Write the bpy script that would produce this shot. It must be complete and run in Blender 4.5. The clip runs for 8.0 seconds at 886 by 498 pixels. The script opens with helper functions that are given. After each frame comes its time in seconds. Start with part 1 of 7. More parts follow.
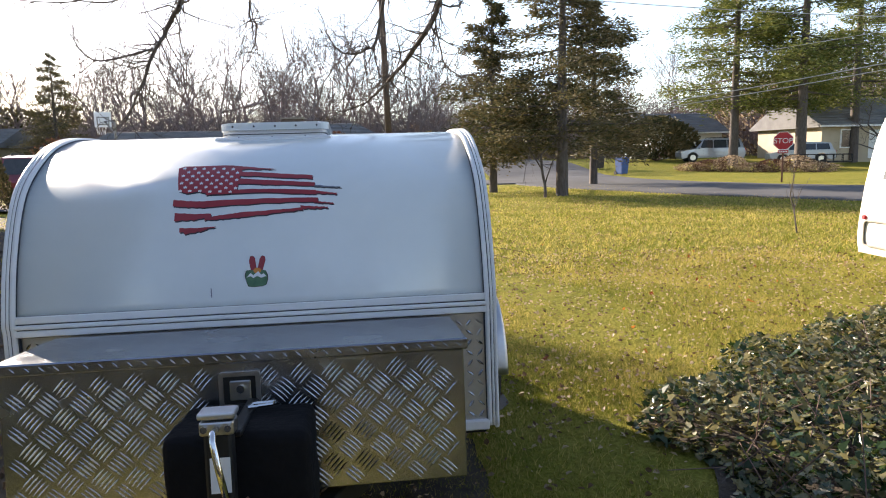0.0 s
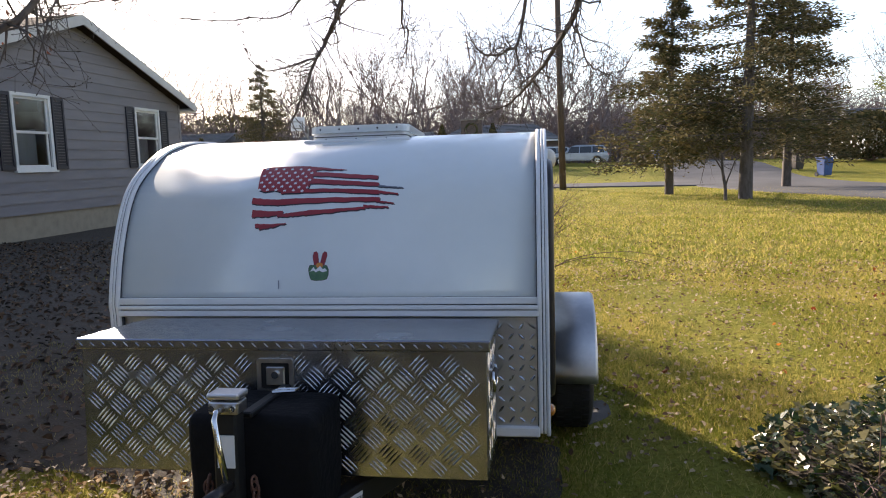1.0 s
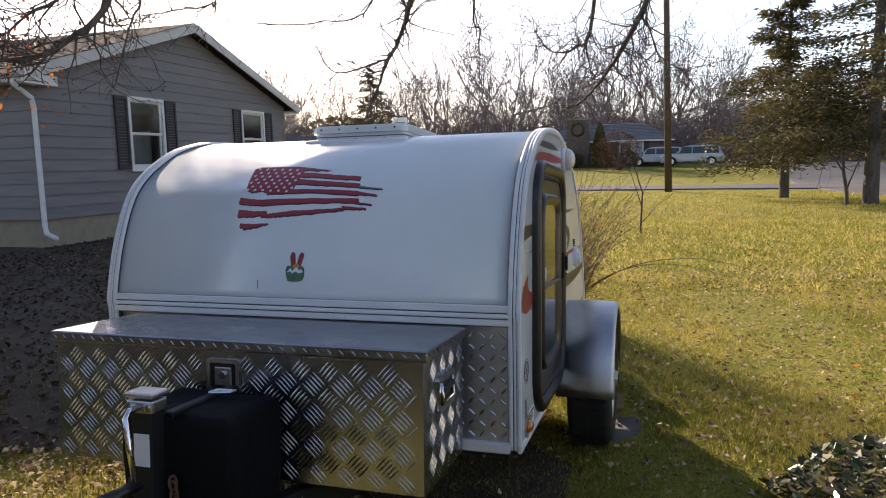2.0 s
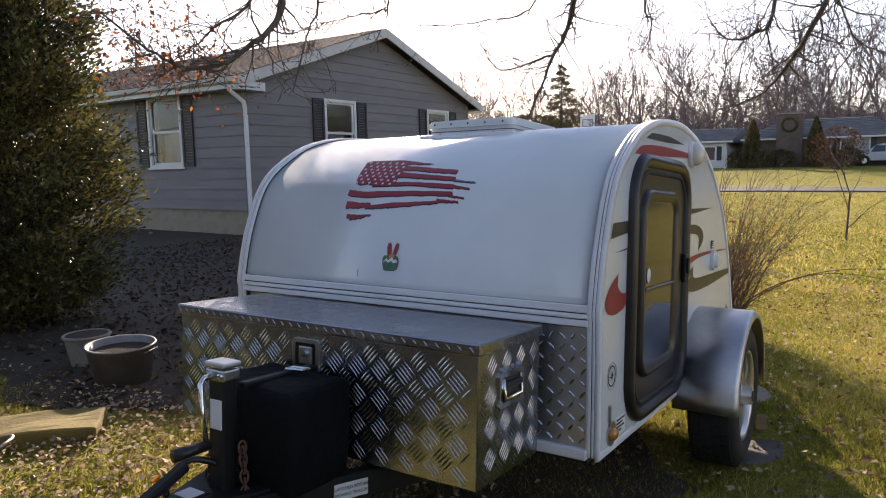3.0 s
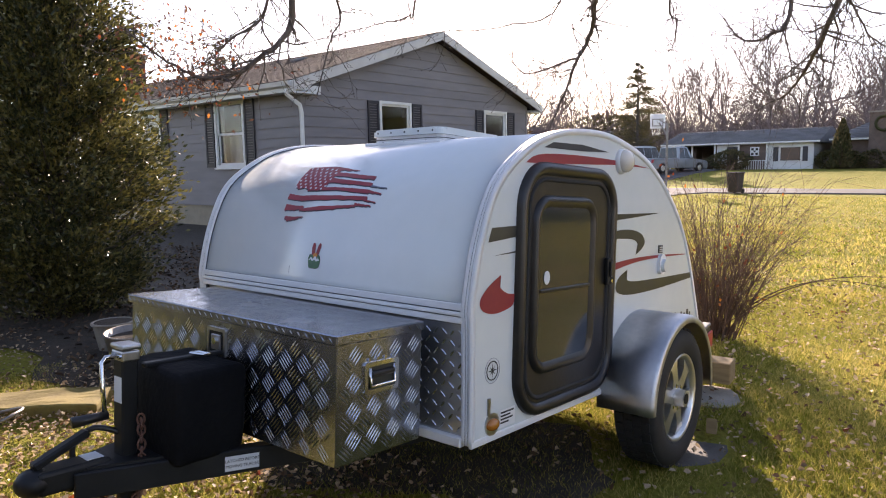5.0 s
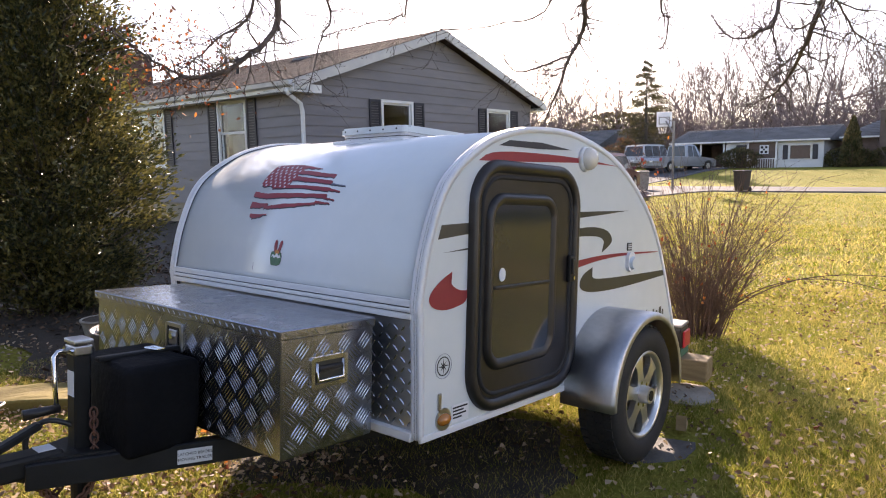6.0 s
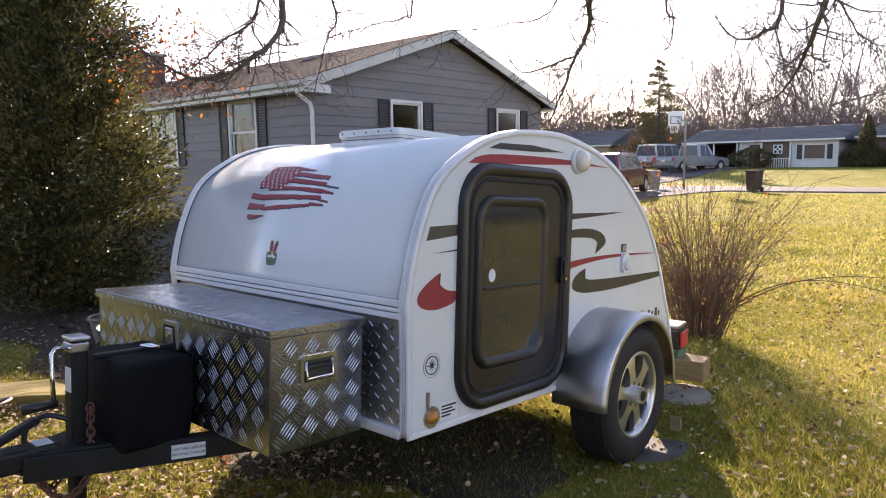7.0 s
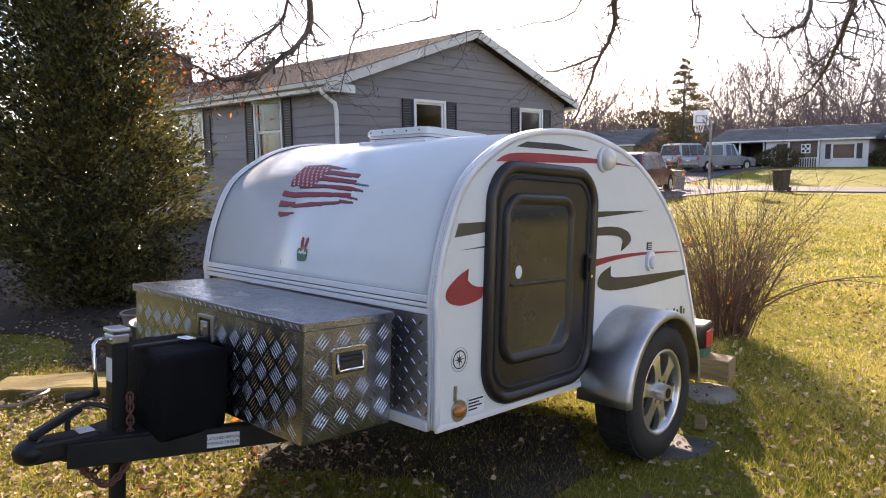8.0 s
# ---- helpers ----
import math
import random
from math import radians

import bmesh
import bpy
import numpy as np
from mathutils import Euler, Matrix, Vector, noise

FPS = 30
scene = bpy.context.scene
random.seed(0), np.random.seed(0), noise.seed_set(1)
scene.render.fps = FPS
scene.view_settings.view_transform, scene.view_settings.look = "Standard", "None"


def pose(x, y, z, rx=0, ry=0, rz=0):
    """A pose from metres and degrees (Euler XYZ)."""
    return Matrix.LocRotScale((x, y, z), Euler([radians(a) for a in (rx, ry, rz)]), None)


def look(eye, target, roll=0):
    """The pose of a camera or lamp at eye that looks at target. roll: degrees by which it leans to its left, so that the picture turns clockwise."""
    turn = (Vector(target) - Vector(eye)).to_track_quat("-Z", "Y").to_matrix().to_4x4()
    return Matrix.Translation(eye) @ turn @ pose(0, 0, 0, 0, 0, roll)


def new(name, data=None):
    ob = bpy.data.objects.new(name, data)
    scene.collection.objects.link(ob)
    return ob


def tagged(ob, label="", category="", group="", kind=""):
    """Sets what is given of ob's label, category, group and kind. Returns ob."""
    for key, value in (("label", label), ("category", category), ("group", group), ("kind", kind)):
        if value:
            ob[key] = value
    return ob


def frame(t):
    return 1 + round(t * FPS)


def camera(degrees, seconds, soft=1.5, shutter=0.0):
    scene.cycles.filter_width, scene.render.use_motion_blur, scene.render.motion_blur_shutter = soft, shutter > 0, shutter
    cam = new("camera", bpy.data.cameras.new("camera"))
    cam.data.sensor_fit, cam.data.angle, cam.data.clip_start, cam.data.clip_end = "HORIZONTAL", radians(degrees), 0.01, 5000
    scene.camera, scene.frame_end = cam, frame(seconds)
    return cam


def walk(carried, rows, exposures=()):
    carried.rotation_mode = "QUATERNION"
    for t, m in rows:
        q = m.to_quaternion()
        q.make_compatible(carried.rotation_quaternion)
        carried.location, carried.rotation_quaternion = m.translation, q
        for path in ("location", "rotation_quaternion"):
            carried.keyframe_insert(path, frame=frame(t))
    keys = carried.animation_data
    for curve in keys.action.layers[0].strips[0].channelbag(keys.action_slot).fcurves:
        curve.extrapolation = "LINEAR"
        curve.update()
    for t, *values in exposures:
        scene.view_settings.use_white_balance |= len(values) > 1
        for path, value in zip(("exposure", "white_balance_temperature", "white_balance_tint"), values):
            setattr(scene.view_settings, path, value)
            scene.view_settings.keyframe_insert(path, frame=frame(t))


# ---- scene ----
LENS = 65.8
cam = camera(LENS, 8.0, 1.05)
PATH = [
    (0.0, (0.346, -2.306, 1.421), (0.58, -0.339, 1.15), -1.24),
    (0.1, (0.389, -2.309, 1.422), (0.605, -0.339, 1.153), -1.28),
    (0.2, (0.433, -2.311, 1.423), (0.621, -0.338, 1.156), -1.32),
    (0.3, (0.476, -2.314, 1.424), (0.576, -0.334, 1.158), -1.36),
    (0.4, (0.52, -2.316, 1.425), (0.477, -0.334, 1.161), -1.4),
    (0.5, (0.563, -2.319, 1.426), (0.415, -0.341, 1.164), -1.44),
    (0.6, (0.604, -2.316, 1.423), (0.399, -0.343, 1.162), -1.43),
    (0.8, (0.687, -2.309, 1.418), (0.43, -0.342, 1.159), -1.41),
    (1.0, (0.77, -2.302, 1.413), (0.488, -0.339, 1.155), -1.39),
    (1.2, (0.849, -2.237, 1.392), (0.541, -0.278, 1.132), -1.4),
    (2.3, (1.298, -2.113, 1.407), (0.516, -0.288, 1.164), -1.14),
    (2.5, (1.35, -2.1, 1.404), (0.424, -0.344, 1.164), -1.08),
    (2.7, (1.411, -2.046, 1.395), (0.384, -0.347, 1.153), -1.1),
    (2.9, (1.472, -1.993, 1.386), (0.397, -0.323, 1.142), -1.11),
    (3.0, (1.502, -1.966, 1.381), (0.42, -0.302, 1.137), -1.12),
    (3.5, (1.641, -1.825, 1.398), (0.509, -0.195, 1.152), -1.12),
    (4.0, (1.842, -1.804, 1.4), (0.626, -0.235, 1.158), -1.19),
    (4.5, (1.99, -1.793, 1.401), (0.741, -0.249, 1.16), -1.05),
    (6.0, (2.281, -1.65, 1.393), (0.996, -0.137, 1.148), -1.04),
    (6.5, (2.322, -1.616, 1.403), (1.026, -0.113, 1.155), -1.03),
    (7.0, (2.369, -1.629, 1.404), (1.058, -0.139, 1.157), -0.95),
    (7.5, (2.384, -1.647, 1.393), (1.059, -0.169, 1.148), -0.86),
    (8.0, (2.384, -1.679, 1.399), (1.026, -0.232, 1.152), -0.93),
]
walk(cam, [(t, look(e, g, r)) for t, e, g, r in PATH], [(0.0, 1.58, 7600, 16), (1.0, 1.4, 7600, 19), (2.5, 1.15, 7800, 22), (3.0, 1.3, 7800, 23), (3.5, 1.62, 7800, 24), (4.5, 1.7, 7800, 25), (6.0, 1.84, 7800, 26), (8.0, 1.88, 7800, 26)])

# ---- light: low winter sun behind the trailer, clear hazy sky ----
SUN_AZ, SUN_EL = 35.5, 18.6   # degrees left of +y, degrees up
world = bpy.data.worlds.new("sky")
scene.world = world
world.use_nodes = True
wn, wl = world.node_tree.nodes, world.node_tree.links
wn.clear()
sky = wn.new("ShaderNodeTexSky")
sky.sky_type = "NISHITA"
sky.sun_disc = False
sky.sun_elevation = radians(SUN_EL)
sky.sun_rotation = radians(-SUN_AZ)
sky.air_density, sky.dust_density, sky.ozone_density = 0.75, 0.3, 1.0
bg = wn.new("ShaderNodeBackground")
bg.inputs["Strength"].default_value = 0.13
wout = wn.new("ShaderNodeOutputWorld")
wl.new(sky.outputs[0], bg.inputs["Color"])
wl.new(bg.outputs[0], wout.inputs["Surface"])
sun = new("sun", bpy.data.lights.new("sun", "SUN"))
sun.data.energy, sun.data.angle, sun.data.color = 5.0, radians(0.6), (1.0, 0.94, 0.84)
SUN_DIR = Vector((-math.sin(radians(SUN_AZ)) * math.cos(radians(SUN_EL)), math.cos(radians(SUN_AZ)) * math.cos(radians(SUN_EL)), math.sin(radians(SUN_EL))))
sun.matrix_world = look(SUN_DIR * 60, (0, 0, 0))

# ---- materials ----
def mat(name, a, b=None, rough=0.6, metal=0.0, scale=8.0, fine=90.0, bump=0.15, dist=0.004, rnd=0.0, island=0.0, coat=0.0, trans=0.0, spec=0.5, stretch=(1, 1, 1), rough_var=0.12, mid=0.5, sheen=None):
    """A surface of two colours mixed by a coarse and a fine noise, with relief and uneven gloss."""
    m = bpy.data.materials.new(name)
    m.use_nodes = True
    n, l = m.node_tree.nodes, m.node_tree.links
    p = n["Principled BSDF"]
    b = b or tuple(c * 0.8 for c in a)
    co = n.new("ShaderNodeTexCoord")
    mp = n.new("ShaderNodeMapping")
    mp.inputs["Scale"].default_value = stretch
    l.new(co.outputs["Object"], mp.inputs["Vector"])
    n1, n2 = n.new("ShaderNodeTexNoise"), n.new("ShaderNodeTexNoise")
    n1.inputs["Scale"].default_value, n1.inputs["Detail"].default_value = scale, 5
    n2.inputs["Scale"].default_value, n2.inputs["Detail"].default_value = fine, 3
    l.new(mp.outputs[0], n1.inputs["Vector"])
    l.new(mp.outputs[0], n2.inputs["Vector"])
    ad = n.new("ShaderNodeMath")
    ad.operation = "MULTIPLY_ADD"
    ad.inputs[1].default_value, ad.inputs[2].default_value = 0.35, -0.175
    l.new(n2.outputs["Fac"], ad.inputs[0])
    sm = n.new("ShaderNodeMath")
    l.new(n1.outputs["Fac"], sm.inputs[0])
    l.new(ad.outputs[0], sm.inputs[1])
    fac = sm.outputs[0]
    if rnd or island:
        src = n.new("ShaderNodeObjectInfo").outputs["Random"] if rnd else n.new("ShaderNodeNewGeometry").outputs["Random Per Island"]
        r = n.new("ShaderNodeMath")
        r.operation = "MULTIPLY_ADD"
        r.inputs[1].default_value, r.inputs[2].default_value = rnd or island, -(rnd or island) / 2
        l.new(src, r.inputs[0])
        s2 = n.new("ShaderNodeMath")
        l.new(fac, s2.inputs[0])
        l.new(r.outputs[0], s2.inputs[1])
        fac = s2.outputs[0]
    ramp = n.new("ShaderNodeValToRGB")
    ramp.color_ramp.elements[0].position, ramp.color_ramp.elements[1].position = mid - 0.2, mid + 0.2
    ramp.color_ramp.elements[0].color, ramp.color_ramp.elements[1].color = (*a, 1), (*b, 1)
    l.new(fac, ramp.inputs["Fac"])
    l.new(ramp.outputs[0], p.inputs["Base Color"])
    rr = n.new("ShaderNodeMath")
    rr.operation = "MULTIPLY_ADD"
    rr.inputs[1].default_value, rr.inputs[2].default_value = rough_var, rough - rough_var / 2
    l.new(n1.outputs["Fac"], rr.inputs[0])
    l.new(rr.outputs[0], p.inputs["Roughness"])
    p.inputs["Metallic"].default_value = metal
    p.inputs["Coat Weight"].default_value = coat
    p.inputs["Specular IOR Level"].default_value = spec
    if bump:
        bp = n.new("ShaderNodeBump")
        bp.inputs["Strength"].default_value, bp.inputs["Distance"].default_value = bump, dist
        l.new(sm.outputs[0], bp.inputs["Height"])
        l.new(bp.outputs[0], p.inputs["Normal"])
    if trans:
        tr = n.new("ShaderNodeBsdfTranslucent")
        mx = n.new("ShaderNodeMixShader")
        mx.inputs["Fac"].default_value = trans
        l.new(ramp.outputs[0], tr.inputs["Color"])
        l.new(p.outputs[0], mx.inputs[1])
        l.new(tr.outputs[0], mx.inputs[2])
        l.new(mx.outputs[0], n["Material Output"].inputs["Surface"])
    return m


def glass(name, tint, rough=0.04):
    m = bpy.data.materials.new(name)
    m.use_nodes = True
    p = m.node_tree.nodes["Principled BSDF"]
    p.inputs["Base Color"].default_value = (*tint, 1)
    p.inputs["Roughness"].default_value = rough
    p.inputs["Transmission Weight"].default_value = 1.0
    p.inputs["IOR"].default_value = 1.45
    return m


M = dict(
    white=mat("white_gelcoat", (0.66, 0.715, 0.725), (0.73, 0.77, 0.775), 0.22, scale=1.5, fine=14, bump=0.05, dist=0.003, coat=0.3, rough_var=0.1),
    trim=mat("white_trim", (0.72, 0.73, 0.74), (0.80, 0.80, 0.80), 0.35, scale=6, bump=0.05),
    seam=mat("dark_seam", (0.03, 0.035, 0.05), None, 0.6),
    # base tinted dark blue, to stand for what the plate reflects
    alu=mat("tinted_aluminium", (0.29, 0.31, 0.36), (0.40, 0.425, 0.47), 0.25, 1.0, scale=5, fine=60, bump=0.12, dist=0.002, rough_var=0.18),
    # paler than the tool box plate, to put glints into the bars
    alu_bar=mat("tread_bar_aluminium", (0.38, 0.39, 0.42), (0.5, 0.51, 0.53), 0.27, 1.0, scale=9, fine=60, bump=0.05, dist=0.001, rough_var=0.12),
    alu_dull=mat("dull_aluminium", (0.50, 0.51, 0.53), (0.62, 0.62, 0.63), 0.42, 1.0, scale=4, fine=70, bump=0.1, dist=0.002, rough_var=0.2),
    fender=mat("weathered_aluminium_fender", (0.46, 0.47, 0.49), (0.62, 0.62, 0.63), 0.45, 1.0, scale=7, fine=40, bump=0.08, dist=0.002, rough_var=0.25),
    alloy=mat("alloy_wheel", (0.62, 0.62, 0.60), (0.72, 0.71, 0.69), 0.3, 0.9, scale=12, bump=0.05),
    chrome=mat("chrome", (0.72, 0.72, 0.72), (0.8, 0.8, 0.8), 0.12, 1.0, bump=0.0),
    steel=mat("zinc_steel", (0.42, 0.42, 0.43), (0.55, 0.55, 0.55), 0.32, 1.0, scale=20),
    black=mat("black_painted_steel", (0.007, 0.007, 0.008), (0.013, 0.013, 0.013), 0.5, spec=0.35, scale=15, bump=0.1),
    blackp=mat("black_plastic", (0.014, 0.012, 0.012), (0.024, 0.021, 0.02), 0.34, scale=20, fine=200, bump=0.15),
    vinyl=mat("black_vinyl_cover", (0.004, 0.004, 0.005), (0.008, 0.008, 0.009), 0.75, spec=0.14, scale=5, fine=40, bump=0.5, dist=0.02),
    rubber=mat("tyre_rubber", (0.012, 0.012, 0.013), (0.024, 0.023, 0.022), 0.75, scale=10, bump=0.25),
    red=mat("red_vinyl", (0.30, 0.022, 0.035), (0.36, 0.03, 0.04), 0.45, scale=10, bump=0.0),
    navy=mat("dark_vinyl", (0.022, 0.024, 0.034), (0.034, 0.035, 0.045), 0.45, scale=10, bump=0.0),
    bluegrey=mat("grey_blue_vinyl", (0.16, 0.18, 0.24), None, 0.45, bump=0.0),
    olive=mat("charcoal_vinyl", (0.035, 0.036, 0.03), (0.05, 0.05, 0.042), 0.4, scale=10, bump=0.0),
    paper=mat("white_label", (0.70, 0.72, 0.74), (0.76, 0.77, 0.78), 0.5, bump=0.0),
    ink=mat("black_ink", (0.02, 0.02, 0.022), None, 0.6, bump=0.0),
    green=mat("green_print", (0.05, 0.14, 0.08), (0.08, 0.2, 0.1), 0.5, scale=60, bump=0.0),
    orange=mat("orange_print", (0.65, 0.2, 0.04), (0.7, 0.28, 0.05), 0.5, scale=60, bump=0.0),
    amber=mat("amber_lens", (0.42, 0.13, 0.015), (0.5, 0.17, 0.02), 0.2, coat=0.6, bump=0.1),
    lens=mat("clear_white_lens", (0.66, 0.6, 0.52), (0.74, 0.69, 0.6), 0.2, coat=0.5, bump=0.05),
    tint=glass("dark_tinted_glass", (0.22, 0.22, 0.2), 0.03),
    pane=glass("window_glass", (0.75, 0.8, 0.8), 0.03),
    siding=mat("grey_lap_siding", (0.172, 0.158, 0.165), (0.212, 0.195, 0.202), 0.6, scale=1.2, fine=30, bump=0.1, rnd=0.25, stretch=(1, 1, 6)),
    shingle=mat("brown_asphalt_shingle", (0.026, 0.018, 0.019), (0.055, 0.038, 0.038), 0.9, spec=0.15, scale=3, fine=60, bump=0.5, dist=0.02, rnd=0.35),
    shutter=mat("dark_plum_shutter", (0.022, 0.02, 0.028), (0.03, 0.028, 0.036), 0.5, scale=10),
    fascia=mat("painted_white_wood", (0.62, 0.62, 0.61), (0.72, 0.72, 0.7), 0.5, scale=3, fine=40, bump=0.1),
    gutter=mat("cream_gutter_metal", (0.5, 0.48, 0.46), (0.6, 0.58, 0.55), 0.45, scale=3, bump=0.05),
    block=mat("tan_concrete_block", (0.24, 0.2, 0.15), (0.32, 0.27, 0.2), 0.85, scale=6, fine=80, bump=0.4, dist=0.01, rnd=0.3),
    brick=mat("red_brown_brick", (0.09, 0.045, 0.036), (0.14, 0.075, 0.06), 0.85, scale=9, fine=80, bump=0.4, dist=0.01),
    dark_room=mat("dim_interior", (0.05, 0.05, 0.055), (0.09, 0.085, 0.08), 0.8, scale=1, bump=0.0),
    blind=mat("pale_curtain", (0.3, 0.3, 0.32), (0.4, 0.4, 0.42), 0.8, scale=2, stretch=(8, 8, 1), bump=0.2),
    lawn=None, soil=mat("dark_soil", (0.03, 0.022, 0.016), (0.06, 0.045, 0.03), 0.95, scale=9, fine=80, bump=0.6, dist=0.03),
    asphalt=mat("worn_asphalt", (0.085, 0.085, 0.09), (0.12, 0.12, 0.125), 0.9, spec=0.15, scale=0.6, fine=40, bump=0.4, dist=0.01),
    stone=mat("flagstone", (0.2, 0.18, 0.15), (0.32, 0.29, 0.24), 0.85, scale=7, fine=60, bump=0.5, dist=0.015),
    moss=mat("mossy_yellow_stone", (0.13, 0.095, 0.025), (0.22, 0.17, 0.045), 0.9, scale=6, fine=60, bump=0.5, dist=0.015),
    blade=mat("grass_blade", (0.16, 0.19, 0.018), (0.52, 0.42, 0.13), 0.6, spec=0.2, scale=0.9, fine=5, bump=0.0, island=0.65, trans=0.45),
    litter=mat("dry_leaf", (0.14, 0.08, 0.04), (0.55, 0.42, 0.28), 0.7, scale=2, fine=40, bump=0.2, island=0.9, trans=0.25),
    redleaf=mat("russet_leaf", (0.2, 0.04, 0.014), (0.5, 0.17, 0.035), 0.6, scale=2, bump=0.1, island=0.8, trans=0.4),
    # asphalt of the added drive, kept dark for the reflections it gives
    drive_dark=mat("dark_drive_asphalt", (0.02, 0.02, 0.022), (0.034, 0.034, 0.036), 0.85, spec=0.2, scale=1.0, fine=60, bump=0.3, dist=0.01),
    # darker copy of the dry leaf, for the shaded bed by the house
    bedleaf=mat("shaded_brown_leaf", (0.035, 0.022, 0.014), (0.14, 0.085, 0.05), 0.8, scale=2, fine=40, bump=0.2, island=0.9, trans=0.1),
    lawnleaf=mat("brown_lawn_leaf", (0.12, 0.07, 0.032), (0.36, 0.24, 0.12), 0.7, scale=2, fine=40, bump=0.1, island=0.9, trans=0.4),
    brownleaf=mat("brown_russet_leaf", (0.06, 0.026, 0.016), (0.15, 0.07, 0.04), 0.7, scale=2, bump=0.1, island=0.8, trans=0.3),
    ivy=mat("ivy_leaf", (0.028, 0.055, 0.014), (0.22, 0.19, 0.075), 0.26, scale=3, fine=50, bump=0.2, island=0.8, trans=0.3),
    cedar=mat("arborvitae_leaf", (0.026, 0.033, 0.01), (0.17, 0.15, 0.046), 0.45, scale=1.6, fine=20, bump=0.0, island=0.75, trans=0.25),
    spruce=mat("spruce_needle", (0.05, 0.055, 0.022), (0.16, 0.125, 0.06), 0.6, spec=0.2, scale=0.8, fine=8, bump=0.0, island=0.5, trans=0.25),
    pine=mat("pine_needle", (0.075, 0.105, 0.025), (0.2, 0.2, 0.06), 0.6, spec=0.2, scale=0.6, fine=8, bump=0.0, island=0.5, trans=0.35),
    bark=mat("grey_bark", (0.06, 0.048, 0.042), (0.12, 0.1, 0.09), 0.9, scale=14, fine=90, bump=0.5, dist=0.01, stretch=(1, 1, 0.3)),
    twig=mat("brown_twig", (0.09, 0.052, 0.04), (0.16, 0.095, 0.07), 0.8, scale=20, bump=0.2),
    wood_far=mat("bare_woods", (0.15, 0.12, 0.12), (0.25, 0.2, 0.19), 0.9, spec=0.1, scale=0.15, fine=2, bump=0.0, island=0.3),
    pole=mat("utility_pole_wood", (0.075, 0.05, 0.038), (0.12, 0.085, 0.065), 0.9, scale=10, fine=80, stretch=(1, 1, 0.15), bump=0.5),
    # flagstone colour darkened for the trailer's shade at the wheel
    darkslab=mat("shaded_slab", (0.06, 0.055, 0.05), (0.11, 0.1, 0.09), 0.85, scale=7, fine=60, bump=0.5, dist=0.015),
    galv=mat("galvanised_tub", (0.22, 0.205, 0.19), (0.34, 0.32, 0.3), 0.5, 0.7, scale=6, fine=50, bump=0.15),
    wire=mat("wire", (0.42, 0.42, 0.4), None, 0.5, bump=0.0),
    stopred=mat("sign_red", (0.42, 0.012, 0.02), (0.46, 0.02, 0.025), 0.45, bump=0.0),
    rust=mat("brown_steel_post", (0.12, 0.05, 0.035), (0.18, 0.08, 0.05), 0.7, scale=20),
    binblue=mat("blue_bin_plastic", (0.02, 0.07, 0.22), (0.03, 0.09, 0.27), 0.5),
    binbrown=mat("dark_brown_bin_plastic", (0.03, 0.022, 0.02), (0.045, 0.034, 0.03), 0.5),
    silver=mat("silver_car_paint", (0.25, 0.27, 0.3), (0.29, 0.31, 0.34), 0.3, 0.6, scale=2, bump=0.0, coat=0.6),
    maroon=mat("maroon_car_paint", (0.13, 0.014, 0.028), (0.16, 0.02, 0.035), 0.3, 0.3, scale=2, bump=0.0, coat=0.7),
    carwhite=mat("pale_car_paint", (0.36, 0.39, 0.42), (0.42, 0.44, 0.46), 0.3, 0.1, scale=2, bump=0.0, coat=0.6),
    carglass=mat("dark_car_glass", (0.02, 0.024, 0.028), (0.03, 0.034, 0.038), 0.08, spec=0.7, bump=0.0),
    farwhite=mat("white_far_siding", (0.6, 0.61, 0.62), (0.68, 0.68, 0.68), 0.6, scale=1, bump=0.1),
    fartan=mat("tan_far_siding", (0.36, 0.29, 0.2), (0.44, 0.36, 0.25), 0.7, scale=1, bump=0.1),
    farroof=mat("grey_far_shingle", (0.12, 0.12, 0.125), (0.18, 0.18, 0.185), 0.85, scale=1, fine=20, bump=0.3),
    farbrick=mat("brown_far_brick", (0.12, 0.085, 0.07), (0.17, 0.12, 0.1), 0.85, scale=3, fine=20, bump=0.3),
    tan=mat("raw_plank", (0.22, 0.15, 0.07), (0.32, 0.23, 0.12), 0.8, scale=6, stretch=(1, 8, 8)),
    greenp=mat("green_painted_wood", (0.03, 0.12, 0.07), (0.05, 0.15, 0.09), 0.6),
    redp=mat("red_plastic", (0.5, 0.02, 0.03), (0.55, 0.03, 0.04), 0.4),
    cam2=mat("cream_fibreglass", (0.68, 0.66, 0.6), (0.74, 0.72, 0.66), 0.3, scale=1, bump=0.05, coat=0.3),
)

# lawn: patchy winter turf, green and straw, at three scales
lm = bpy.data.materials.new("winter_lawn")
lm.use_nodes = True
ln, ll = lm.node_tree.nodes, lm.node_tree.links
lp = ln["Principled BSDF"]
lco = ln.new("ShaderNodeTexCoord")
nz = []
for sc, de in ((0.35, 4), (2.5, 5), (38.0, 4)):
    q = ln.new("ShaderNodeTexNoise")
    q.inputs["Scale"].default_value, q.inputs["Detail"].default_value, q.inputs["Roughness"].default_value = sc, de, 0.65
    ll.new(lco.outputs["Object"], q.inputs["Vector"])
    nz.append(q)
r1 = ln.new("ShaderNodeValToRGB")
r1.color_ramp.elements[0].position, r1.color_ramp.elements[1].position = 0.36, 0.62
r1.color_ramp.elements[0].color, r1.color_ramp.elements[1].color = (0.2, 0.225, 0.02, 1), (0.38, 0.32, 0.055, 1)
r2 = ln.new("ShaderNodeValToRGB")
r2.color_ramp.elements[0].position, r2.color_ramp.elements[1].position = 0.4, 0.66
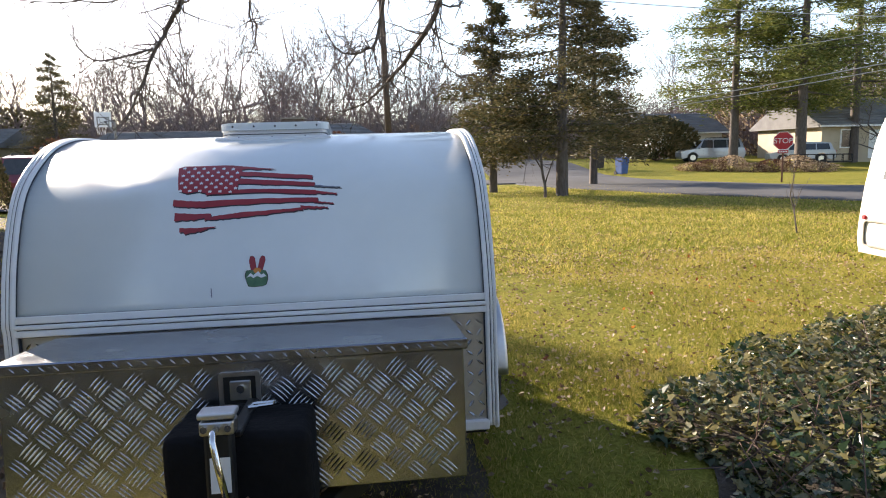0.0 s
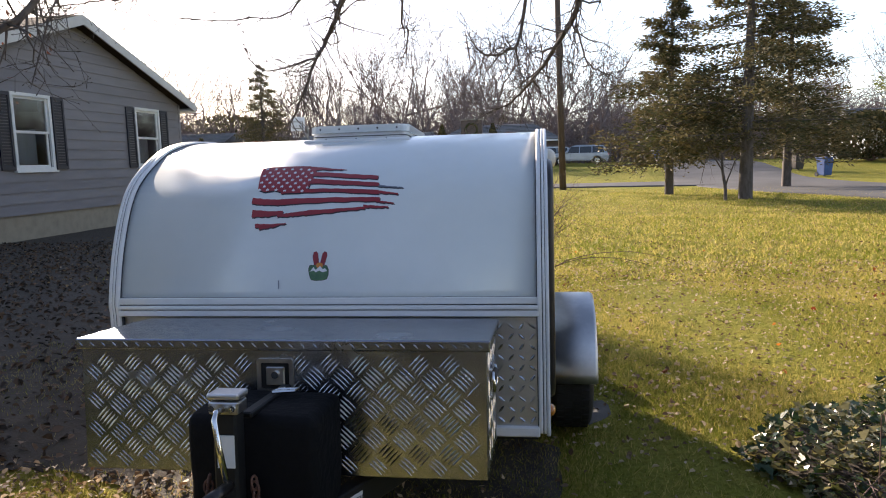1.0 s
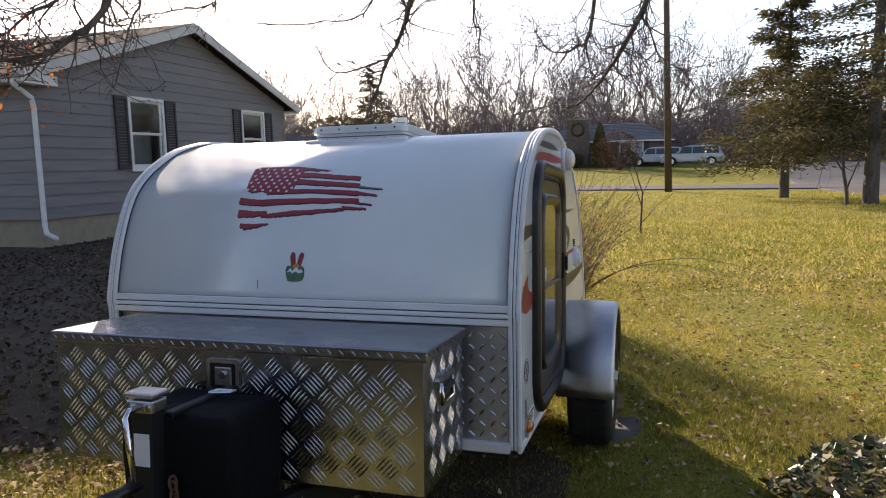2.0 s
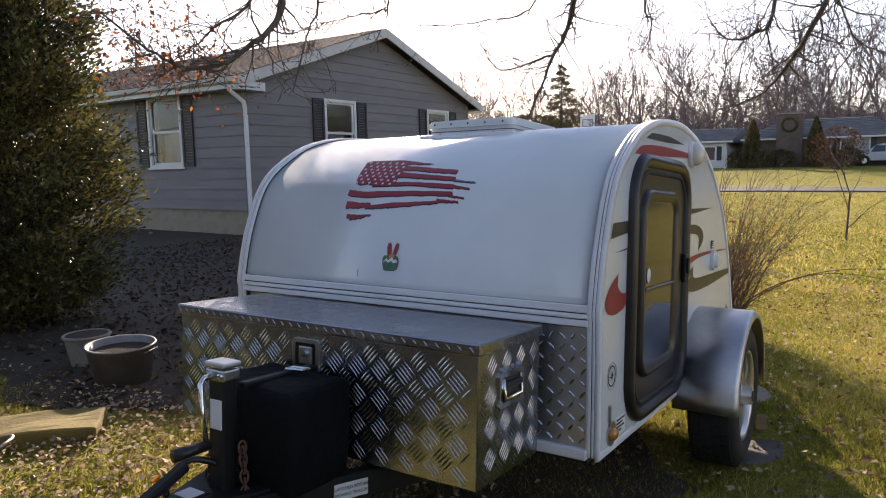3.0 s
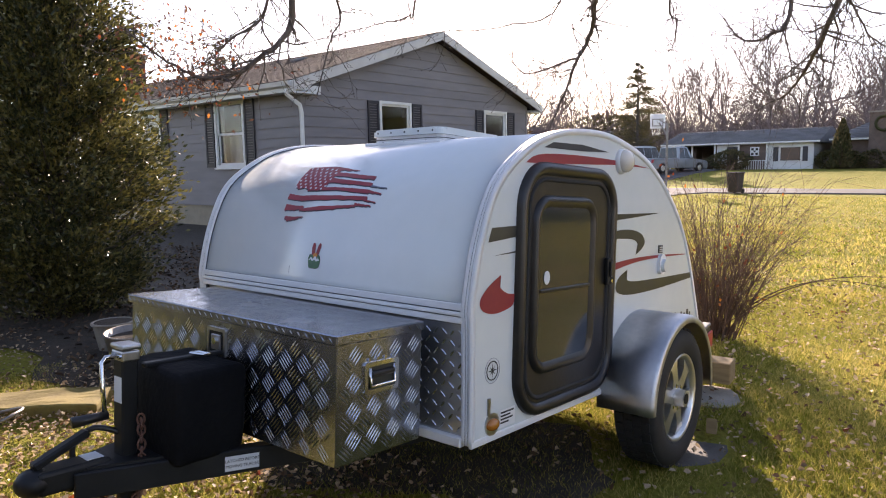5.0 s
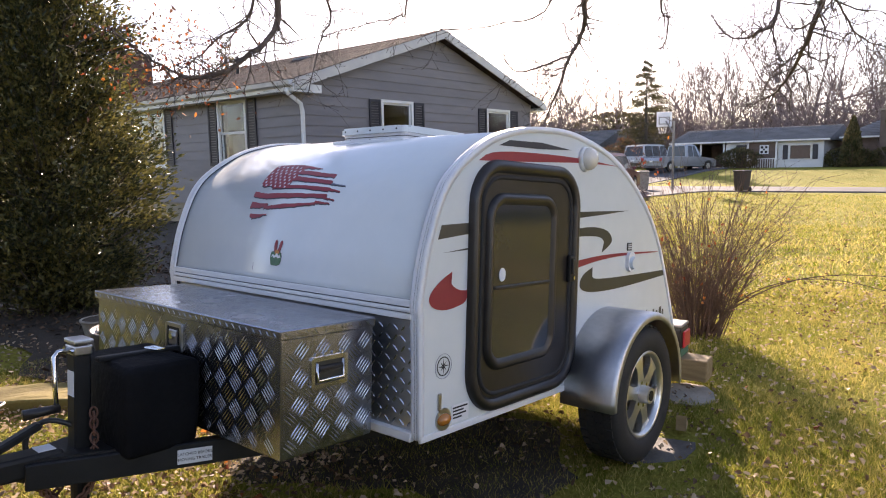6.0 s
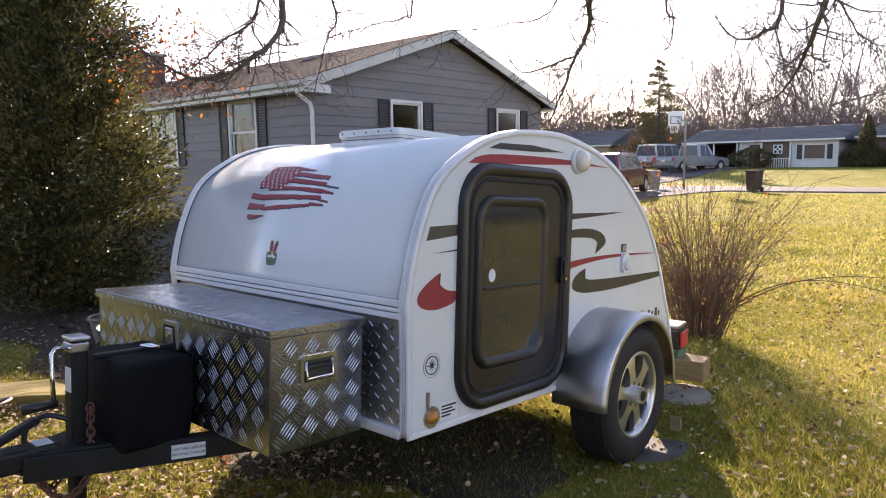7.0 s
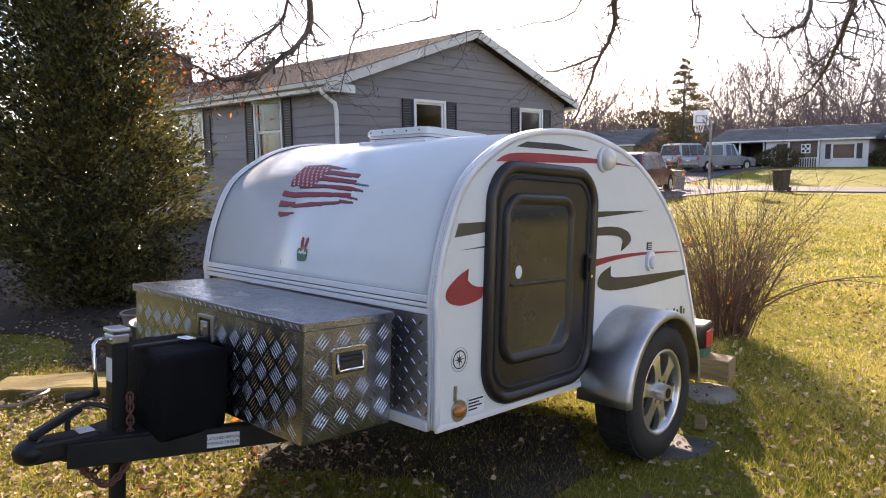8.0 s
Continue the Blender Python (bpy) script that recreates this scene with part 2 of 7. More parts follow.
r2.color_ramp.elements[0].color, r2.color_ramp.elements[1].color = (0.17, 0.195, 0.02, 1), (0.40, 0.30, 0.075, 1)
r3 = ln.new("ShaderNodeValToRGB")
r3.color_ramp.elements[0].position, r3.color_ramp.elements[1].position = 0.3, 0.75
r3.color_ramp.elements[0].color, r3.color_ramp.elements[1].color = (0.05, 0.056, 0.01, 1), (0.38, 0.35, 0.085, 1)
ll.new(nz[0].outputs["Fac"], r1.inputs["Fac"])
ll.new(nz[1].outputs["Fac"], r2.inputs["Fac"])
ll.new(nz[2].outputs["Fac"], r3.inputs["Fac"])
x1, x2 = ln.new("ShaderNodeMix"), ln.new("ShaderNodeMix")
x1.data_type = x2.data_type = "RGBA"
x1.inputs["Factor"].default_value, x2.inputs["Factor"].default_value = 0.5, 0.5
ll.new(r1.outputs[0], x1.inputs["A"])
ll.new(r2.outputs[0], x1.inputs["B"])
ll.new(x1.outputs["Result"], x2.inputs["A"])
ll.new(r3.outputs[0], x2.inputs["B"])
ll.new(x2.outputs["Result"], lp.inputs["Base Color"])
lp.inputs["Roughness"].default_value = 0.95
lp.inputs["Specular IOR Level"].default_value = 0.08
lb = ln.new("ShaderNodeBump")
lb.inputs["Strength"].default_value, lb.inputs["Distance"].default_value = 0.9, 0.06
ll.new(nz[2].outputs["Fac"], lb.inputs["Height"])
ll.new(lb.outputs[0], lp.inputs["Normal"])
M["lawn"] = lm


# ---- building helpers ----
def part(name, bm, material, parent=None, label="", smooth=False):
    """One mesh object from a bmesh, under parent."""
    me = bpy.data.meshes.new(name)
    bmesh.ops.recalc_face_normals(bm, faces=bm.faces)
    bm.to_mesh(me)
    bm.free()
    return link(name, me, material, parent, label, smooth)


def link(name, me, material, parent=None, label="", smooth=False):
    if material and not me.materials:
        me.materials.append(material)
    if smooth:
        me.shade_smooth()
    ob = new(name, me)
    if parent is not None:
        ob.parent = parent
    if label:
        ob["label"] = label
    return ob


def thing(name, label, category, m=None, group="", kind=""):
    ob = new(name)
    ob.empty_display_size = 0.1
    if m is not None:
        ob.matrix_world = m
    return tagged(ob, label, category, group, kind)


def box(bm, x0, x1, y0, y1, z0, z1, bevel=0.0, m=None, seg=1):
    geo = bmesh.ops.create_cube(bm, size=1.0)["verts"]
    bmesh.ops.transform(bm, verts=geo, matrix=Matrix.Translation(((x0 + x1) / 2, (y0 + y1) / 2, (z0 + z1) / 2)) @ Matrix.Diagonal((abs(x1 - x0), abs(y1 - y0), abs(z1 - z0), 1)))
    if bevel:
        edges = list({e for v in geo for e in v.link_edges})
        r = bmesh.ops.bevel(bm, geom=edges, offset=bevel, segments=seg, affect="EDGES", profile=0.5)
        geo = list({v for f in r["faces"] for v in f.verts} | {v for v in geo if v.is_valid})
    if m is not None:
        bmesh.ops.transform(bm, verts=geo, matrix=m)
    return bm


def cyl(bm, p0, p1, r0, r1=None, n=12, caps=True):
    p0, p1 = Vector(p0), Vector(p1)
    r1 = r0 if r1 is None else r1
    d = p1 - p0
    q = d.to_track_quat("Z", "Y").to_matrix().to_4x4()
    bmesh.ops.create_cone(bm, cap_ends=caps, segments=n, radius1=r0, radius2=r1, depth=d.length, matrix=Matrix.Translation((p0 + p1) / 2) @ q)
    return bm


def tube(bm, pts, r, n=8):
    """A bent pipe through the points; r is one radius or one for each."""
    pts = [Vector(p) for p in pts]
    rs = r if isinstance(r, (list, tuple)) else [r] * len(pts)
    rings, up = [], None
    for i, p in enumerate(pts):
        d = (pts[min(i + 1, len(pts) - 1)] - pts[max(i - 1, 0)]).normalized()
        if up is None:
            up = Vector((0, 0, 1)) if abs(d.z) < 0.9 else Vector((1, 0, 0))
        a = d.cross(up).normalized()
        up = a.cross(d).normalized()
        rings.append([bm.verts.new(p + rs[i] * (math.cos(k * 2 * math.pi / n) * a + math.sin(k * 2 * math.pi / n) * up)) for k in range(n)])
    for a, b in zip(rings, rings[1:]):
        for k in range(n):
            bm.faces.new((a[k], a[(k + 1) % n], b[(k + 1) % n], b[k]))
    bm.faces.new(rings[0])
    bm.faces.new(rings[-1])
    return bm


def prism(bm, outline, w0, w1, place):
    """A polygon drawn in two axes and given depth: place(u, v, w) turns it into a point."""
    a = [bm.verts.new(place(u, v, w0)) for u, v in outline]
    b = [bm.verts.new(place(u, v, w1)) for u, v in outline]
    bm.faces.new(a)
    bm.faces.new(b)
    for i in range(len(outline)):
        j = (i + 1) % len(outline)
        bm.faces.new((a[i], a[j], b[j], b[i]))
    return bm


def spline(pts, n=8):
    """A smooth curve through points of any dimension."""
    out = []
    P = [Vector(p) for p in pts]
    for i in range(len(P) - 1):
        a, b, c, d = P[max(i - 1, 0)], P[i], P[i + 1], P[min(i + 2, len(P) - 1)]
        for k in range(n):
            t = k / n
            out.append(0.5 * ((2 * b) + (c - a) * t + (2 * a - 5 * b + 4 * c - d) * t * t + (3 * b - a - 3 * c + d) * t ** 3))
    out.append(P[-1])
    return out


def rounded(u0, u1, v0, v1, r, n=6):
    pts = []
    for cu, cv, a0 in ((u1 - r, v1 - r, 0), (u0 + r, v1 - r, 90), (u0 + r, v0 + r, 180), (u1 - r, v0 + r, 270)):
        for k in range(n + 1):
            a = radians(a0 + 90 * k / n)
            pts.append((cu + r * math.cos(a), cv + r * math.sin(a)))
    return pts


def ring(bm, outer, inner, w0, w1, place):
    """A frame between two outlines of as many points."""
    n = len(outer)
    A = [[bm.verts.new(place(u, v, w)) for u, v in o] for o in (outer, inner) for w in (w0, w1)]
    for i in range(n):
        j = (i + 1) % n
        for p, q in ((0, 1), (1, 3), (3, 2), (2, 0)):
            bm.faces.new((A[p][i], A[p][j], A[q][j], A[q][i]))
    return bm


def moulding(bm, rect, section, sx):
    """A rounded frame on the trailer's side: its section is given as (inset, height) steps."""
    u0, u1, v0, v1, r = rect
    rows = [[bm.verts.new((sx * (SIDE + h), u, v)) for u, v in rounded(u0 + i, u1 - i, v0 + i, v1 - i, r - i, 8)] for i, h in section]
    for p, q in zip(rows, rows[1:]):
        for k in range(len(p)):
            j = (k + 1) % len(p)
            bm.faces.new((p[k], p[j], q[j], q[k]))
    return bm


def raw(name, verts, faces, material, parent=None, label="", smooth=False):
    me = bpy.data.meshes.new(name)
    me.from_pydata([tuple(v) for v in verts], [], [tuple(f) for f in faces])
    me.update()
    return link(name, me, material, parent, label, smooth)


def writing(name, text, size, m, material, parent, depth=0.0008):
    cu = bpy.data.curves.new(name, "FONT")
    cu.body, cu.size, cu.extrude, cu.align_x, cu.align_y = text, size, depth, "CENTER", "CENTER"
    tmp = bpy.data.objects.new(name, cu)
    me = bpy.data.meshes.new_from_object(tmp)
    bpy.data.objects.remove(tmp)
    me.transform(m)
    me.materials.clear()
    return link(name, me, material, parent)


def ground_z(x, y):
    """The lawn's height: level, with a low rise beyond the street."""
    k = min(max((y - 37) / 16, 0), 1)
    far = 0.7 * k * k * (3 - 2 * k)
    return far + 0.025 * noise.noise((x * 0.25, y * 0.25, 0)) + 0.012 * noise.noise((x * 1.3, y * 1.3, 3))


RNG = np.random.default_rng(7)

# ---- ground: one sheet to the horizon ----
def axis_steps(lo, hi):
    v = list(np.arange(-8, 14.01, 0.35))
    s = 0.4
    while v[-1] < hi:
        s *= 1.18
        v.append(v[-1] + s)
    s = 0.4
    while v[0] > lo:
        s *= 1.18
        v.insert(0, v[0] - s)
    return v


gx, gy = axis_steps(-900, 900), axis_steps(-900, 900)
gv = [(x, y, ground_z(x, y)) for y in gy for x in gx]
W = len(gx)
gf = [(j * W + i, j * W + i + 1, (j + 1) * W + i + 1, (j + 1) * W + i) for j in range(len(gy) - 1) for i in range(W - 1)]
tagged(raw("ground", gv, gf, M["lawn"], smooth=True), "patchy green and straw winter lawn with fallen leaves", "lawn", kind="structure")


def strip(name, line, width, z, material, label, category):
    pts = spline([(x, y, 0) for x, y in line], 10)
    vs, fs = [], []
    for i, p in enumerate(pts):
        d = (pts[min(i + 1, len(pts) - 1)] - pts[max(i - 1, 0)]).normalized()
        s = Vector((d.y, -d.x, 0))
        wob = 0.12 * noise.noise((i * 0.4, 2.0, z * 50))
        for k, h in ((-0.5, -0.05), (-0.49, z), (0.0, z + 0.03), (0.49, z), (0.5, -0.05)):
            q = p + s * (width * k + wob)
            vs.append((q.x, q.y, ground_z(q.x, q.y) + h))
    for i in range(len(pts) - 1):
        for k in range(4):
            fs.append((i * 5 + k, i * 5 + k + 1, (i + 1) * 5 + k + 1, (i + 1) * 5 + k))
    return tagged(raw(name, vs, fs, material, smooth=False), label, category, kind="structure")


strip("road", [(34, -14), (22, 6), (15, 18.5), (11.2, 29), (12.5, 45), (16, 75), (22, 120)], 7.2, 0.045, M["asphalt"], "grey worn asphalt road with a junction", "road")
strip("street", [(12, 31.4), (4, 31.6), (-6, 31.4), (-18, 31.2), (-60, 31.0)], 4.6, 0.055, M["asphalt"], "pale grey asphalt side street across the lawn", "road")
strip("driveway", [(-17.5, 31.2), (-17.8, 40), (-18.2, 54)], 5.5, 0.06, M["asphalt"], "asphalt driveway up to the carport", "driveway")
# unseen drive, added so that the tool box plate reflects dark ground
strip("drive", [(-14, -6.3), (-4, -6.1), (4, -6.1), (16, -6.5)], 5.0, 0.03, M["drive_dark"], "unseen dark asphalt drive added for the tool box reflections", "driveway")
strip("path", [(-9.5, 31.2), (-10.2, 25), (-10.4, 19)], 3.2, 0.05, M["asphalt"], "asphalt driveway beside the grey house", "driveway")

# ---- the trailer ----
TR = pose(0.0034, -0.0422, 0.4743, -4.17, -0.42, 0.05)
PROFILE = [(0.005, 0.0), (0.0, 0.2), (-0.008, 0.4), (-0.012, 0.467), (0.03, 0.665), (0.119, 0.858), (0.284, 0.986), (0.451, 1.056), (0.677, 1.095), (0.986, 1.095), (1.358, 1.012), (1.681, 0.829), (1.913, 0.588), (2.123, 0.194), (2.19, 0.0)]
CURVE = [(p.x, p.y) for p in spline([(y, z, 0) for y, z in PROFILE], 6)]
HALF = 0.785
trailer = thing("teardrop_trailer", "white teardrop camper trailer with aluminium fenders, parked on grass", "trailer", TR)


def normal_at(i):
    a, b = CURVE[max(i - 1, 0)], CURVE[min(i + 1, len(CURVE) - 1)]
    t = Vector((b[0] - a[0], b[1] - a[1])).normalized()
    return Vector((-t.y, t.x))


def shell(bm, x0, x1, i0, i1, d0, d1):
    """A bent sheet along the body's outline, between two distances from it."""
    rows = []
    for i in range(i0, i1 + 1):
        n = normal_at(i)
        y, z = CURVE[i]
        rows.append([bm.verts.new((x, y + n.x * d, z + n.y * d)) for x, d in ((x0, d0), (x0, d1), (x1, d1), (x1, d0))])
    for a, b in zip(rows, rows[1:]):
        for k in range(4):
            bm.faces.new((a[k], a[(k + 1) % 4], b[(k + 1) % 4], b[k]))
    bm.faces.new(rows[0])
    bm.faces.new(rows[-1])
    return bm


FRONT = 18  # first step of the outline above the front trim
LASTI = len(CURVE) - 1
part("roof_skin", shell(bmesh.new(), -HALF + 0.02, HALF - 0.02, FRONT, LASTI, -0.02, 0.0), M["white"], trailer, "smooth white front and roof sheet", True)
for sx in (-1, 1):
    b = bmesh.new()
    prism(b, [(y, z) for y, z in CURVE], sx * (HALF - 0.02), sx * (HALF + 0.008), lambda u, v, w: (w, u, v))
    part("side_wall", b, M["white"], trailer)
    for k, (o, w, h, mt) in enumerate(((HALF - 0.03, 0.003, 0.0035, "seam"), (HALF - 0.027, 0.015, 0.011, "trim"), (HALF - 0.012, 0.003, 0.0095, "seam"), (HALF - 0.009, 0.008, 0.012, "trim"), (HALF - 0.001, 0.002, 0.0105, "seam"), (HALF + 0.001, 0.012, 0.012, "trim"))):
        b = bmesh.new()
        shell(b, sx * o, sx * (o + w), 0, LASTI, -0.012, h)
        part("edge_trim" if mt == "trim" else "trim_insert", b, M[mt], trailer, smooth=True)
    b = bmesh.new()
    box(b, sx * HALF, sx * (HALF + 0.014), 0.0, 2.19, -0.012, 0.012, 0.003)
    part("sill_rail", b, M["trim"], trailer)
part("floor_deck", box(bmesh.new(), -HALF + 0.03, HALF - 0.03, 0.02, 2.17, -0.03, 0.02), M["black"], trailer)
# ribbed front trim, in three bars with dark grooves between
for z0, z1, d in ((0.403, 0.424, 0.012), (0.428, 0.442, 0.014), (0.446, 0.470, 0.011)):
    part("front_trim", box(bmesh.new(), -0.762, 0.762, -0.012 - d, 0.01, z0, z1, 0.003), M["trim"], trailer)
part("trim_groove", box(bmesh.new(), -0.76, 0.76, -0.012, 0.01, 0.40, 0.471), M["seam"], trailer)
part("front_panel", box(bmesh.new(), -0.762, 0.762, 0.006, 0.02, 0.0, 0.405), M["alu_dull"], trailer, "dull diamond-plate aluminium front panel")
part("front_sill", box(bmesh.new(), -0.762, 0.762, -0.014, 0.012, -0.012, 0.022, 0.004), M["trim"], trailer)


def lozenge(verts, faces, c, ux, uy, n, ang, length, width, height):
    """One raised tread bar on a plate."""
    d = math.cos(ang) * ux + math.sin(ang) * uy
    s = n.cross(d)
    k = len(verts)
    for a, bb, h in ((-0.5, 0, 0), (-0.2, -0.5, 0), (0.2, -0.5, 0), (0.5, 0, 0), (0.2, 0.5, 0), (-0.2, 0.5, 0), (-0.3, 0, 1), (0.3, 0, 1)):
        verts.append(c + d * (a * length) + s * (bb * width) + n * (h * height))
    faces += [(k, k + 1, k + 6), (k + 1, k + 2, k + 7, k + 6), (k + 2, k + 3, k + 7), (k + 3, k + 4, k + 7), (k + 4, k + 5, k + 6, k + 7), (k + 5, k, k + 6)]


def tread(name, origin, ux, uy, w, h, pitch, bars, material, parent, length, gap, height=0.0016, hole=None):
    o, ux, uy = Vector(origin), Vector(ux), Vector(uy)
    n = ux.cross(uy)
    vs, fs = [], []
    if bars > 1:
        # groups of parallel bars in a diamond lattice, each row turned against the next
        cell = pitch * 1.414
        spots = [((i + (0.75 if j % 2 else 0.25)) * cell, (j + 0.5) * cell / 2, radians(47 if j % 2 else -43)) for j in range(int(2 * h / cell) + 1) for i in range(int(w / cell) + 1)]
    else:
        spots = [((i + 0.5) * pitch, (j + 0.5) * pitch, radians(52 if (i + j) % 2 else -38)) for i in range(int(w / pitch) + 1) for j in range(int(h / pitch) + 1)]
    for u, v, ang in spots:
        if hole and hole[0] < u < hole[1] and hole[2] < v < hole[3]:
            continue
        d = math.cos(ang) * ux + math.sin(ang) * uy
        s = n.cross(d)
        for k in range(bars):
            c = o + ux * u + uy * v + s * ((k - (bars - 1) / 2) * gap)
            cu, cv = (c - o).dot(ux), (c - o).dot(uy)
            reach = length * 0.36
            if cu < reach or cv < reach or cu > w - reach or cv > h - reach:
                continue
            lozenge(vs, fs, c, ux, uy, n, ang, length, gap * 0.46 if bars > 1 else 0.008, height)
    return tagged(raw(name, vs, fs, material, parent), kind="stuff")


tread("tread_pattern", (-0.755, 0.006, 0.025), (1, 0, 0), (0, 0, 1), 1.51, 0.375, 0.036, 1, M["alu_bar"], trailer, 0.034, 0.01, 0.0026)


# -- decals on the front sheet: drawn in x and z, laid on the curved sheet
def front_y(z):
    for (y0, z0), (y1, z1) in zip(CURVE, CURVE[1:]):
        if z0 <= z <= z1 and z1 > z0:
            return y0 + (y1 - y0) * (z - z0) / (z1 - z0)
    return 0.3


def decal(name, outline, material, lift, parent=None, cols=None):
    """A thin film on the front sheet from an outline in x and z."""
    b = bmesh.new()
    f = b.faces.new([b.verts.new((x, 0, z)) for x, z in outline])
    bmesh.ops.triangulate(b, faces=[f])
    zs = [z for _, z in outline]
    z = math.floor(min(zs) * 50) / 50
    while z < max(zs):
        bmesh.ops.bisect_plane(b, geom=b.verts[:] + b.edges[:] + b.faces[:], plane_co=(0, 0, z), plane_no=(0, 0, 1))
        z += 0.02
    for v in b.verts:
        v.co.y = front_y(v.co.z) - lift
    return part(name, b, material, parent or trailer)


def fx(c):
    return -0.285 + (c - 465) * 0.001292


def fz(cx, cy):
    return 0.948 - (cy - 435 + 0.046 * (cx - 465)) * 0.00129


def ribbon(top, bottom):
    return [(fx(x), fz(x, y)) for x, y in top] + [(fx(x), fz(x, y)) for x, y in reversed(bottom)]


def ragged(x0, x1, yt0, yt1, h0, h1, sag=0.0, n=14, seed=0):
    """A brush-stroke stripe: upper and lower edges from left to right."""
    r = np.random.default_rng(seed)
    top, bot = [], []
    for k in range(n + 1):
        t = k / n
        x = x0 + (x1 - x0) * t
        y = yt0 + (yt1 - yt0) * t + sag * math.sin(math.pi * t) + r.uniform(-0.8, 0.8)
        h = h0 + (h1 - h0) * t
        top.append((x, y))
        bot.append((x + r.uniform(-1, 1), y + max(h + r.uniform(-1.2, 1.2), 0.6)))
    return top, bot


STROKES = [
    (600, 728, 430, 439, 12, 1, 0), (628, 828, 447, 456, 13, 10, 0), (626, 834, 468, 476, 15, 10, 0), (832, 905, 483, 488, 5, 2, 0),
    (550, 838, 506, 498, 8, 12, -6), (838, 893, 499, 505, 8, 4, 0), (468, 560, 528, 530, 17, 16, 2), (556, 842, 530, 518, 16, 11, -2), (830, 884, 527, 532, 5, 3, 0),
    (474, 566, 562, 563, 21, 10, 2), (550, 640, 573, 560, 8, 13, 0), (636, 802, 560, 545, 13, 7, 0), (796, 868, 540, 543, 8, 4, 0), (487, 578, 601, 596, 11, 3, 2), (500, 556, 608, 603, 9, 2, 1),
]
for i, (x0, x1, a, c, h0, h1, sg) in enumerate(STROKES):
    t, bt = ragged(x0, x1, a, c, h0, h1, sg, seed=i)
    sh = [(x + 2.0, y + 3.0) for x, y in t], [(x + 2.0, y + 3.2) for x, y in bt]
    decal("stripe_shadow", ribbon(*sh), M["navy"], 0.0012)
    decal("flag_stripe", ribbon(t, bt), M["red"] if i != 3 else M["bluegrey"], 0.0022)
t = [(465, 441), (480, 435), (510, 434), (545, 432), (590, 430), (637, 432)]
bt = [(478, 504), (500, 511), (530, 505), (560, 513), (600, 511), (628, 508)]
decal("canton_shadow", ribbon([(x + 2, y + 3) for x, y in t], [(x + 2, y + 4) for x, y in bt]), M["navy"], 0.0012)
decal("flag_canton", ribbon(t, bt), M["red"], 0.0022)
rs = np.random.default_rng(3)
for row in range(7):
    for col in range(6):
        cx, cy = 482 + col * 26 + (13 if row % 2 else 0), 441 + row * 10.5
        if cx > 630:
            continue
        cx, cy = cx + rs.uniform(-1, 1), cy + rs.uniform(-1, 1)
        pts = [(fx(cx + (5.2 if k % 2 == 0 else 2.2) * math.sin(k * math.pi / 5)), fz(cx, cy - (5.2 if k % 2 == 0 else 2.2) * math.cos(k * math.pi / 5))) for k in range(10)]
        decal("flag_star", pts, M["paper"], 0.0032)


# two-finger hand sticker, upright, with a hill scene printed in it
def blob(cx, cz, pts, s):
    return [(cx + x * s, cz + z * s) for x, z in pts]


HX, HZ, HS = -0.005, 0.531, 0.0011
palm = [(-28, 8), (-24, 0), (-10, -2), (14, -1), (26, 3), (31, 16), (31, 32), (26, 44), (10, 48), (-8, 48), (-30, 46), (-34, 34), (-32, 20)]
fa = [(-16, 44), (-22, 74), (-19, 88), (-11, 90), (-5, 84), (0, 46)]
fb = [(2, 46), (10, 82), (17, 90), (25, 86), (26, 76), (17, 44)]
for q, grow in ((palm, 1.0), (fa, 1.0), (fb, 1.0)):
    mx, mz = sum(p[0] for p in q) / len(q), sum(p[1] for p in q) / len(q)
    decal("sticker_border", blob(HX, HZ, [(mx + (x - mx) * 1.14, mz + (z - mz) * 1.1) for x, z in q], HS), M["paper"], 0.0012)
    decal("sticker_outline", blob(HX, HZ, [(mx + (x - mx) * 1.05, mz + (z - mz) * 1.04) for x, z in q], HS), M["ink"], 0.0018)
decal("sticker_hill", blob(HX, HZ, palm, HS), M["green"], 0.0024)
decal("sticker_finger", blob(HX, HZ, fa, HS), M["red"], 0.0024)
decal("sticker_finger", blob(HX, HZ, fb, HS), M["red"], 0.0024)
decal("sticker_sun", blob(HX, HZ, [(2 + 12 * math.cos(k * 0.5236), 46 + 9 * math.sin(k * 0.5236)) for k in range(12)], HS), M["orange"], 0.003)
decal("sticker_peak", blob(HX, HZ, [(-30, 26), (-18, 40), (-10, 32), (4, 44), (14, 33), (20, 38), (29, 28), (12, 24), (2, 30), (-10, 24), (-18, 30)], HS), M["paper"], 0.0034)
decal("scuff", [(-0.155, 0.53), (-0.152, 0.53), (-0.151, 0.50), (-0.154, 0.50)], M["bluegrey"], 0.001)
part("screw_cover", cyl(bmesh.new(), (-0.704, 0.195, 0.9), (-0.704, 0.185, 0.908), 0.008, n=10), M["blackp"], trailer)

# roof vent
part("vent_base", box(bmesh.new(), -0.21, 0.245, 0.465, 0.96, 1.045, 1.072, 0.008, seg=2), M["trim"], trailer)
wall_ = part("vent_wall", prism(bmesh.new(), rounded(-0.185, 0.225, 0.5, 0.93, 0.035), 1.06, 1.104, lambda u, v, w: (u, v, w)), M["trim"], trailer)
part("vent_seam", prism(bmesh.new(), rounded(-0.187, 0.227, 0.498, 0.932, 0.035), 1.084, 1.087, lambda u, v, w: (u, v, w)), M["seam"], wall_)
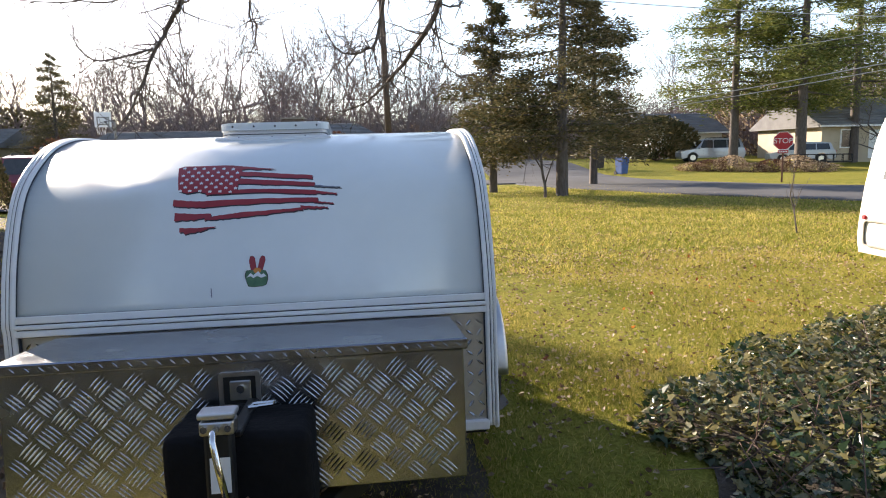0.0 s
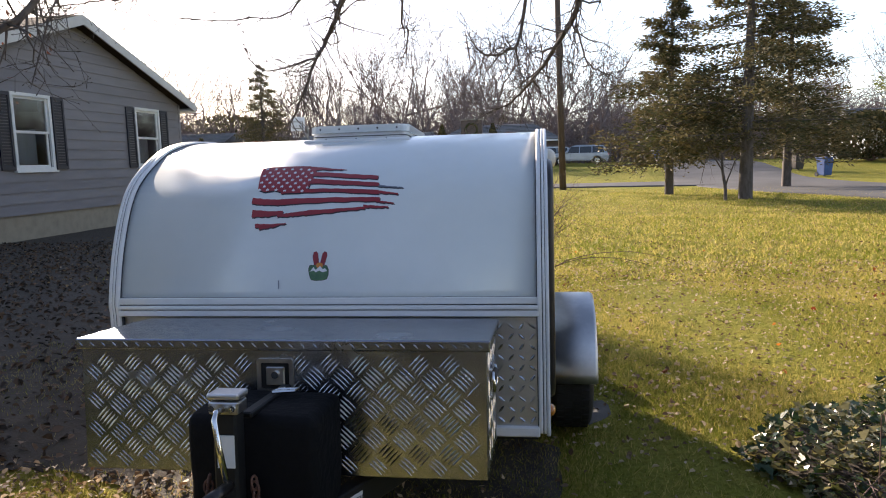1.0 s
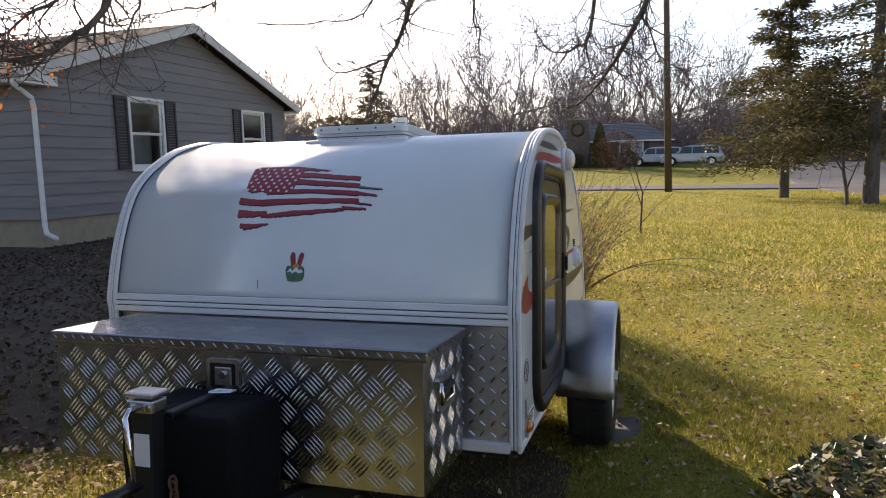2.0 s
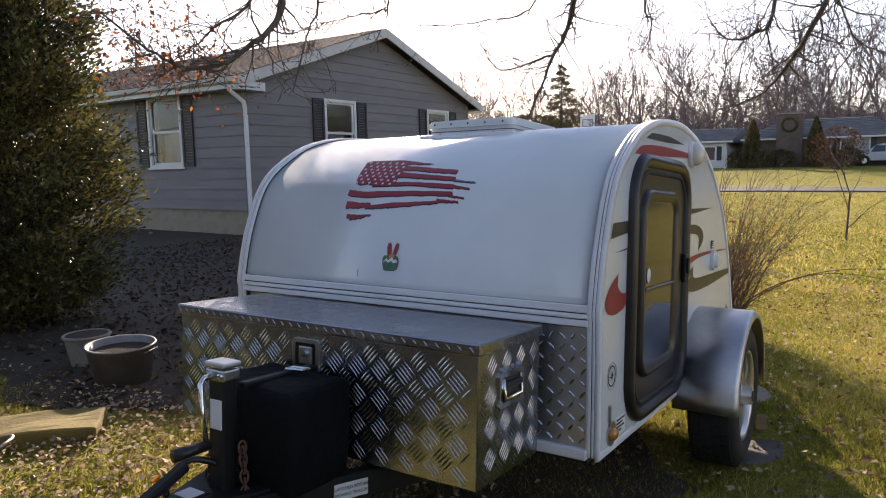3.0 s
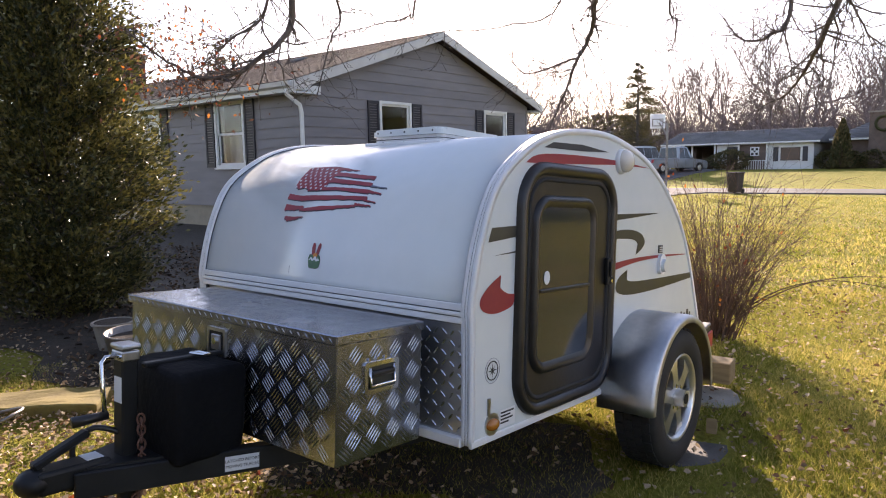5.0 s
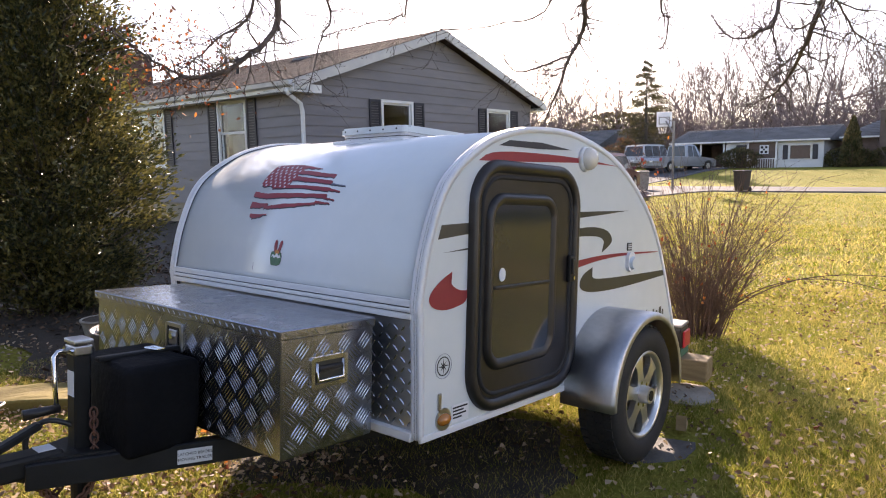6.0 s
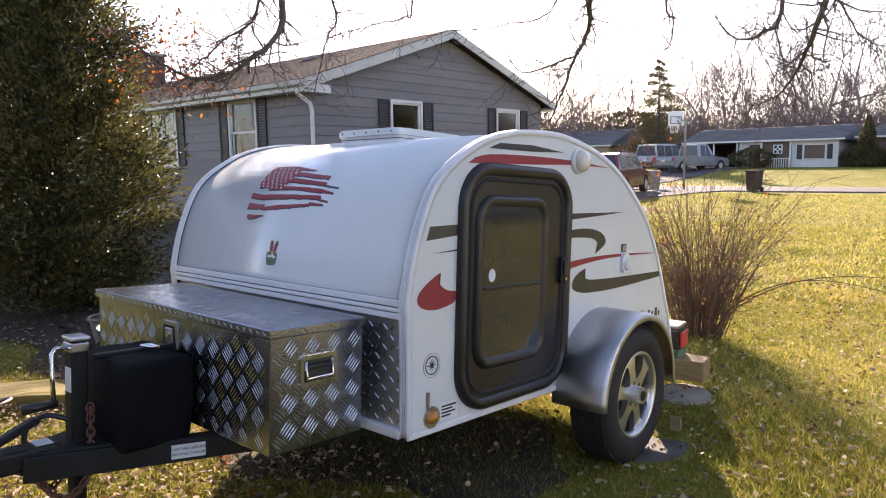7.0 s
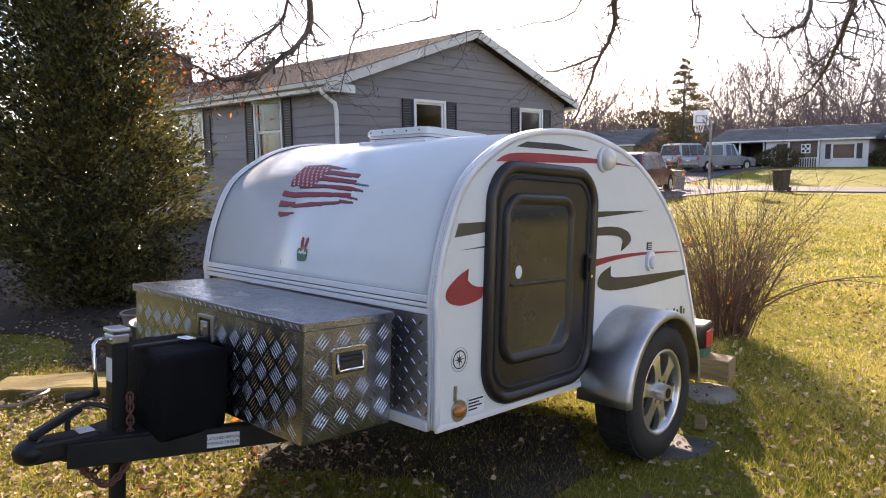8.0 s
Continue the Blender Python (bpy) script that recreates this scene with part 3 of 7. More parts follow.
b = prism(bmesh.new(), rounded(-0.19, 0.235, 0.486, 0.94, 0.04), 1.1, 1.13, lambda u, v, w: (u, v, w))
bmesh.ops.bevel(b, geom=[e for e in b.edges if min(v.co.z for v in e.verts) > 1.12], offset=0.008, segments=2, affect="EDGES")
vent = part("vent_lid", b, M["white"], trailer)
part("vent_dome", prism(bmesh.new(), rounded(-0.13, 0.175, 0.55, 0.88, 0.05), 1.128, 1.136, lambda u, v, w: (u, v, w)), M["white"], vent)
for k in range(5):
    part("vent_screw", cyl(bmesh.new(), (-0.14 + k * 0.082, 0.487, 1.115), (-0.14 + k * 0.082, 0.483, 1.115), 0.004, n=8), M["seam"], vent)
for k in range(3):
    part("vent_screw", cyl(bmesh.new(), (-0.12 + k * 0.13, 0.501, 1.073), (-0.12 + k * 0.13, 0.496, 1.073), 0.004, n=8), M["seam"], vent)

# side graphics, drawn in y and z
GRAPH = [
    ("red", [(0.284, 0.949), (0.357, 0.989), (0.7, 1.004), (1.05, 1.005), (1.379, 0.991), (1.05, 0.988), (0.7, 0.968), (0.345, 0.951)]),
    ("navy", [(0.405, 1.012), (0.473, 1.037), (0.7, 1.046), (0.94, 1.034), (0.7, 1.02)]),
    ("olive", [(0.07, 0.67), (0.088, 0.719), (0.237, 0.726), (0.239, 0.687)]),
    ("olive", [(0.096, 0.624), (0.241, 0.638), (0.241, 0.631)]),
    ("red", [(0.15, 0.558), (0.11, 0.541), (0.075, 0.521), (0.05, 0.502), (0.034, 0.485), (0.03, 0.466), (0.04, 0.449), (0.062, 0.436), (0.098, 0.428), (0.135, 0.427), (0.18, 0.433), (0.236, 0.447), (0.236, 0.487), (0.2, 0.489), (0.172, 0.498), (0.15, 0.512), (0.138, 0.527), (0.138, 0.542)]),
    ("olive", [(0.99, 0.771), (1.523, 0.782), (1.25, 0.76), (0.992, 0.742)]),
    ("olive", [(0.988, 0.695), (1.1, 0.704), (1.2, 0.703), (1.3, 0.687), (1.35, 0.655), (1.345, 0.622), (1.249, 0.583), (1.275, 0.612), (1.268, 0.637), (1.23, 0.656), (1.15, 0.663), (0.99, 0.662)]),
    ("red", [(0.986, 0.553), (1.227, 0.571), (1.5, 0.575), (1.896, 0.568), (1.897, 0.563), (1.5, 0.562), (1.229, 0.55), (0.988, 0.519)]),
    ("olive", [(1.165, 0.52), (1.145, 0.495), (1.165, 0.47), (1.236, 0.46), (1.527, 0.458), (2.0, 0.462), (2.003, 0.433), (1.532, 0.405), (1.3, 0.4), (1.152, 0.403), (1.065, 0.42), (1.042, 0.447), (1.07, 0.49)]),
]
SIDE = HALF + 0.008


def soften(o):
    """Rounds the bends of an outline, but keeps its sharp tips."""
    for _ in range(2):
        q = []
        for i in range(len(o)):
            a, b, c = Vector(o[i - 1]), Vector(o[i]), Vector(o[(i + 1) % len(o)])
            if (a - b).angle(c - b, 0) < 1.75:
                q.append(tuple(b))
            else:
                q += [tuple(b.lerp(a, 0.25)), tuple(b.lerp(c, 0.25))]
        o = q
    return o


for sx in (1, -1):
    for mt, o in GRAPH:
        o = soften(o) if len(o) > 5 else o
        b = bmesh.new()
        f = b.faces.new([b.verts.new((sx * (SIDE + 0.0015), y, z)) for y, z in o])
        bmesh.ops.triangulate(b, faces=[f])
        part("side_graphic", b, M[mt], trailer)
    # door
    pl = lambda u, v, w, sx=sx: (sx * w, u, v)
    door = part("door", prism(bmesh.new(), rounded(0.25, 0.984, 0.032, 0.946, 0.155), SIDE - 0.01, SIDE + 0.011, pl), M["blackp"], trailer, "black framed side door with tinted window")
    part("door_frame", moulding(bmesh.new(), (0.236, 0.998, 0.018, 0.96, 0.17), ((0.0, -0.004), (0.002, 0.016), (0.012, 0.027), (0.03, 0.029), (0.046, 0.02), (0.05, 0.01)), sx), M["blackp"], door, smooth=True)
    part("door_gasket", moulding(bmesh.new(), (0.292, 0.942, 0.074, 0.904, 0.125), ((0.0, 0.01), (0.004, 0.018), (0.014, 0.018), (0.018, 0.01)), sx), M["rubber"], door, smooth=True)
    win = part("window_frame", moulding(bmesh.new(), (0.326, 0.812, 0.17, 0.838, 0.1), ((0.0, 0.01), (0.004, 0.022), (0.014, 0.03), (0.03, 0.028), (0.046, 0.016), (0.052, 0.012)), sx), M["blackp"], door, smooth=True)
    part("window_pane", prism(bmesh.new(), rounded(0.37, 0.768, 0.214, 0.794, 0.055), SIDE + 0.0125, SIDE + 0.0165, pl), M["carglass"], win)
    part("window_mullion", box(bmesh.new(), sx * (SIDE + 0.012), sx * (SIDE + 0.026), 0.376, 0.762, 0.478, 0.49, 0.003), M["blackp"], win)
    part("door_sticker", prism(bmesh.new(), [(0.425 + 0.021 * math.cos(k * 0.4488), 0.532 + 0.026 * math.sin(k * 0.4488)) for k in range(14)], SIDE + 0.018, SIDE + 0.0195, pl), M["paper"], door)
    latch = part("door_latch", box(bmesh.new(), sx * (SIDE + 0.01), sx * (SIDE + 0.03), 0.91, 0.955, 0.47, 0.585, 0.006, seg=2), M["black"], door)
    part("latch_lever", box(bmesh.new(), sx * (SIDE + 0.03), sx * (SIDE + 0.042), 0.918, 0.936, 0.505, 0.57, 0.004), M["blackp"], latch)
    part("latch_key", cyl(bmesh.new(), (sx * (SIDE + 0.03), 0.937, 0.488), (sx * (SIDE + 0.037), 0.937, 0.488), 0.008, n=10), M["chrome"], latch)
    # porch lamp
    lamp = part("porch_lamp", cyl(bmesh.new(), (sx * SIDE, 1.055, 1.003), (sx * (SIDE + 0.018), 1.055, 1.003), 0.056, 0.052, 20), M["trim"], trailer, "round white porch lamp", True)
    b = bmesh.new()
    bmesh.ops.create_uvsphere(b, u_segments=18, v_segments=10, radius=0.05, matrix=Matrix.Translation((sx * (SIDE + 0.022), 1.058, 1.005)) @ Matrix.Diagonal((0.75, 1, 1, 1)))
    part("lamp_lens", b, M["lens"], lamp, smooth=True)
    # outlets and markers
    part("outlet_plate", box(bmesh.new(), sx * SIDE, sx * (SIDE + 0.006), 1.515, 1.565, 0.583, 0.622, 0.002), M["olive"], trailer)
    for k in range(3):
        part("plate_line", box(bmesh.new(), sx * (SIDE + 0.006), sx * (SIDE + 0.0072), 1.522, 1.558, 0.59 + k * 0.01, 0.594 + k * 0.01), M["paper"], trailer)
    port = part("power_inlet", prism(bmesh.new(), rounded(1.508, 1.585, 0.478, 0.578, 0.036), SIDE, SIDE + 0.018, pl), M["trim"], trailer)
    part("inlet_lid", cyl(bmesh.new(), (sx * (SIDE + 0.018), 1.547, 0.522), (sx * (SIDE + 0.034), 1.547, 0.522), 0.034, 0.029, 18), M["white"], port)
    mk = part("marker_lamp", cyl(bmesh.new(), (sx * SIDE, 0.118, 0.047), (sx * (SIDE + 0.006), 0.118, 0.047), 0.04, n=16), M["steel"], trailer)
    b = bmesh.new()
    bmesh.ops.create_uvsphere(b, u_segments=16, v_segments=8, radius=0.035, matrix=Matrix.Translation((sx * (SIDE + 0.006), 0.118, 0.047)) @ Matrix.Diagonal((0.55, 1, 0.62, 1)))
    part("marker_lens", b, M["amber"], mk, smooth=True)
    part("thermometer", box(bmesh.new(), sx * SIDE, sx * (SIDE + 0.007), 0.088, 0.104, 0.082, 0.142, 0.002), M["steel"], trailer)
    tag_ = part("data_plate", box(bmesh.new(), sx * SIDE, sx * (SIDE + 0.0015), 0.165, 0.262, 0.02, 0.083), M["paper"], trailer)
    for k in range(4):
        part("print_line", box(bmesh.new(), sx * (SIDE + 0.0015), sx * (SIDE + 0.0022), 0.172, 0.172 + (0.082, 0.06, 0.075, 0.05)[k], 0.07 - k * 0.012, 0.076 - k * 0.012), M["ink"], tag_)
    # compass decal: ring and eight points
    cy_, cz_ = 0.115, 0.233
    rose = part("compass_decal", ring(bmesh.new(), [(cy_ + 0.034 * math.cos(k * 0.19635), cz_ + 0.034 * math.sin(k * 0.19635)) for k in range(32)], [(cy_ + 0.03 * math.cos(k * 0.19635), cz_ + 0.03 * math.sin(k * 0.19635)) for k in range(32)], SIDE + 0.0005, SIDE + 0.0015, pl), M["ink"], trailer, "round black compass rose decal")
    for k in range(8):
        a = k * math.pi / 4
        r = 0.03 if k % 2 == 0 else 0.022
        b = bmesh.new()
        b.faces.new([b.verts.new((sx * (SIDE + 0.0012), cy_ + q * math.cos(a + o), cz_ + q * math.sin(a + o))) for q, o in ((r, 0), (0.009, 0.4), (0.0, 0))])
        b.faces.new([b.verts.new((sx * (SIDE + 0.0012), cy_ + q * math.cos(a + o), cz_ + q * math.sin(a + o))) for q, o in ((r, 0), (0.005, -0.4), (0.0, 0))])
        part("compass_point", b, M["ink"], rose)
    part("compass_print", ring(bmesh.new(), [(cy_ + 0.044 * math.cos(k * 0.2618), cz_ + 0.044 * math.sin(k * 0.2618)) for k in range(24)], [(cy_ + 0.0425 * math.cos(k * 0.2618), cz_ + 0.0425 * math.sin(k * 0.2618)) for k in range(24)], SIDE + 0.0005, SIDE + 0.0012, pl), M["bluegrey"], rose)
    # maker's mark, as plain bars
    for k, (h, w) in enumerate(((0.045, 0.012), (0.03, 0.01), (0.04, 0.02), (0.03, 0.022), (0.045, 0.03), (0.028, 0.02))):
        part("mark_bar", box(bmesh.new(), sx * SIDE, sx * (SIDE + 0.001), 1.78 + k * 0.042, 1.78 + k * 0.042 + w, 0.215, 0.215 + h), M["olive"], trailer)

# rear trim lamp line and hatch seam
part("hatch_seam", box(bmesh.new(), -HALF + 0.02, HALF - 0.02, 2.0, 2.005, 0.3, 0.305), M["seam"], trailer)

# fenders and wheels
WY, WZ = 1.31, -0.06
for sx in (1, -1):
    b = bmesh.new()
    R0, R1, n = 0.372, 0.378, 28
    rows = []
    for k in range(n + 1):
        a = math.pi * k / n * 1.02 - 0.03
        rr = [(SIDE - 0.012, R0), (SIDE - 0.012, R1), (1.018, R1), (1.034, R1 - 0.008), (1.036, R1 - 0.035), (1.03, R1 - 0.035), (1.028, R0 - 0.004), (1.016, R0)]
        rows.append([b.verts.new((sx * x, WY + r * math.cos(a), WZ + 0.005 + r * math.sin(a))) for x, r in rr])
    for p, q in zip(rows, rows[1:]):
        for k in range(8):
            b.faces.new((p[k], p[(k + 1) % 8], q[(k + 1) % 8], q[k]))
    b.faces.new(rows[0])
    b.faces.new(rows[-1])
    part("fender", b, M["fender"], trailer, "weathered bare aluminium mudguard", True)
    wheel = new("wheel")
    wheel.parent = trailer
    wheel.matrix_local = pose(sx * 0.918, WY, WZ, 0, 0 if sx > 0 else 180, 0)
    # tyre: a turned outline, axis along x
    b = bmesh.new()
    outline = [(-0.085, 0.20), (-0.1, 0.215), (-0.104, 0.255), (-0.096, 0.29), (-0.082, 0.308), (-0.05, 0.315), (0.05, 0.315), (0.082, 0.308), (0.096, 0.29), (0.104, 0.255), (0.1, 0.215), (0.085, 0.198)]
    rows = [[b.verts.new((x, r * math.cos(2 * math.pi * k / 40), r * math.sin(2 * math.pi * k / 40))) for x, r in outline] for k in range(40)]
    for k in range(40):
        p, q = rows[k], rows[(k + 1) % 40]
        for i in range(len(outline) - 1):
            b.faces.new((p[i], p[i + 1], q[i + 1], q[i]))
    tyre = part("tyre", b, M["rubber"], wheel, smooth=True)
    b = bmesh.new()
    for k in range(40):
        for x in (-0.06, -0.02, 0.02, 0.06):
            box(b, x - 0.017, x + 0.017, -0.019, 0.019, 0.312, 0.319, m=Matrix.Rotation(2 * math.pi * (k + (0.5 if x in (-0.02, 0.06) else 0)) / 40, 4, "X"))
    tagged(part("tread_block", b, M["rubber"], tyre), kind="stuff")
    b = bmesh.new()
    outline = [(-0.09, 0.2), (0.06, 0.175), (0.088, 0.186), (0.094, 0.196), (0.09, 0.203), (0.082, 0.2), (-0.09, 0.204)]
    rows = [[b.verts.new((x, r * math.cos(2 * math.pi * k / 40), r * math.sin(2 * math.pi * k / 40))) for x, r in outline] for k in range(40)]
    for k in range(40):
        p, q = rows[k], rows[(k + 1) % 40]
        for i in range(len(outline)):
            j = (i + 1) % len(outline)
            b.faces.new((p[i], p[j], q[j], q[i]))
    rim = part("rim", b, M["alloy"], wheel, smooth=True)
    part("brake_drum", cyl(bmesh.new(), (-0.06, 0, 0), (0.02, 0, 0), 0.135, n=28), M["black"], wheel)
    for k in range(6):
        b = bmesh.new()
        prism(b, [(-0.036, 0.04), (-0.027, 0.1), (-0.031, 0.145), (-0.052, 0.178), (0.052, 0.178), (0.031, 0.145), (0.027, 0.1), (0.036, 0.04)], 0.045, 0.072, lambda u, v, w: (w + 0.012 * (1 - abs(u) / 0.055), u, v))
        bmesh.ops.transform(b, verts=b.verts, matrix=Matrix.Rotation(k * math.pi / 3 + 0.3, 4, "X"))
        part("spoke", b, M["alloy"], rim)
        a = k * math.pi / 3 + 0.82
        part("lug_nut", cyl(bmesh.new(), (0.05, 0.055 * math.sin(a), 0.055 * math.cos(a)), (0.078, 0.055 * math.sin(a), 0.055 * math.cos(a)), 0.011, n=6), M["chrome"], rim)
    part("hub", cyl(bmesh.new(), (0.02, 0, 0), (0.068, 0, 0), 0.078, 0.07, 24), M["alloy"], rim)
    part("hub_cap", cyl(bmesh.new(), (0.068, 0, 0), (0.118, 0, 0), 0.043, 0.038, 22), M["alloy"], rim)
    part("cap_badge", cyl(bmesh.new(), (0.118, 0, 0), (0.121, 0, 0), 0.024, n=18), M["black"], rim)
part("axle", cyl(bmesh.new(), (-0.85, WY, WZ), (0.85, WY, WZ), 0.03, n=12), M["black"], trailer)

# drawbar: two rails that meet at the coupler
for sx in (1, -1):
    b = bmesh.new()
    a0, a1 = Vector((sx * 0.48, 0.25, -0.06)), Vector((sx * 0.035, -0.93, -0.06))
    d = (a1 - a0)
    box(b, -0.026, 0.026, 0, d.length, -0.04, 0.04, 0.004, m=Matrix.Translation(a0) @ Vector(d).to_track_quat("Y", "Z").to_matrix().to_4x4())
    part("drawbar_rail", b, M["black"], trailer)
    part("frame_rail", box(bmesh.new(), sx * 0.45, sx * 0.5, 0.2, 2.1, -0.1, -0.03, 0.004), M["black"], trailer)
coupler = part("coupler", box(bmesh.new(), -0.045, 0.045, -1.03, -0.82, -0.07, 0.0, 0.012, seg=2), M["black"], trailer, "black ball coupler with a folding latch")
b = bmesh.new()
bmesh.ops.create_uvsphere(b, u_segments=18, v_segments=10, radius=0.05, matrix=Matrix.Translation((0, -1.025, -0.035)) @ Matrix.Diagonal((1, 1.05, 0.85, 1)))
part("ball_socket", b, M["black"], coupler, smooth=True)
part("latch_arm", box(bmesh.new(), -0.018, 0.018, -0.11, 0.06, -0.012, 0.012, 0.006, m=pose(0, -0.93, 0.055, 24, 0, 0)), M["black"], coupler)
part("latch_label", box(bmesh.new(), -0.03, 0.03, -0.89, -0.84, 0.001, 0.003), M["paper"], coupler)
part("tongue_plate", prism(bmesh.new(), [(-0.05, -0.9), (0.05, -0.9), (0.2, -0.5), (-0.2, -0.5)], -0.02, -0.012, lambda u, v, w: (u, v, w)), M["black"], trailer)
# tongue jack
JX, JY = 0.009, -0.762
jack = part("tongue_jack", box(bmesh.new(), JX - 0.03, JX + 0.03, JY - 0.026, JY + 0.026, -0.09, 0.29, 0.006), M["black"], trailer, "black tongue jack with a chrome crank")
part("jack_leg", cyl(bmesh.new(), (JX, JY, -0.46), (JX, JY, -0.05), 0.028, n=14), M["black"], jack)
part("jack_foot", box(bmesh.new(), JX - 0.07, JX + 0.07, JY - 0.07, JY + 0.07, -0.475, -0.46, 0.003), M["black"], jack)
part("jack_head", box(bmesh.new(), JX - 0.038, JX + 0.038, JY - 0.028, JY + 0.028, 0.285, 0.317, 0.005, seg=2), M["steel"], jack, "bright metal jack head")
part("jack_cap", box(bmesh.new(), JX - 0.041, JX + 0.041, JY - 0.031, JY + 0.031, 0.322, 0.337, 0.005, seg=2), M["alu_dull"], jack)
for sx in (-1, 1):
    part("jack_bolt", cyl(bmesh.new(), (JX + sx * 0.026, JY - 0.028, 0.302), (JX + sx * 0.026, JY - 0.036, 0.302), 0.008, n=8), M["chrome"], jack)
part("jack_label", box(bmesh.new(), JX - 0.018, JX + 0.026, JY - 0.0285, JY - 0.026, 0.155, 0.235), M["paper"], jack)
crank = part("jack_crank", tube(bmesh.new(), [(JX, JY - 0.03, 0.3), (JX - 0.002, JY - 0.062, 0.3), (JX, JY - 0.074, 0.286), (JX + 0.012, JY - 0.078, 0.22), (JX + 0.03, JY - 0.08, 0.13)], 0.0075, 10), M["chrome"], jack, smooth=True)
part("crank_grip", cyl(bmesh.new(), (JX + 0.03, JY - 0.07, 0.13), (JX + 0.018, JY - 0.17, 0.125), 0.013, 0.017, 14), M["blackp"], crank, smooth=True)
# safety chains: links one by one
for sx in (-1, 1):
    pts = spline([(sx * 0.06, -0.74, 0.1), (sx * 0.075, -0.745, -0.02), (sx * 0.085, -0.76, -0.12), (sx * 0.06, -0.82, -0.18), (sx * 0.03, -0.88, -0.12)], 6)
    for k, p in enumerate(pts[:-1]):
        b = bmesh.new()
        lo = [(0.011 * math.cos(a), 0, 0.018 * math.sin(a)) for a in [j * math.pi / 5 for j in range(11)]]
        tube(b, lo, 0.0035, 5)
        d = (pts[k + 1] - p).to_track_quat("Z", "Y").to_matrix().to_4x4()
        bmesh.ops.transform(b, verts=b.verts, matrix=Matrix.Translation(p) @ d @ Matrix.Rotation(1.57 * (k % 2), 4, "Z"))
        part("chain_link", b, M["rust"], trailer)
part("wiring_cable", tube(bmesh.new(), spline([(0.03, -0.72, 0.02), (-0.02, -0.84, 0.08), (-0.05, -0.9, 0.02), (-0.03, -0.86, -0.08), (0.02, -0.7, -0.1)], 6), 0.009, 8), M["blackp"], trailer, smooth=True)
lab = part("warning_label", box(bmesh.new(), -0.055, 0.055, -0.001, 0.001, -0.024, 0.024, m=pose(0.232, -0.488, -0.062, 0, 0, 69)), M["paper"], trailer, "white warning label with small capitals")
lm4 = pose(0.233, -0.4885, -0.062, 0, 0, 69) @ pose(0, -0.0012, 0, 90, 0, 0)
for k, tx in enumerate(("LATCHED BEFORE", "MOVING TRAILER")):
    writing("label_text", tx, 0.0135, lm4 @ pose(0, 0.009 - 0.018 * k, 0), M["ink"], lab, 0.0003)

# ---- black vinyl cover of the battery on the drawbar ----
cover = thing("battery_cover", "black vinyl battery cover strapped to the drawbar", "cover", TR)
b = bmesh.new()
box(b, -0.14, 0.205, -0.70, -0.45, -0.045, 0.26, 0.03, seg=3)
bmesh.ops.subdivide_edges(b, edges=b.edges[:], cuts=2, use_grid_fill=True)
for v in b.verts:
    v.co += 0.012 * noise.noise_vector(v.co * 9)
part("cover", b, M["vinyl"], cover, smooth=True)
part("strap", box(bmesh.new(), 0.02, 0.05, -0.72, -0.44, 0.255, 0.272, 0.004), M["black"], cover)
part("strap_buckle", tube(bmesh.new(), [(0.04, -0.56, 0.28), (0.1, -0.55, 0.282), (0.105, -0.53, 0.282), (0.05, -0.535, 0.282), (0.04, -0.56, 0.28)], 0.005, 6), M["chrome"], cover)

# ---- aluminium tool box ----
tb = thing("tool_box", "bright diamond-plate aluminium tool box on the trailer drawbar", "tool box", TR)
X, Y0, Y1, H = 0.618, -0.432, -0.052, 0.372
body = part("body", box(bmesh.new(), -X, X, Y0, Y1, 0.0, H, 0.003), M["alu"], tb)
tread("tread_pattern", (-X + 0.01, Y0, 0.004), (1, 0, 0), (0, 0, 1), 2 * X - 0.02, H - 0.008, 0.062, 5, M["alu_bar"], body, 0.056, 0.0116, 0.0013, hole=(0.535, 0.665, 0.235, 0.37))
tread("tread_pattern", (X, Y0 + 0.006, 0.004), (0, 1, 0), (0, 0, 1), Y1 - Y0 - 0.01, H - 0.008, 0.062, 5, M["alu_bar"], body, 0.056, 0.0116, 0.0013, hole=(0.105, 0.275, 0.2, 0.32))
lid = part("lid", box(bmesh.new(), -X - 0.012, X + 0.012, Y0 - 0.012, Y1, H - 0.002, H + 0.03, 0.004), M["alu"], tb)
tread("lid_tread", (-X, Y0, H + 0.03), (1, 0, 0), (0, 1, 0), 2 * X, Y1 - Y0, 0.062, 5, M["alu"], lid, 0.05, 0.0116, 0.0003)
tread("lid_edge_tread", (-X - 0.005, Y0 - 0.012, H + 0.002), (1, 0, 0), (0, 0, 1), 2 * X + 0.01, 0.028, 0.026, 2, M["alu_bar"], lid, 0.022, 0.009, 0.0016)
tread("lid_edge_tread", (X + 0.012, Y0, H + 0.002), (0, 1, 0), (0, 0, 1), Y1 - Y0, 0.028, 0.026, 2, M["alu_bar"], lid, 0.022, 0.009, 0.0016)
lk = part("lock", ring(bmesh.new(), rounded(-0.055, 0.055, 0.245, 0.345, 0.008), rounded(-0.043, 0.043, 0.257, 0.333, 0.004), 0.002, -0.008, lambda u, v, w: (u, Y0 + w, v)), M["steel"], tb, "recessed paddle lock")
part("lock_dish", box(bmesh.new(), -0.044, 0.044, Y0 - 0.0035, Y0 + 0.002, 0.256, 0.334), M["black"], lk)
part("paddle", box(bmesh.new(), -0.026, 0.03, Y0 - 0.012, Y0 - 0.003, 0.268, 0.322, 0.003), M["steel"], lk)
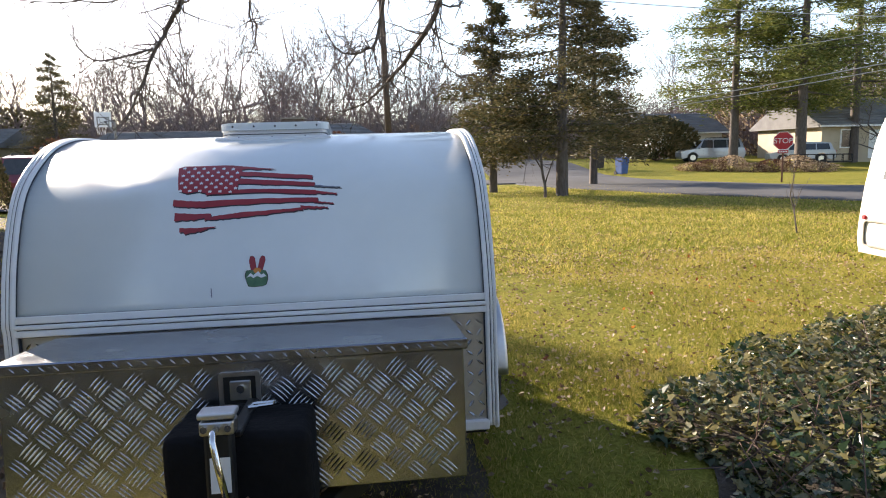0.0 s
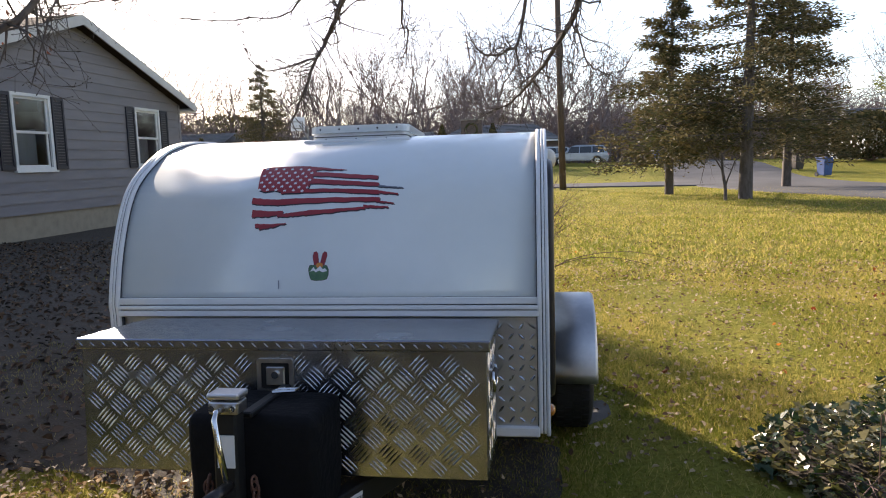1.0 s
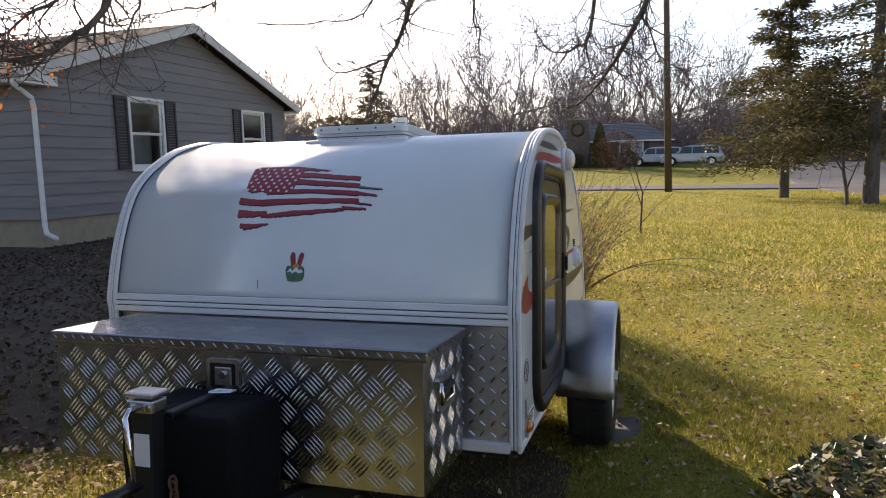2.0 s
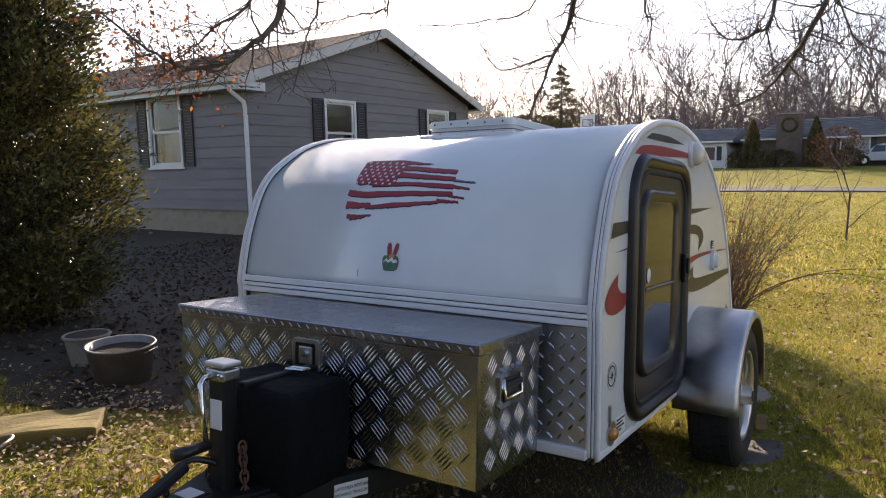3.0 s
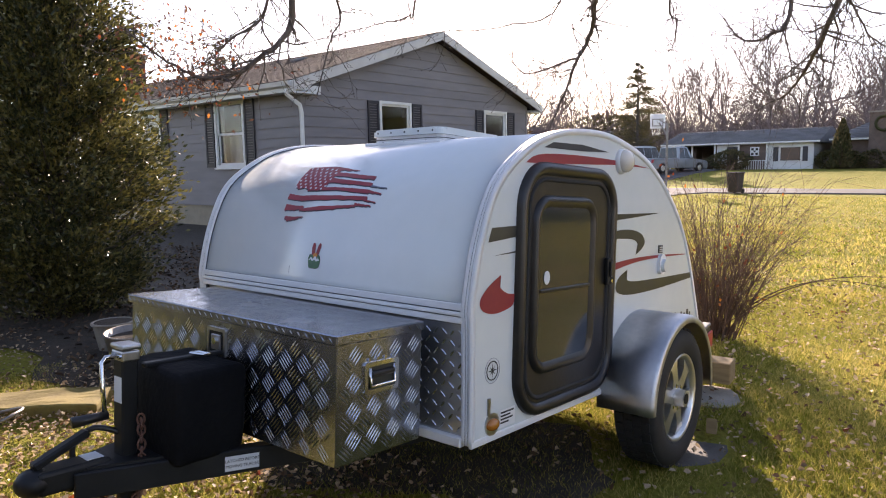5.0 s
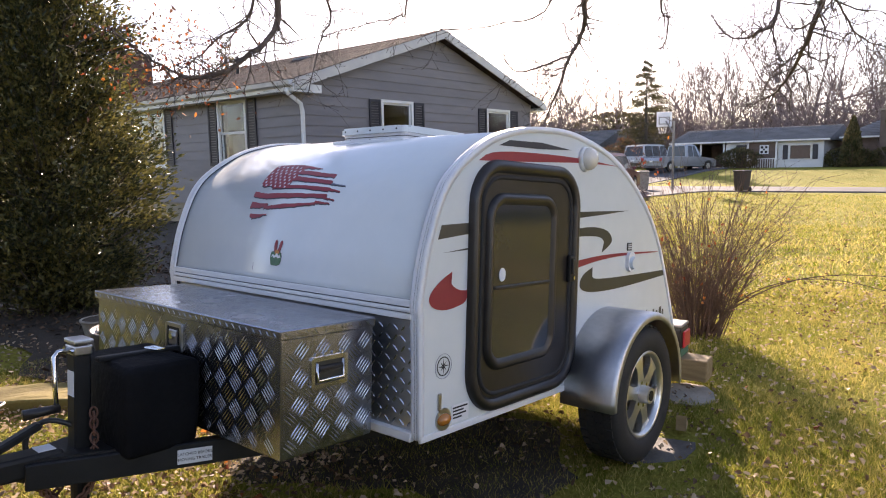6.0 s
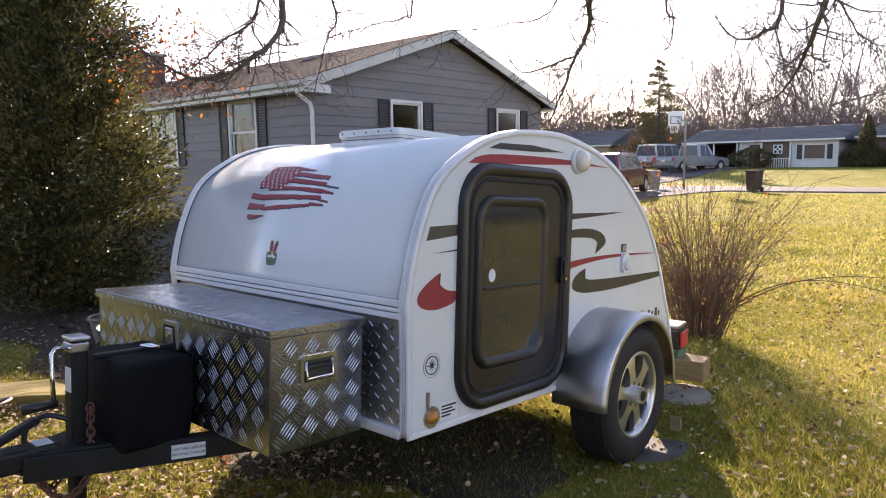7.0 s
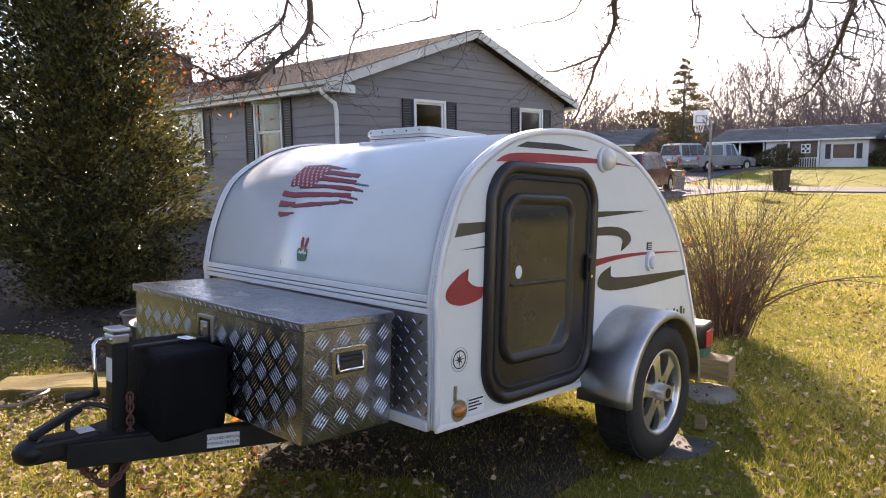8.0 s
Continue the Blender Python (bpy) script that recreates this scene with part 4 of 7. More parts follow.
part("key_barrel", cyl(bmesh.new(), (0.004, Y0 - 0.012, 0.3), (0.004, Y0 - 0.02, 0.3), 0.011, n=14), M["chrome"], lk)
hd = part("side_handle", ring(bmesh.new(), rounded(-0.322, -0.172, 0.2, 0.3, 0.01), rounded(-0.308, -0.186, 0.214, 0.286, 0.006), 0.0, 0.008, lambda u, v, w: (X + w, u, v)), M["chrome"], tb, "recessed folding handle")
part("handle_dish", box(bmesh.new(), X + 0.0005, X + 0.0035, -0.309, -0.185, 0.213, 0.287), M["olive"], hd)
part("handle_grip", tube(bmesh.new(), [(X + 0.006, -0.3, 0.282), (X + 0.011, -0.3, 0.225), (X + 0.011, -0.194, 0.225), (X + 0.006, -0.194, 0.282)], 0.0065, 8), M["chrome"], hd, smooth=True)
part("handle_bar", cyl(bmesh.new(), (X + 0.008, -0.295, 0.262), (X + 0.008, -0.2, 0.262), 0.011, n=10), M["blackp"], hd)
for k in range(4):
    part("rivet", cyl(bmesh.new(), (X + 0.001, -0.3 + k * 0.035, 0.307), (X + 0.005, -0.3 + k * 0.035, 0.307), 0.006, n=8), M["chrome"], hd)


# ---- the grey house ----
HX1, HY0, HY1, HXW = -9.5, 7.7, 16.44, -27.0   # gable wall x, front and rear wall y, far end
EAVE, PEAK, FOUND = 3.15, 4.6, 0.52
house = thing("house", "single-storey house with grey lap siding and brown shingles", "house")
WINS = [("front", -12.63, -11.57, 1.5, 2.94), ("front", -16.83, -15.3, 1.52, 2.94), ("gable", 10.08, 11.06, 1.46, 2.88), ("gable", 14.27, 15.27, 1.46, 2.87)]


def holed(bm, u0, u1, v0, v1, holes, w0, w1, place):
    """A wall with openings, from blocks round each hole."""
    us = sorted({u0, u1, *[h[0] for h in holes], *[h[1] for h in holes]})
    for a, c in zip(us, us[1:]):
        vs = [v0]
        for h in holes:
            if h[0] <= a and h[1] >= c:
                vs += [h[2], h[3]]
        vs.append(v1)
        for p, q in zip(vs[::2], vs[1::2]):
            if q - p > 1e-4:
                prism(bm, [(a, p), (c, p), (c, q), (a, q)], w0, w1, place)
    return bm


front = lambda u, v, w: (u, HY0 - w, v)
gable = lambda u, v, w: (HX1 + w, u, v)
part("front_wall", holed(bmesh.new(), HXW, HX1 - 0.2, FOUND, EAVE, [w[1:] for w in WINS if w[0] == "front"], -0.2, 0.0, front), M["siding"], house)
part("gable_wall", holed(bmesh.new(), HY0, HY1, FOUND, EAVE, [w[1:] for w in WINS if w[0] == "gable"], -0.2, 0.0, gable), M["siding"], house)
part("gable_top", prism(bmesh.new(), [(HY0, EAVE), (HY1, EAVE), ((HY0 + HY1) / 2, PEAK)], -0.2, 0.0, gable), M["siding"], house)
part("rear_wall", box(bmesh.new(), HXW, HX1 - 0.2, HY1 - 0.2, HY1, FOUND, EAVE), M["siding"], house)
part("end_wall", box(bmesh.new(), HXW - 0.2, HXW, HY0, HY1, 0, EAVE), M["siding"], house)
part("inner_floor", box(bmesh.new(), HXW, HX1 - 0.2, HY0 + 0.2, HY1 - 0.2, 0.5, 0.62), M["dark_room"], house)
part("inner_ceiling", box(bmesh.new(), HXW, HX1 - 0.2, HY0 + 0.2, HY1 - 0.2, EAVE - 0.05, EAVE), M["dark_room"], house)
part("foundation", box(bmesh.new(), HXW, HX1 - 0.03, HY0 + 0.03, HY1 - 0.03, -0.3, FOUND), M["block"], house)
# lap siding: each course a leaning board, cut round the windows
COURSE = 0.22
def laps(u_of_v, holes, place, v0, v1):
    v = v0
    while v < v1 - 0.02:
        t = min(v + COURSE, v1)
        ua, ub = u_of_v(v)
        uc, ud = u_of_v(t)
        spans = [(ua, ub, uc, ud)]
        for h in holes:
            if h[2] - 0.09 < (v + t) / 2 < h[3] + 0.09:
                nxt = []
                for p, q, r, s in spans:
                    if p < h[0] and q > h[1]:
                        nxt += [(p, h[0] - 0.07, r, h[0] - 0.07), (h[1] + 0.07, q, h[1] + 0.07, s)]
                    else:
                        nxt.append((p, q, r, s))
                spans = nxt
        for p, q, r, s in spans:
            b = bmesh.new()
            A = [b.verts.new(place(*c)) for c in ((p, v, 0.003), (q, v, 0.003), (s, t, 0.003), (r, t, 0.003))]
            B = [b.verts.new(place(*c)) for c in ((p, v, 0.03), (q, v, 0.03), (s, t, 0.008), (r, t, 0.008))]
            for f in ((A[0], A[1], B[1], B[0]), (B[0], B[1], B[2], B[3]), (A[1], A[2], B[2], B[1]), (A[3], A[0], B[0], B[3]), (A[2], A[3], B[3], B[2])):
                b.faces.new(f)
            part("siding_board", b, M["siding"], house)
        v = t


laps(lambda v: (HXW, HX1), [w[1:] for w in WINS if w[0] == "front"], front, FOUND, EAVE - 0.1)
MIDY = (HY0 + HY1) / 2
def gable_span(v):
    if v <= EAVE:
        return HY0, HY1
    k = (v - EAVE) / (PEAK - EAVE)
    return HY0 + (MIDY - HY0) * k, HY1 + (MIDY - HY1) * k
laps(gable_span, [w[1:] for w in WINS if w[0] == "gable"], gable, FOUND, PEAK - 0.08)
part("corner_board", box(bmesh.new(), HX1 - 0.06, HX1 + 0.034, HY0 - 0.034, HY0 + 0.06, FOUND, EAVE, 0.004), M["siding"], house)
part("corner_board", box(bmesh.new(), HX1 - 0.06, HX1 + 0.034, HY1 - 0.06, HY1 + 0.034, FOUND, EAVE, 0.004), M["siding"], house)
for side, a, c, z0, z1 in WINS:
    pl = front if side == "front" else gable
    w = part("window", ring(bmesh.new(), [(a - 0.07, z0 - 0.07), (c + 0.07, z0 - 0.07), (c + 0.07, z1 + 0.07), (a - 0.07, z1 + 0.07)], [(a, z0), (c, z0), (c, z1), (a, z1)], -0.02, 0.05, pl), M["fascia"], house, "white double-hung window")
    mid = (z0 + z1) / 2
    double = c - a > 1.3
    cols = [(a, (a + c) / 2 - 0.03), ((a + c) / 2 + 0.03, c)] if double else [(a, c)]
    if double:
        part("mullion", prism(bmesh.new(), [((a + c) / 2 - 0.03, z0), ((a + c) / 2 + 0.03, z0), ((a + c) / 2 + 0.03, z1), ((a + c) / 2 - 0.03, z1)], -0.02, 0.04, pl), M["fascia"], w)
    for p, q in cols:
        for s0, s1, dd in ((z0, mid + 0.02, -0.035), (mid - 0.02, z1, -0.01)):
            part("sash", ring(bmesh.new(), [(p, s0), (q, s0), (q, s1), (p, s1)], [(p + 0.05, s0 + 0.05), (q - 0.05, s0 + 0.05), (q - 0.05, s1 - 0.045), (p + 0.05, s1 - 0.045)], dd - 0.02, dd + 0.015, pl), M["fascia"], w)
            g = part("pane", prism(bmesh.new(), [(p + 0.05, s0 + 0.05), (q - 0.05, s0 + 0.05), (q - 0.05, s1 - 0.045), (p + 0.05, s1 - 0.045)], dd - 0.008, dd - 0.004, pl), M["pane"], w)
    for p, q in cols:
        part("curtain", prism(bmesh.new(), [(p + 0.02, z0), (q - 0.02, z0), (q - 0.02, mid + 0.1), (p + 0.02, mid - 0.05)], -0.32, -0.3, pl), M["blind"], w)
    part("sill", prism(bmesh.new(), [(a - 0.1, z0 - 0.1), (c + 0.1, z0 - 0.1), (c + 0.1, z0 - 0.065), (a - 0.1, z0 - 0.065)], 0.0, 0.085, pl), M["fascia"], w)
    for k in (-1, 1):
        s0 = a - 0.1 - 0.36 if k < 0 else c + 0.1
        sh = part("shutter", ring(bmesh.new(), [(s0, z0 - 0.05), (s0 + 0.36, z0 - 0.05), (s0 + 0.36, z1 + 0.05), (s0, z1 + 0.05)], [(s0 + 0.05, z0 + 0.02), (s0 + 0.31, z0 + 0.02), (s0 + 0.31, z1 - 0.02), (s0 + 0.05, z1 - 0.02)], 0.03, 0.062, pl), M["shutter"], house, "dark louvred shutter")
        v = z0 + 0.02
        while v < z1 - 0.05:
            b = bmesh.new()
            prism(b, [(s0 + 0.05, v), (s0 + 0.31, v), (s0 + 0.31, v + 0.045), (s0 + 0.05, v + 0.045)], 0.032, 0.05, pl)
            part("louvre", b, M["shutter"], sh)
            v += 0.06
# roof: two slabs, with courses of shingles as low steps
OV, RK = 0.42, 0.3
def roof_pt(x, s, side, lift):
    """s: 0 at the eave, 1 at the ridge."""
    y0 = HY0 - OV if side < 0 else HY1 + OV
    slope = (PEAK - EAVE) / (MIDY - HY0)
    z0 = EAVE - OV * slope + 0.06
    zr = PEAK + 0.06
    return Vector((x, y0 + (MIDY - y0) * s, z0 + (zr - z0) * s + lift))
for side in (-1, 1):
    b = bmesh.new()
    q = [roof_pt(x, s, side, l) for l in (0, 0.12) for x, s in ((HXW - RK, 0), (HX1 + RK, 0), (HX1 + RK, 1), (HXW - RK, 1))]
    vv = [b.verts.new(p) for p in q]
    for f in ((0, 1, 2, 3), (4, 5, 6, 7), (0, 1, 5, 4), (1, 2, 6, 5), (2, 3, 7, 6), (3, 0, 4, 7)):
        b.faces.new([vv[k] for k in f])
    part("roof_slab", b, M["shingle"], house)
    n = 26
    for k in range(n):
        s0, s1 = k / n, (k + 1) / n
        b = bmesh.new()
        q = [roof_pt(HXW - RK - 0.02, s0 - 0.006, side, 0.135), roof_pt(HX1 + RK + 0.02, s0 - 0.006, side, 0.135), roof_pt(HX1 + RK + 0.02, s1, side, 0.124), roof_pt(HXW - RK - 0.02, s1, side, 0.124),
             roof_pt(HXW - RK - 0.02, s0 - 0.006, side, 0.118), roof_pt(HX1 + RK + 0.02, s0 - 0.006, side, 0.118)]
        vv = [b.verts.new(p) for p in q]
        b.faces.new(vv[:4])
        b.faces.new((vv[4], vv[5], vv[1], vv[0]))
        part("shingle_course", b, M["shingle"], house)
    # rake board on the gable
    b = bmesh.new()
    q = [roof_pt(HX1 + RK + dx, s, side, l) for dx in (0.0, 0.035) for s, l in ((0, -0.1), (1, -0.1), (1, 0.115), (0, 0.115))]
    vv = [b.verts.new(p) for p in q]
    for f in ((0, 1, 2, 3), (4, 5, 6, 7), (0, 1, 5, 4), (1, 2, 6, 5), (2, 3, 7, 6), (3, 0, 4, 7)):
        b.faces.new([vv[k] for k in f])
    part("rake_board", b, M["gutter"], house)
    y = HY0 - OV if side < 0 else HY1 + OV
    ez = roof_pt(0, 0, side, 0).z
    part("soffit", box(bmesh.new(), HXW - RK, HX1 + RK, min(y, y - side * OV), max(y, y - side * OV), ez - 0.1, ez - 0.08), M["fascia"], house)
    part("fascia", box(bmesh.new(), HXW - RK, HX1 + RK, y - 0.02, y + 0.02, ez - 0.12, ez + 0.1), M["fascia"], house)
    b = bmesh.new()
    yo = y + side * 0.03
    prism(b, [(0, 0), (0.11, 0.03), (0.13, 0.12), (0.118, 0.12), (0.1, 0.04), (0.012, 0.012), (0.012, 0.12), (0, 0.12)], HXW - RK, HX1 + RK + 0.02, lambda u, v, w, yo=yo, side=side, ez=ez: (w, yo + side * u, ez - 0.04 + v))
    part("gutter", b, M["gutter"], house)
part("eave_return", box(bmesh.new(), HX1 + 0.034, HX1 + RK, HY0 - OV, HY0 + 0.3, EAVE - 0.22, EAVE - 0.05), M["fascia"], house)
part("downspout", tube(bmesh.new(), [(HX1 + 0.15, HY0 - OV - 0.08, EAVE - 0.14), (HX1 + 0.14, HY0 - OV - 0.06, EAVE - 0.24), (HX1 + 0.09, HY0 - 0.1, EAVE - 0.44), (HX1 + 0.085, HY0 - 0.06, EAVE - 0.6), (HX1 + 0.085, HY0 - 0.06, 0.42), (HX1 + 0.15, HY0 - 0.1, 0.28), (HX1 + 0.5, HY0 - 0.22, 0.2)], 0.045, 8), M["fascia"], house, smooth=True)
part("vent_pipe", cyl(bmesh.new(), (-15.1, 9.9, 3.8), (-15.1, 9.9, 4.55), 0.05, n=12), M["black"], house)
part("roof_box", box(bmesh.new(), -13.9, -13.2, 10.9, 11.4, 4.1, 4.46, 0.02), M["farroof"], house)
chim = part("chimney", box(bmesh.new(), -24.6, -22.9, 10.6, 11.4, 3.6, 5.55), M["brick"], house)
part("chimney_cap", box(bmesh.new(), -24.68, -22.82, 10.52, 11.48, 5.55, 5.66, 0.01), M["stone"], chim)


# ---- plants ----
def segs_mesh(name, segs, sides, material, parent=None, kind="", label=""):
    """Tapered limbs from (p0, p1, r0, r1), joined into one mesh."""
    P0 = np.array([s[0] for s in segs], float)
    P1 = np.array([s[1] for s in segs], float)
    R0 = np.array([s[2] for s in segs])
    R1 = np.array([s[3] for s in segs])
    D = P1 - P0
    D /= np.linalg.norm(D, axis=1, keepdims=True) + 1e-9
    ref = np.where(np.abs(D[:, 2:3]) < 0.9, np.array([[0, 0, 1.0]]), np.array([[1.0, 0, 0]]))
    A = np.cross(D, ref)
    A /= np.linalg.norm(A, axis=1, keepdims=True) + 1e-9
    B = np.cross(D, A)
    n = len(segs)
    V = np.zeros((n, 2 * sides, 3))
    for k in range(sides):
        w = math.cos(2 * math.pi * k / sides) * A + math.sin(2 * math.pi * k / sides) * B
        V[:, k] = P0 + w * R0[:, None]
        V[:, sides + k] = P1 + w * R1[:, None]
    base = np.arange(n)[:, None] * 2 * sides
    F = np.concatenate([base + np.array([[k, (k + 1) % sides, sides + (k + 1) % sides, sides + k]]) for k in range(sides)])
    ob = raw(name, V.reshape(-1, 3).tolist(), F.tolist(), material, parent, label)
    if sides > 4:
        ob.data.shade_smooth()
    if kind:
        ob["kind"] = kind
    return ob


def grow(rng, p, d, length, r, depth, out, spread=0.7, up=0.15, kids=(2, 4), shrink=0.68, steps=3, minr=0.004):
    """A limb that bends a little and forks."""
    d = d / np.linalg.norm(d)
    pts = [p]
    r1 = r * 0.62
    for k in range(steps):
        d = d + rng.normal(0, 0.13, 3) + np.array([0, 0, up * 0.3])
        d /= np.linalg.norm(d)
        q = pts[-1] + d * (length / steps)
        ra, rb = r + (r1 - r) * k / steps, r + (r1 - r) * (k + 1) / steps
        out.append((pts[-1], q, ra, rb))
        pts.append(q)
    if depth <= 0 or r1 < minr:
        return
    for k in range(rng.integers(kids[0], kids[1] + 1)):
        at = pts[-1] if k == 0 else pts[rng.integers(1, steps + 1)]
        a = rng.normal(0, spread, 3)
        nd = d + a + np.array([0, 0, up])
        grow(rng, at, nd, length * shrink * rng.uniform(0.75, 1.15), r1 * (0.95 if k == 0 else 0.7), depth - 1, out, spread, up, kids, shrink, steps, minr)


def cards(points, dirs, length, width, rng, bend=0.3, curl=2):
    """Small pointed leaves at points, facing anyhow round dirs: arrays of vertices and faces."""
    n = len(points)
    D = dirs / (np.linalg.norm(dirs, axis=1, keepdims=True) + 1e-9)
    R = rng.normal(0, 1, (n, 3))
    S = np.cross(D, R)
    S /= np.linalg.norm(S, axis=1, keepdims=True) + 1e-9
    N = np.cross(S, D)
    L = (length * rng.uniform(0.6, 1.3, n))[:, None]
    Wd = (width * rng.uniform(0.6, 1.3, n))[:, None]
    V = np.stack([points, points + D * L * 0.45 + S * Wd * 0.5 + N * L * bend * 0.12, points + D * L + N * L * bend * rng.normal(0, 0.6, (n, 1)), points + D * L * 0.45 - S * Wd * 0.5 + N * L * bend * 0.12], 1)
    F = np.arange(n)[:, None] * 4 + np.array([[0, 1, 2, 3]])
    return V.reshape(-1, 3), F


# arborvitae beside the house: sprays of scale leaves on rising limbs
def arborvitae(x, y, height, radius, seed, sprays):
    rng = np.random.default_rng(seed)
    t = thing("arborvitae", "tall dense dark green arborvitae with sunlit edges", "tree", pose(x, y, ground_z(x, y)))
    segs = [((0, 0, -0.1), (0.03, 0.02, height * 0.5), 0.09, 0.06), ((0.03, 0.02, height * 0.5), (0, 0, height * 0.95), 0.06, 0.01)]
    pts, dirs = [], []
    for k in range(220):
        h = height * (0.005 + 0.94 * k / 220)
        a = k * 2.4 + rng.uniform(-0.4, 0.4)
        rad = radius * (1.0 - 0.72 * (h / height) ** 1.7) * (0.72 + 0.35 * rng.random()) * min(1, 0.55 + h / 1.1)
        tip = np.array([rad * math.cos(a), rad * math.sin(a), h + 0.45 * rng.random() + 0.1])
        st = np.array([0, 0, max(h - 0.25, 0.02)])
        mid = st * 0.5 + tip * 0.5 + np.array([0, 0, -0.08])
        segs += [(st, mid, 0.016, 0.01), (mid, tip, 0.01, 0.003)]
        m = int(sprays / 220)
        f = rng.random(m) ** 0.55
        c = st[None] * (1 - f)[:, None] + tip[None] * f[:, None] + rng.normal(0, 0.095, (m, 3))
        pts.append(c)
        o = c - np.array([0, 0, h - 0.3])
        o[:, 2] = np.abs(o[:, 2]) * 0.4 + 0.25
        dirs.append(o + rng.normal(0, 0.3, (m, 3)))
    segs_mesh("trunk", segs, 6, M["bark"], t)
    V, F = cards(np.concatenate(pts), np.concatenate(dirs), 0.058, 0.026, rng, 0.6)
    raw("crown", V.tolist(), F.tolist(), M["cedar"], t)
    return t


arborvitae(-5.05, 1.0, 5.4, 1.08, 11, 120000)
arborvitae(-6.6, -0.4, 5.6, 1.3, 12, 40000)


def spruce(x, y, height, radius, seed, material, label, needles=9000, clear=0.14, droop=0.25, levels=34):
    rng = np.random.default_rng(seed)
    t = thing("spruce" if material == M["spruce"] else "pine", label, "tree", pose(x, y, ground_z(x, y), 0, 0, rng.uniform(0, 360)))
    tr = height * 0.017 + 0.05
    segs = [((0, 0, -0.2), (0, 0, height * 0.5), tr, tr * 0.6), ((0, 0, height * 0.5), (0, 0, height), tr * 0.6, 0.015)]
    pts, dirs = [], []
    nb = levels * 3
    for k in range(nb):
        f = k / nb
        h = height * (clear + (0.99 - clear) * f)
        rad = radius * (1 - f) ** 0.75 * rng.uniform(0.6, 1.15) + 0.12
        a = rng.uniform(0, 2 * math.pi)
        out = np.array([math.cos(a), math.sin(a), 0])
        st = np.array([0, 0, h])
        mid = st + out * rad * 0.55 + np.array([0, 0, -droop * rad * 0.25])
        tip = st + out * rad + np.array([0, 0, -droop * rad * 0.35])
        segs += [(st, mid, 0.012 * rad + 0.01, 0.008 * rad + 0.006), (mid, tip, 0.008 * rad + 0.006, 0.004)]
        m = max(int(needles / nb * (0.35 + 1.3 * rad / radius)), 8)
        u = rng.random(m) ** 0.7
        c = np.where(u[:, None] < 0.55, st + (mid - st) * (u[:, None] / 0.55), mid + (tip - mid) * ((u[:, None] - 0.55) / 0.45))
        side = np.cross(out, [0, 0, 1.0])
        spr = (1 - u * 0.5)[:, None] * rad * 0.3 * rng.normal(0, 0.6, (m, 1))
        c = c + side[None] * spr + rng.normal(0, 0.05 * rad + 0.03, (m, 3)) + np.array([0, 0, -0.1]) * np.abs(spr)
        pts.append(c)
        dirs.append(out[None] * 0.8 + side[None] * np.sign(spr) * 0.6 + rng.normal(0, 0.35, (m, 3)) + np.array([0, 0, -droop * 0.6]))
    segs_mesh("trunk", segs, 6, M["bark"], t)
    V, F = cards(np.concatenate(pts), np.concatenate(dirs), 0.32 if height > 12 else 0.19, 0.08 if height > 12 else 0.05, rng)
    raw("crown", V.tolist(), F.tolist(), material, t)
    return t


SP = "dark green spruce with a bare lower trunk"
spruce(5.29, 22.9, 7.1, 2.6, 21, M["spruce"], SP, 15000, 0.16, 0.1, 20)
spruce(7.02, 19.9, 9.6, 3.0, 22, M["spruce"], SP, 20000, 0.17, 0.05, 22)
spruce(10.4, 26.5, 7.9, 2.7, 23, M["spruce"], SP, 14000, 0.17, 0.1, 20)
PN = "tall green pine with layered boughs"
spruce(26.5, 43.5, 17, 6.2, 24, M["pine"], PN, 22000, 0.24, 0.1, 22)
spruce(29.5, 40.5, 19, 6.5, 25, M["pine"], PN, 24000, 0.24, 0.1, 22)
spruce(36.0, 44.0, 18, 6.0, 26, M["pine"], PN, 18000, 0.24, 0.1, 22)
spruce(-36.0, 23.0, 9.6, 2.6, 28, M["spruce"], "green conifer behind the grey house", 7000, 0.05)
spruce(-25.0, 60.0, 10.0, 3.6, 27, M["spruce"], "dark conical spruce beyond the houses", 24000, 0.03)


def bare_tree(x, y, height, seed, label, name="bare_tree", depth=5, lean=(0, 0), material=None, r=None, sides=5, spread=0.55):
    rng = np.random.default_rng(seed)
    t = thing(name, label, "tree", pose(x, y, ground_z(x, y)))
    out = []
    grow(rng, np.array([0, 0, -0.1]), np.array([lean[0], lean[1], 1.0]), height * 0.34, r or height * 0.018, depth, out, spread, 0.22, (2, 4), 0.7, 3, 0.003)
    segs_mesh("branchwork", out, sides, material or M["bark"], t)
    return t


bare_tree(6.3, 19.3, 4.4, 31, "small multi-stemmed bare tree with fine twigs", depth=6, r=0.06, spread=0.75)
bare_tree(0.95, 11.2, 2.6, 33, "slim bare sapling with a few dry leaves", "sapling", 4, r=0.022)
bare_tree(7.6, 8.3, 2.2, 35, "thin bare sapling on the lawn", "sapling", 3, r=0.016)
bare_tree(-27.0, 24.0, 10.5, 39, "tall bare tree behind the grey house", depth=6, r=0.16, spread=0.6)
bare_tree(33.0, 38.0, 6.0, 37, "bare ornamental tree before a house", depth=5, r=0.12, spread=0.8)

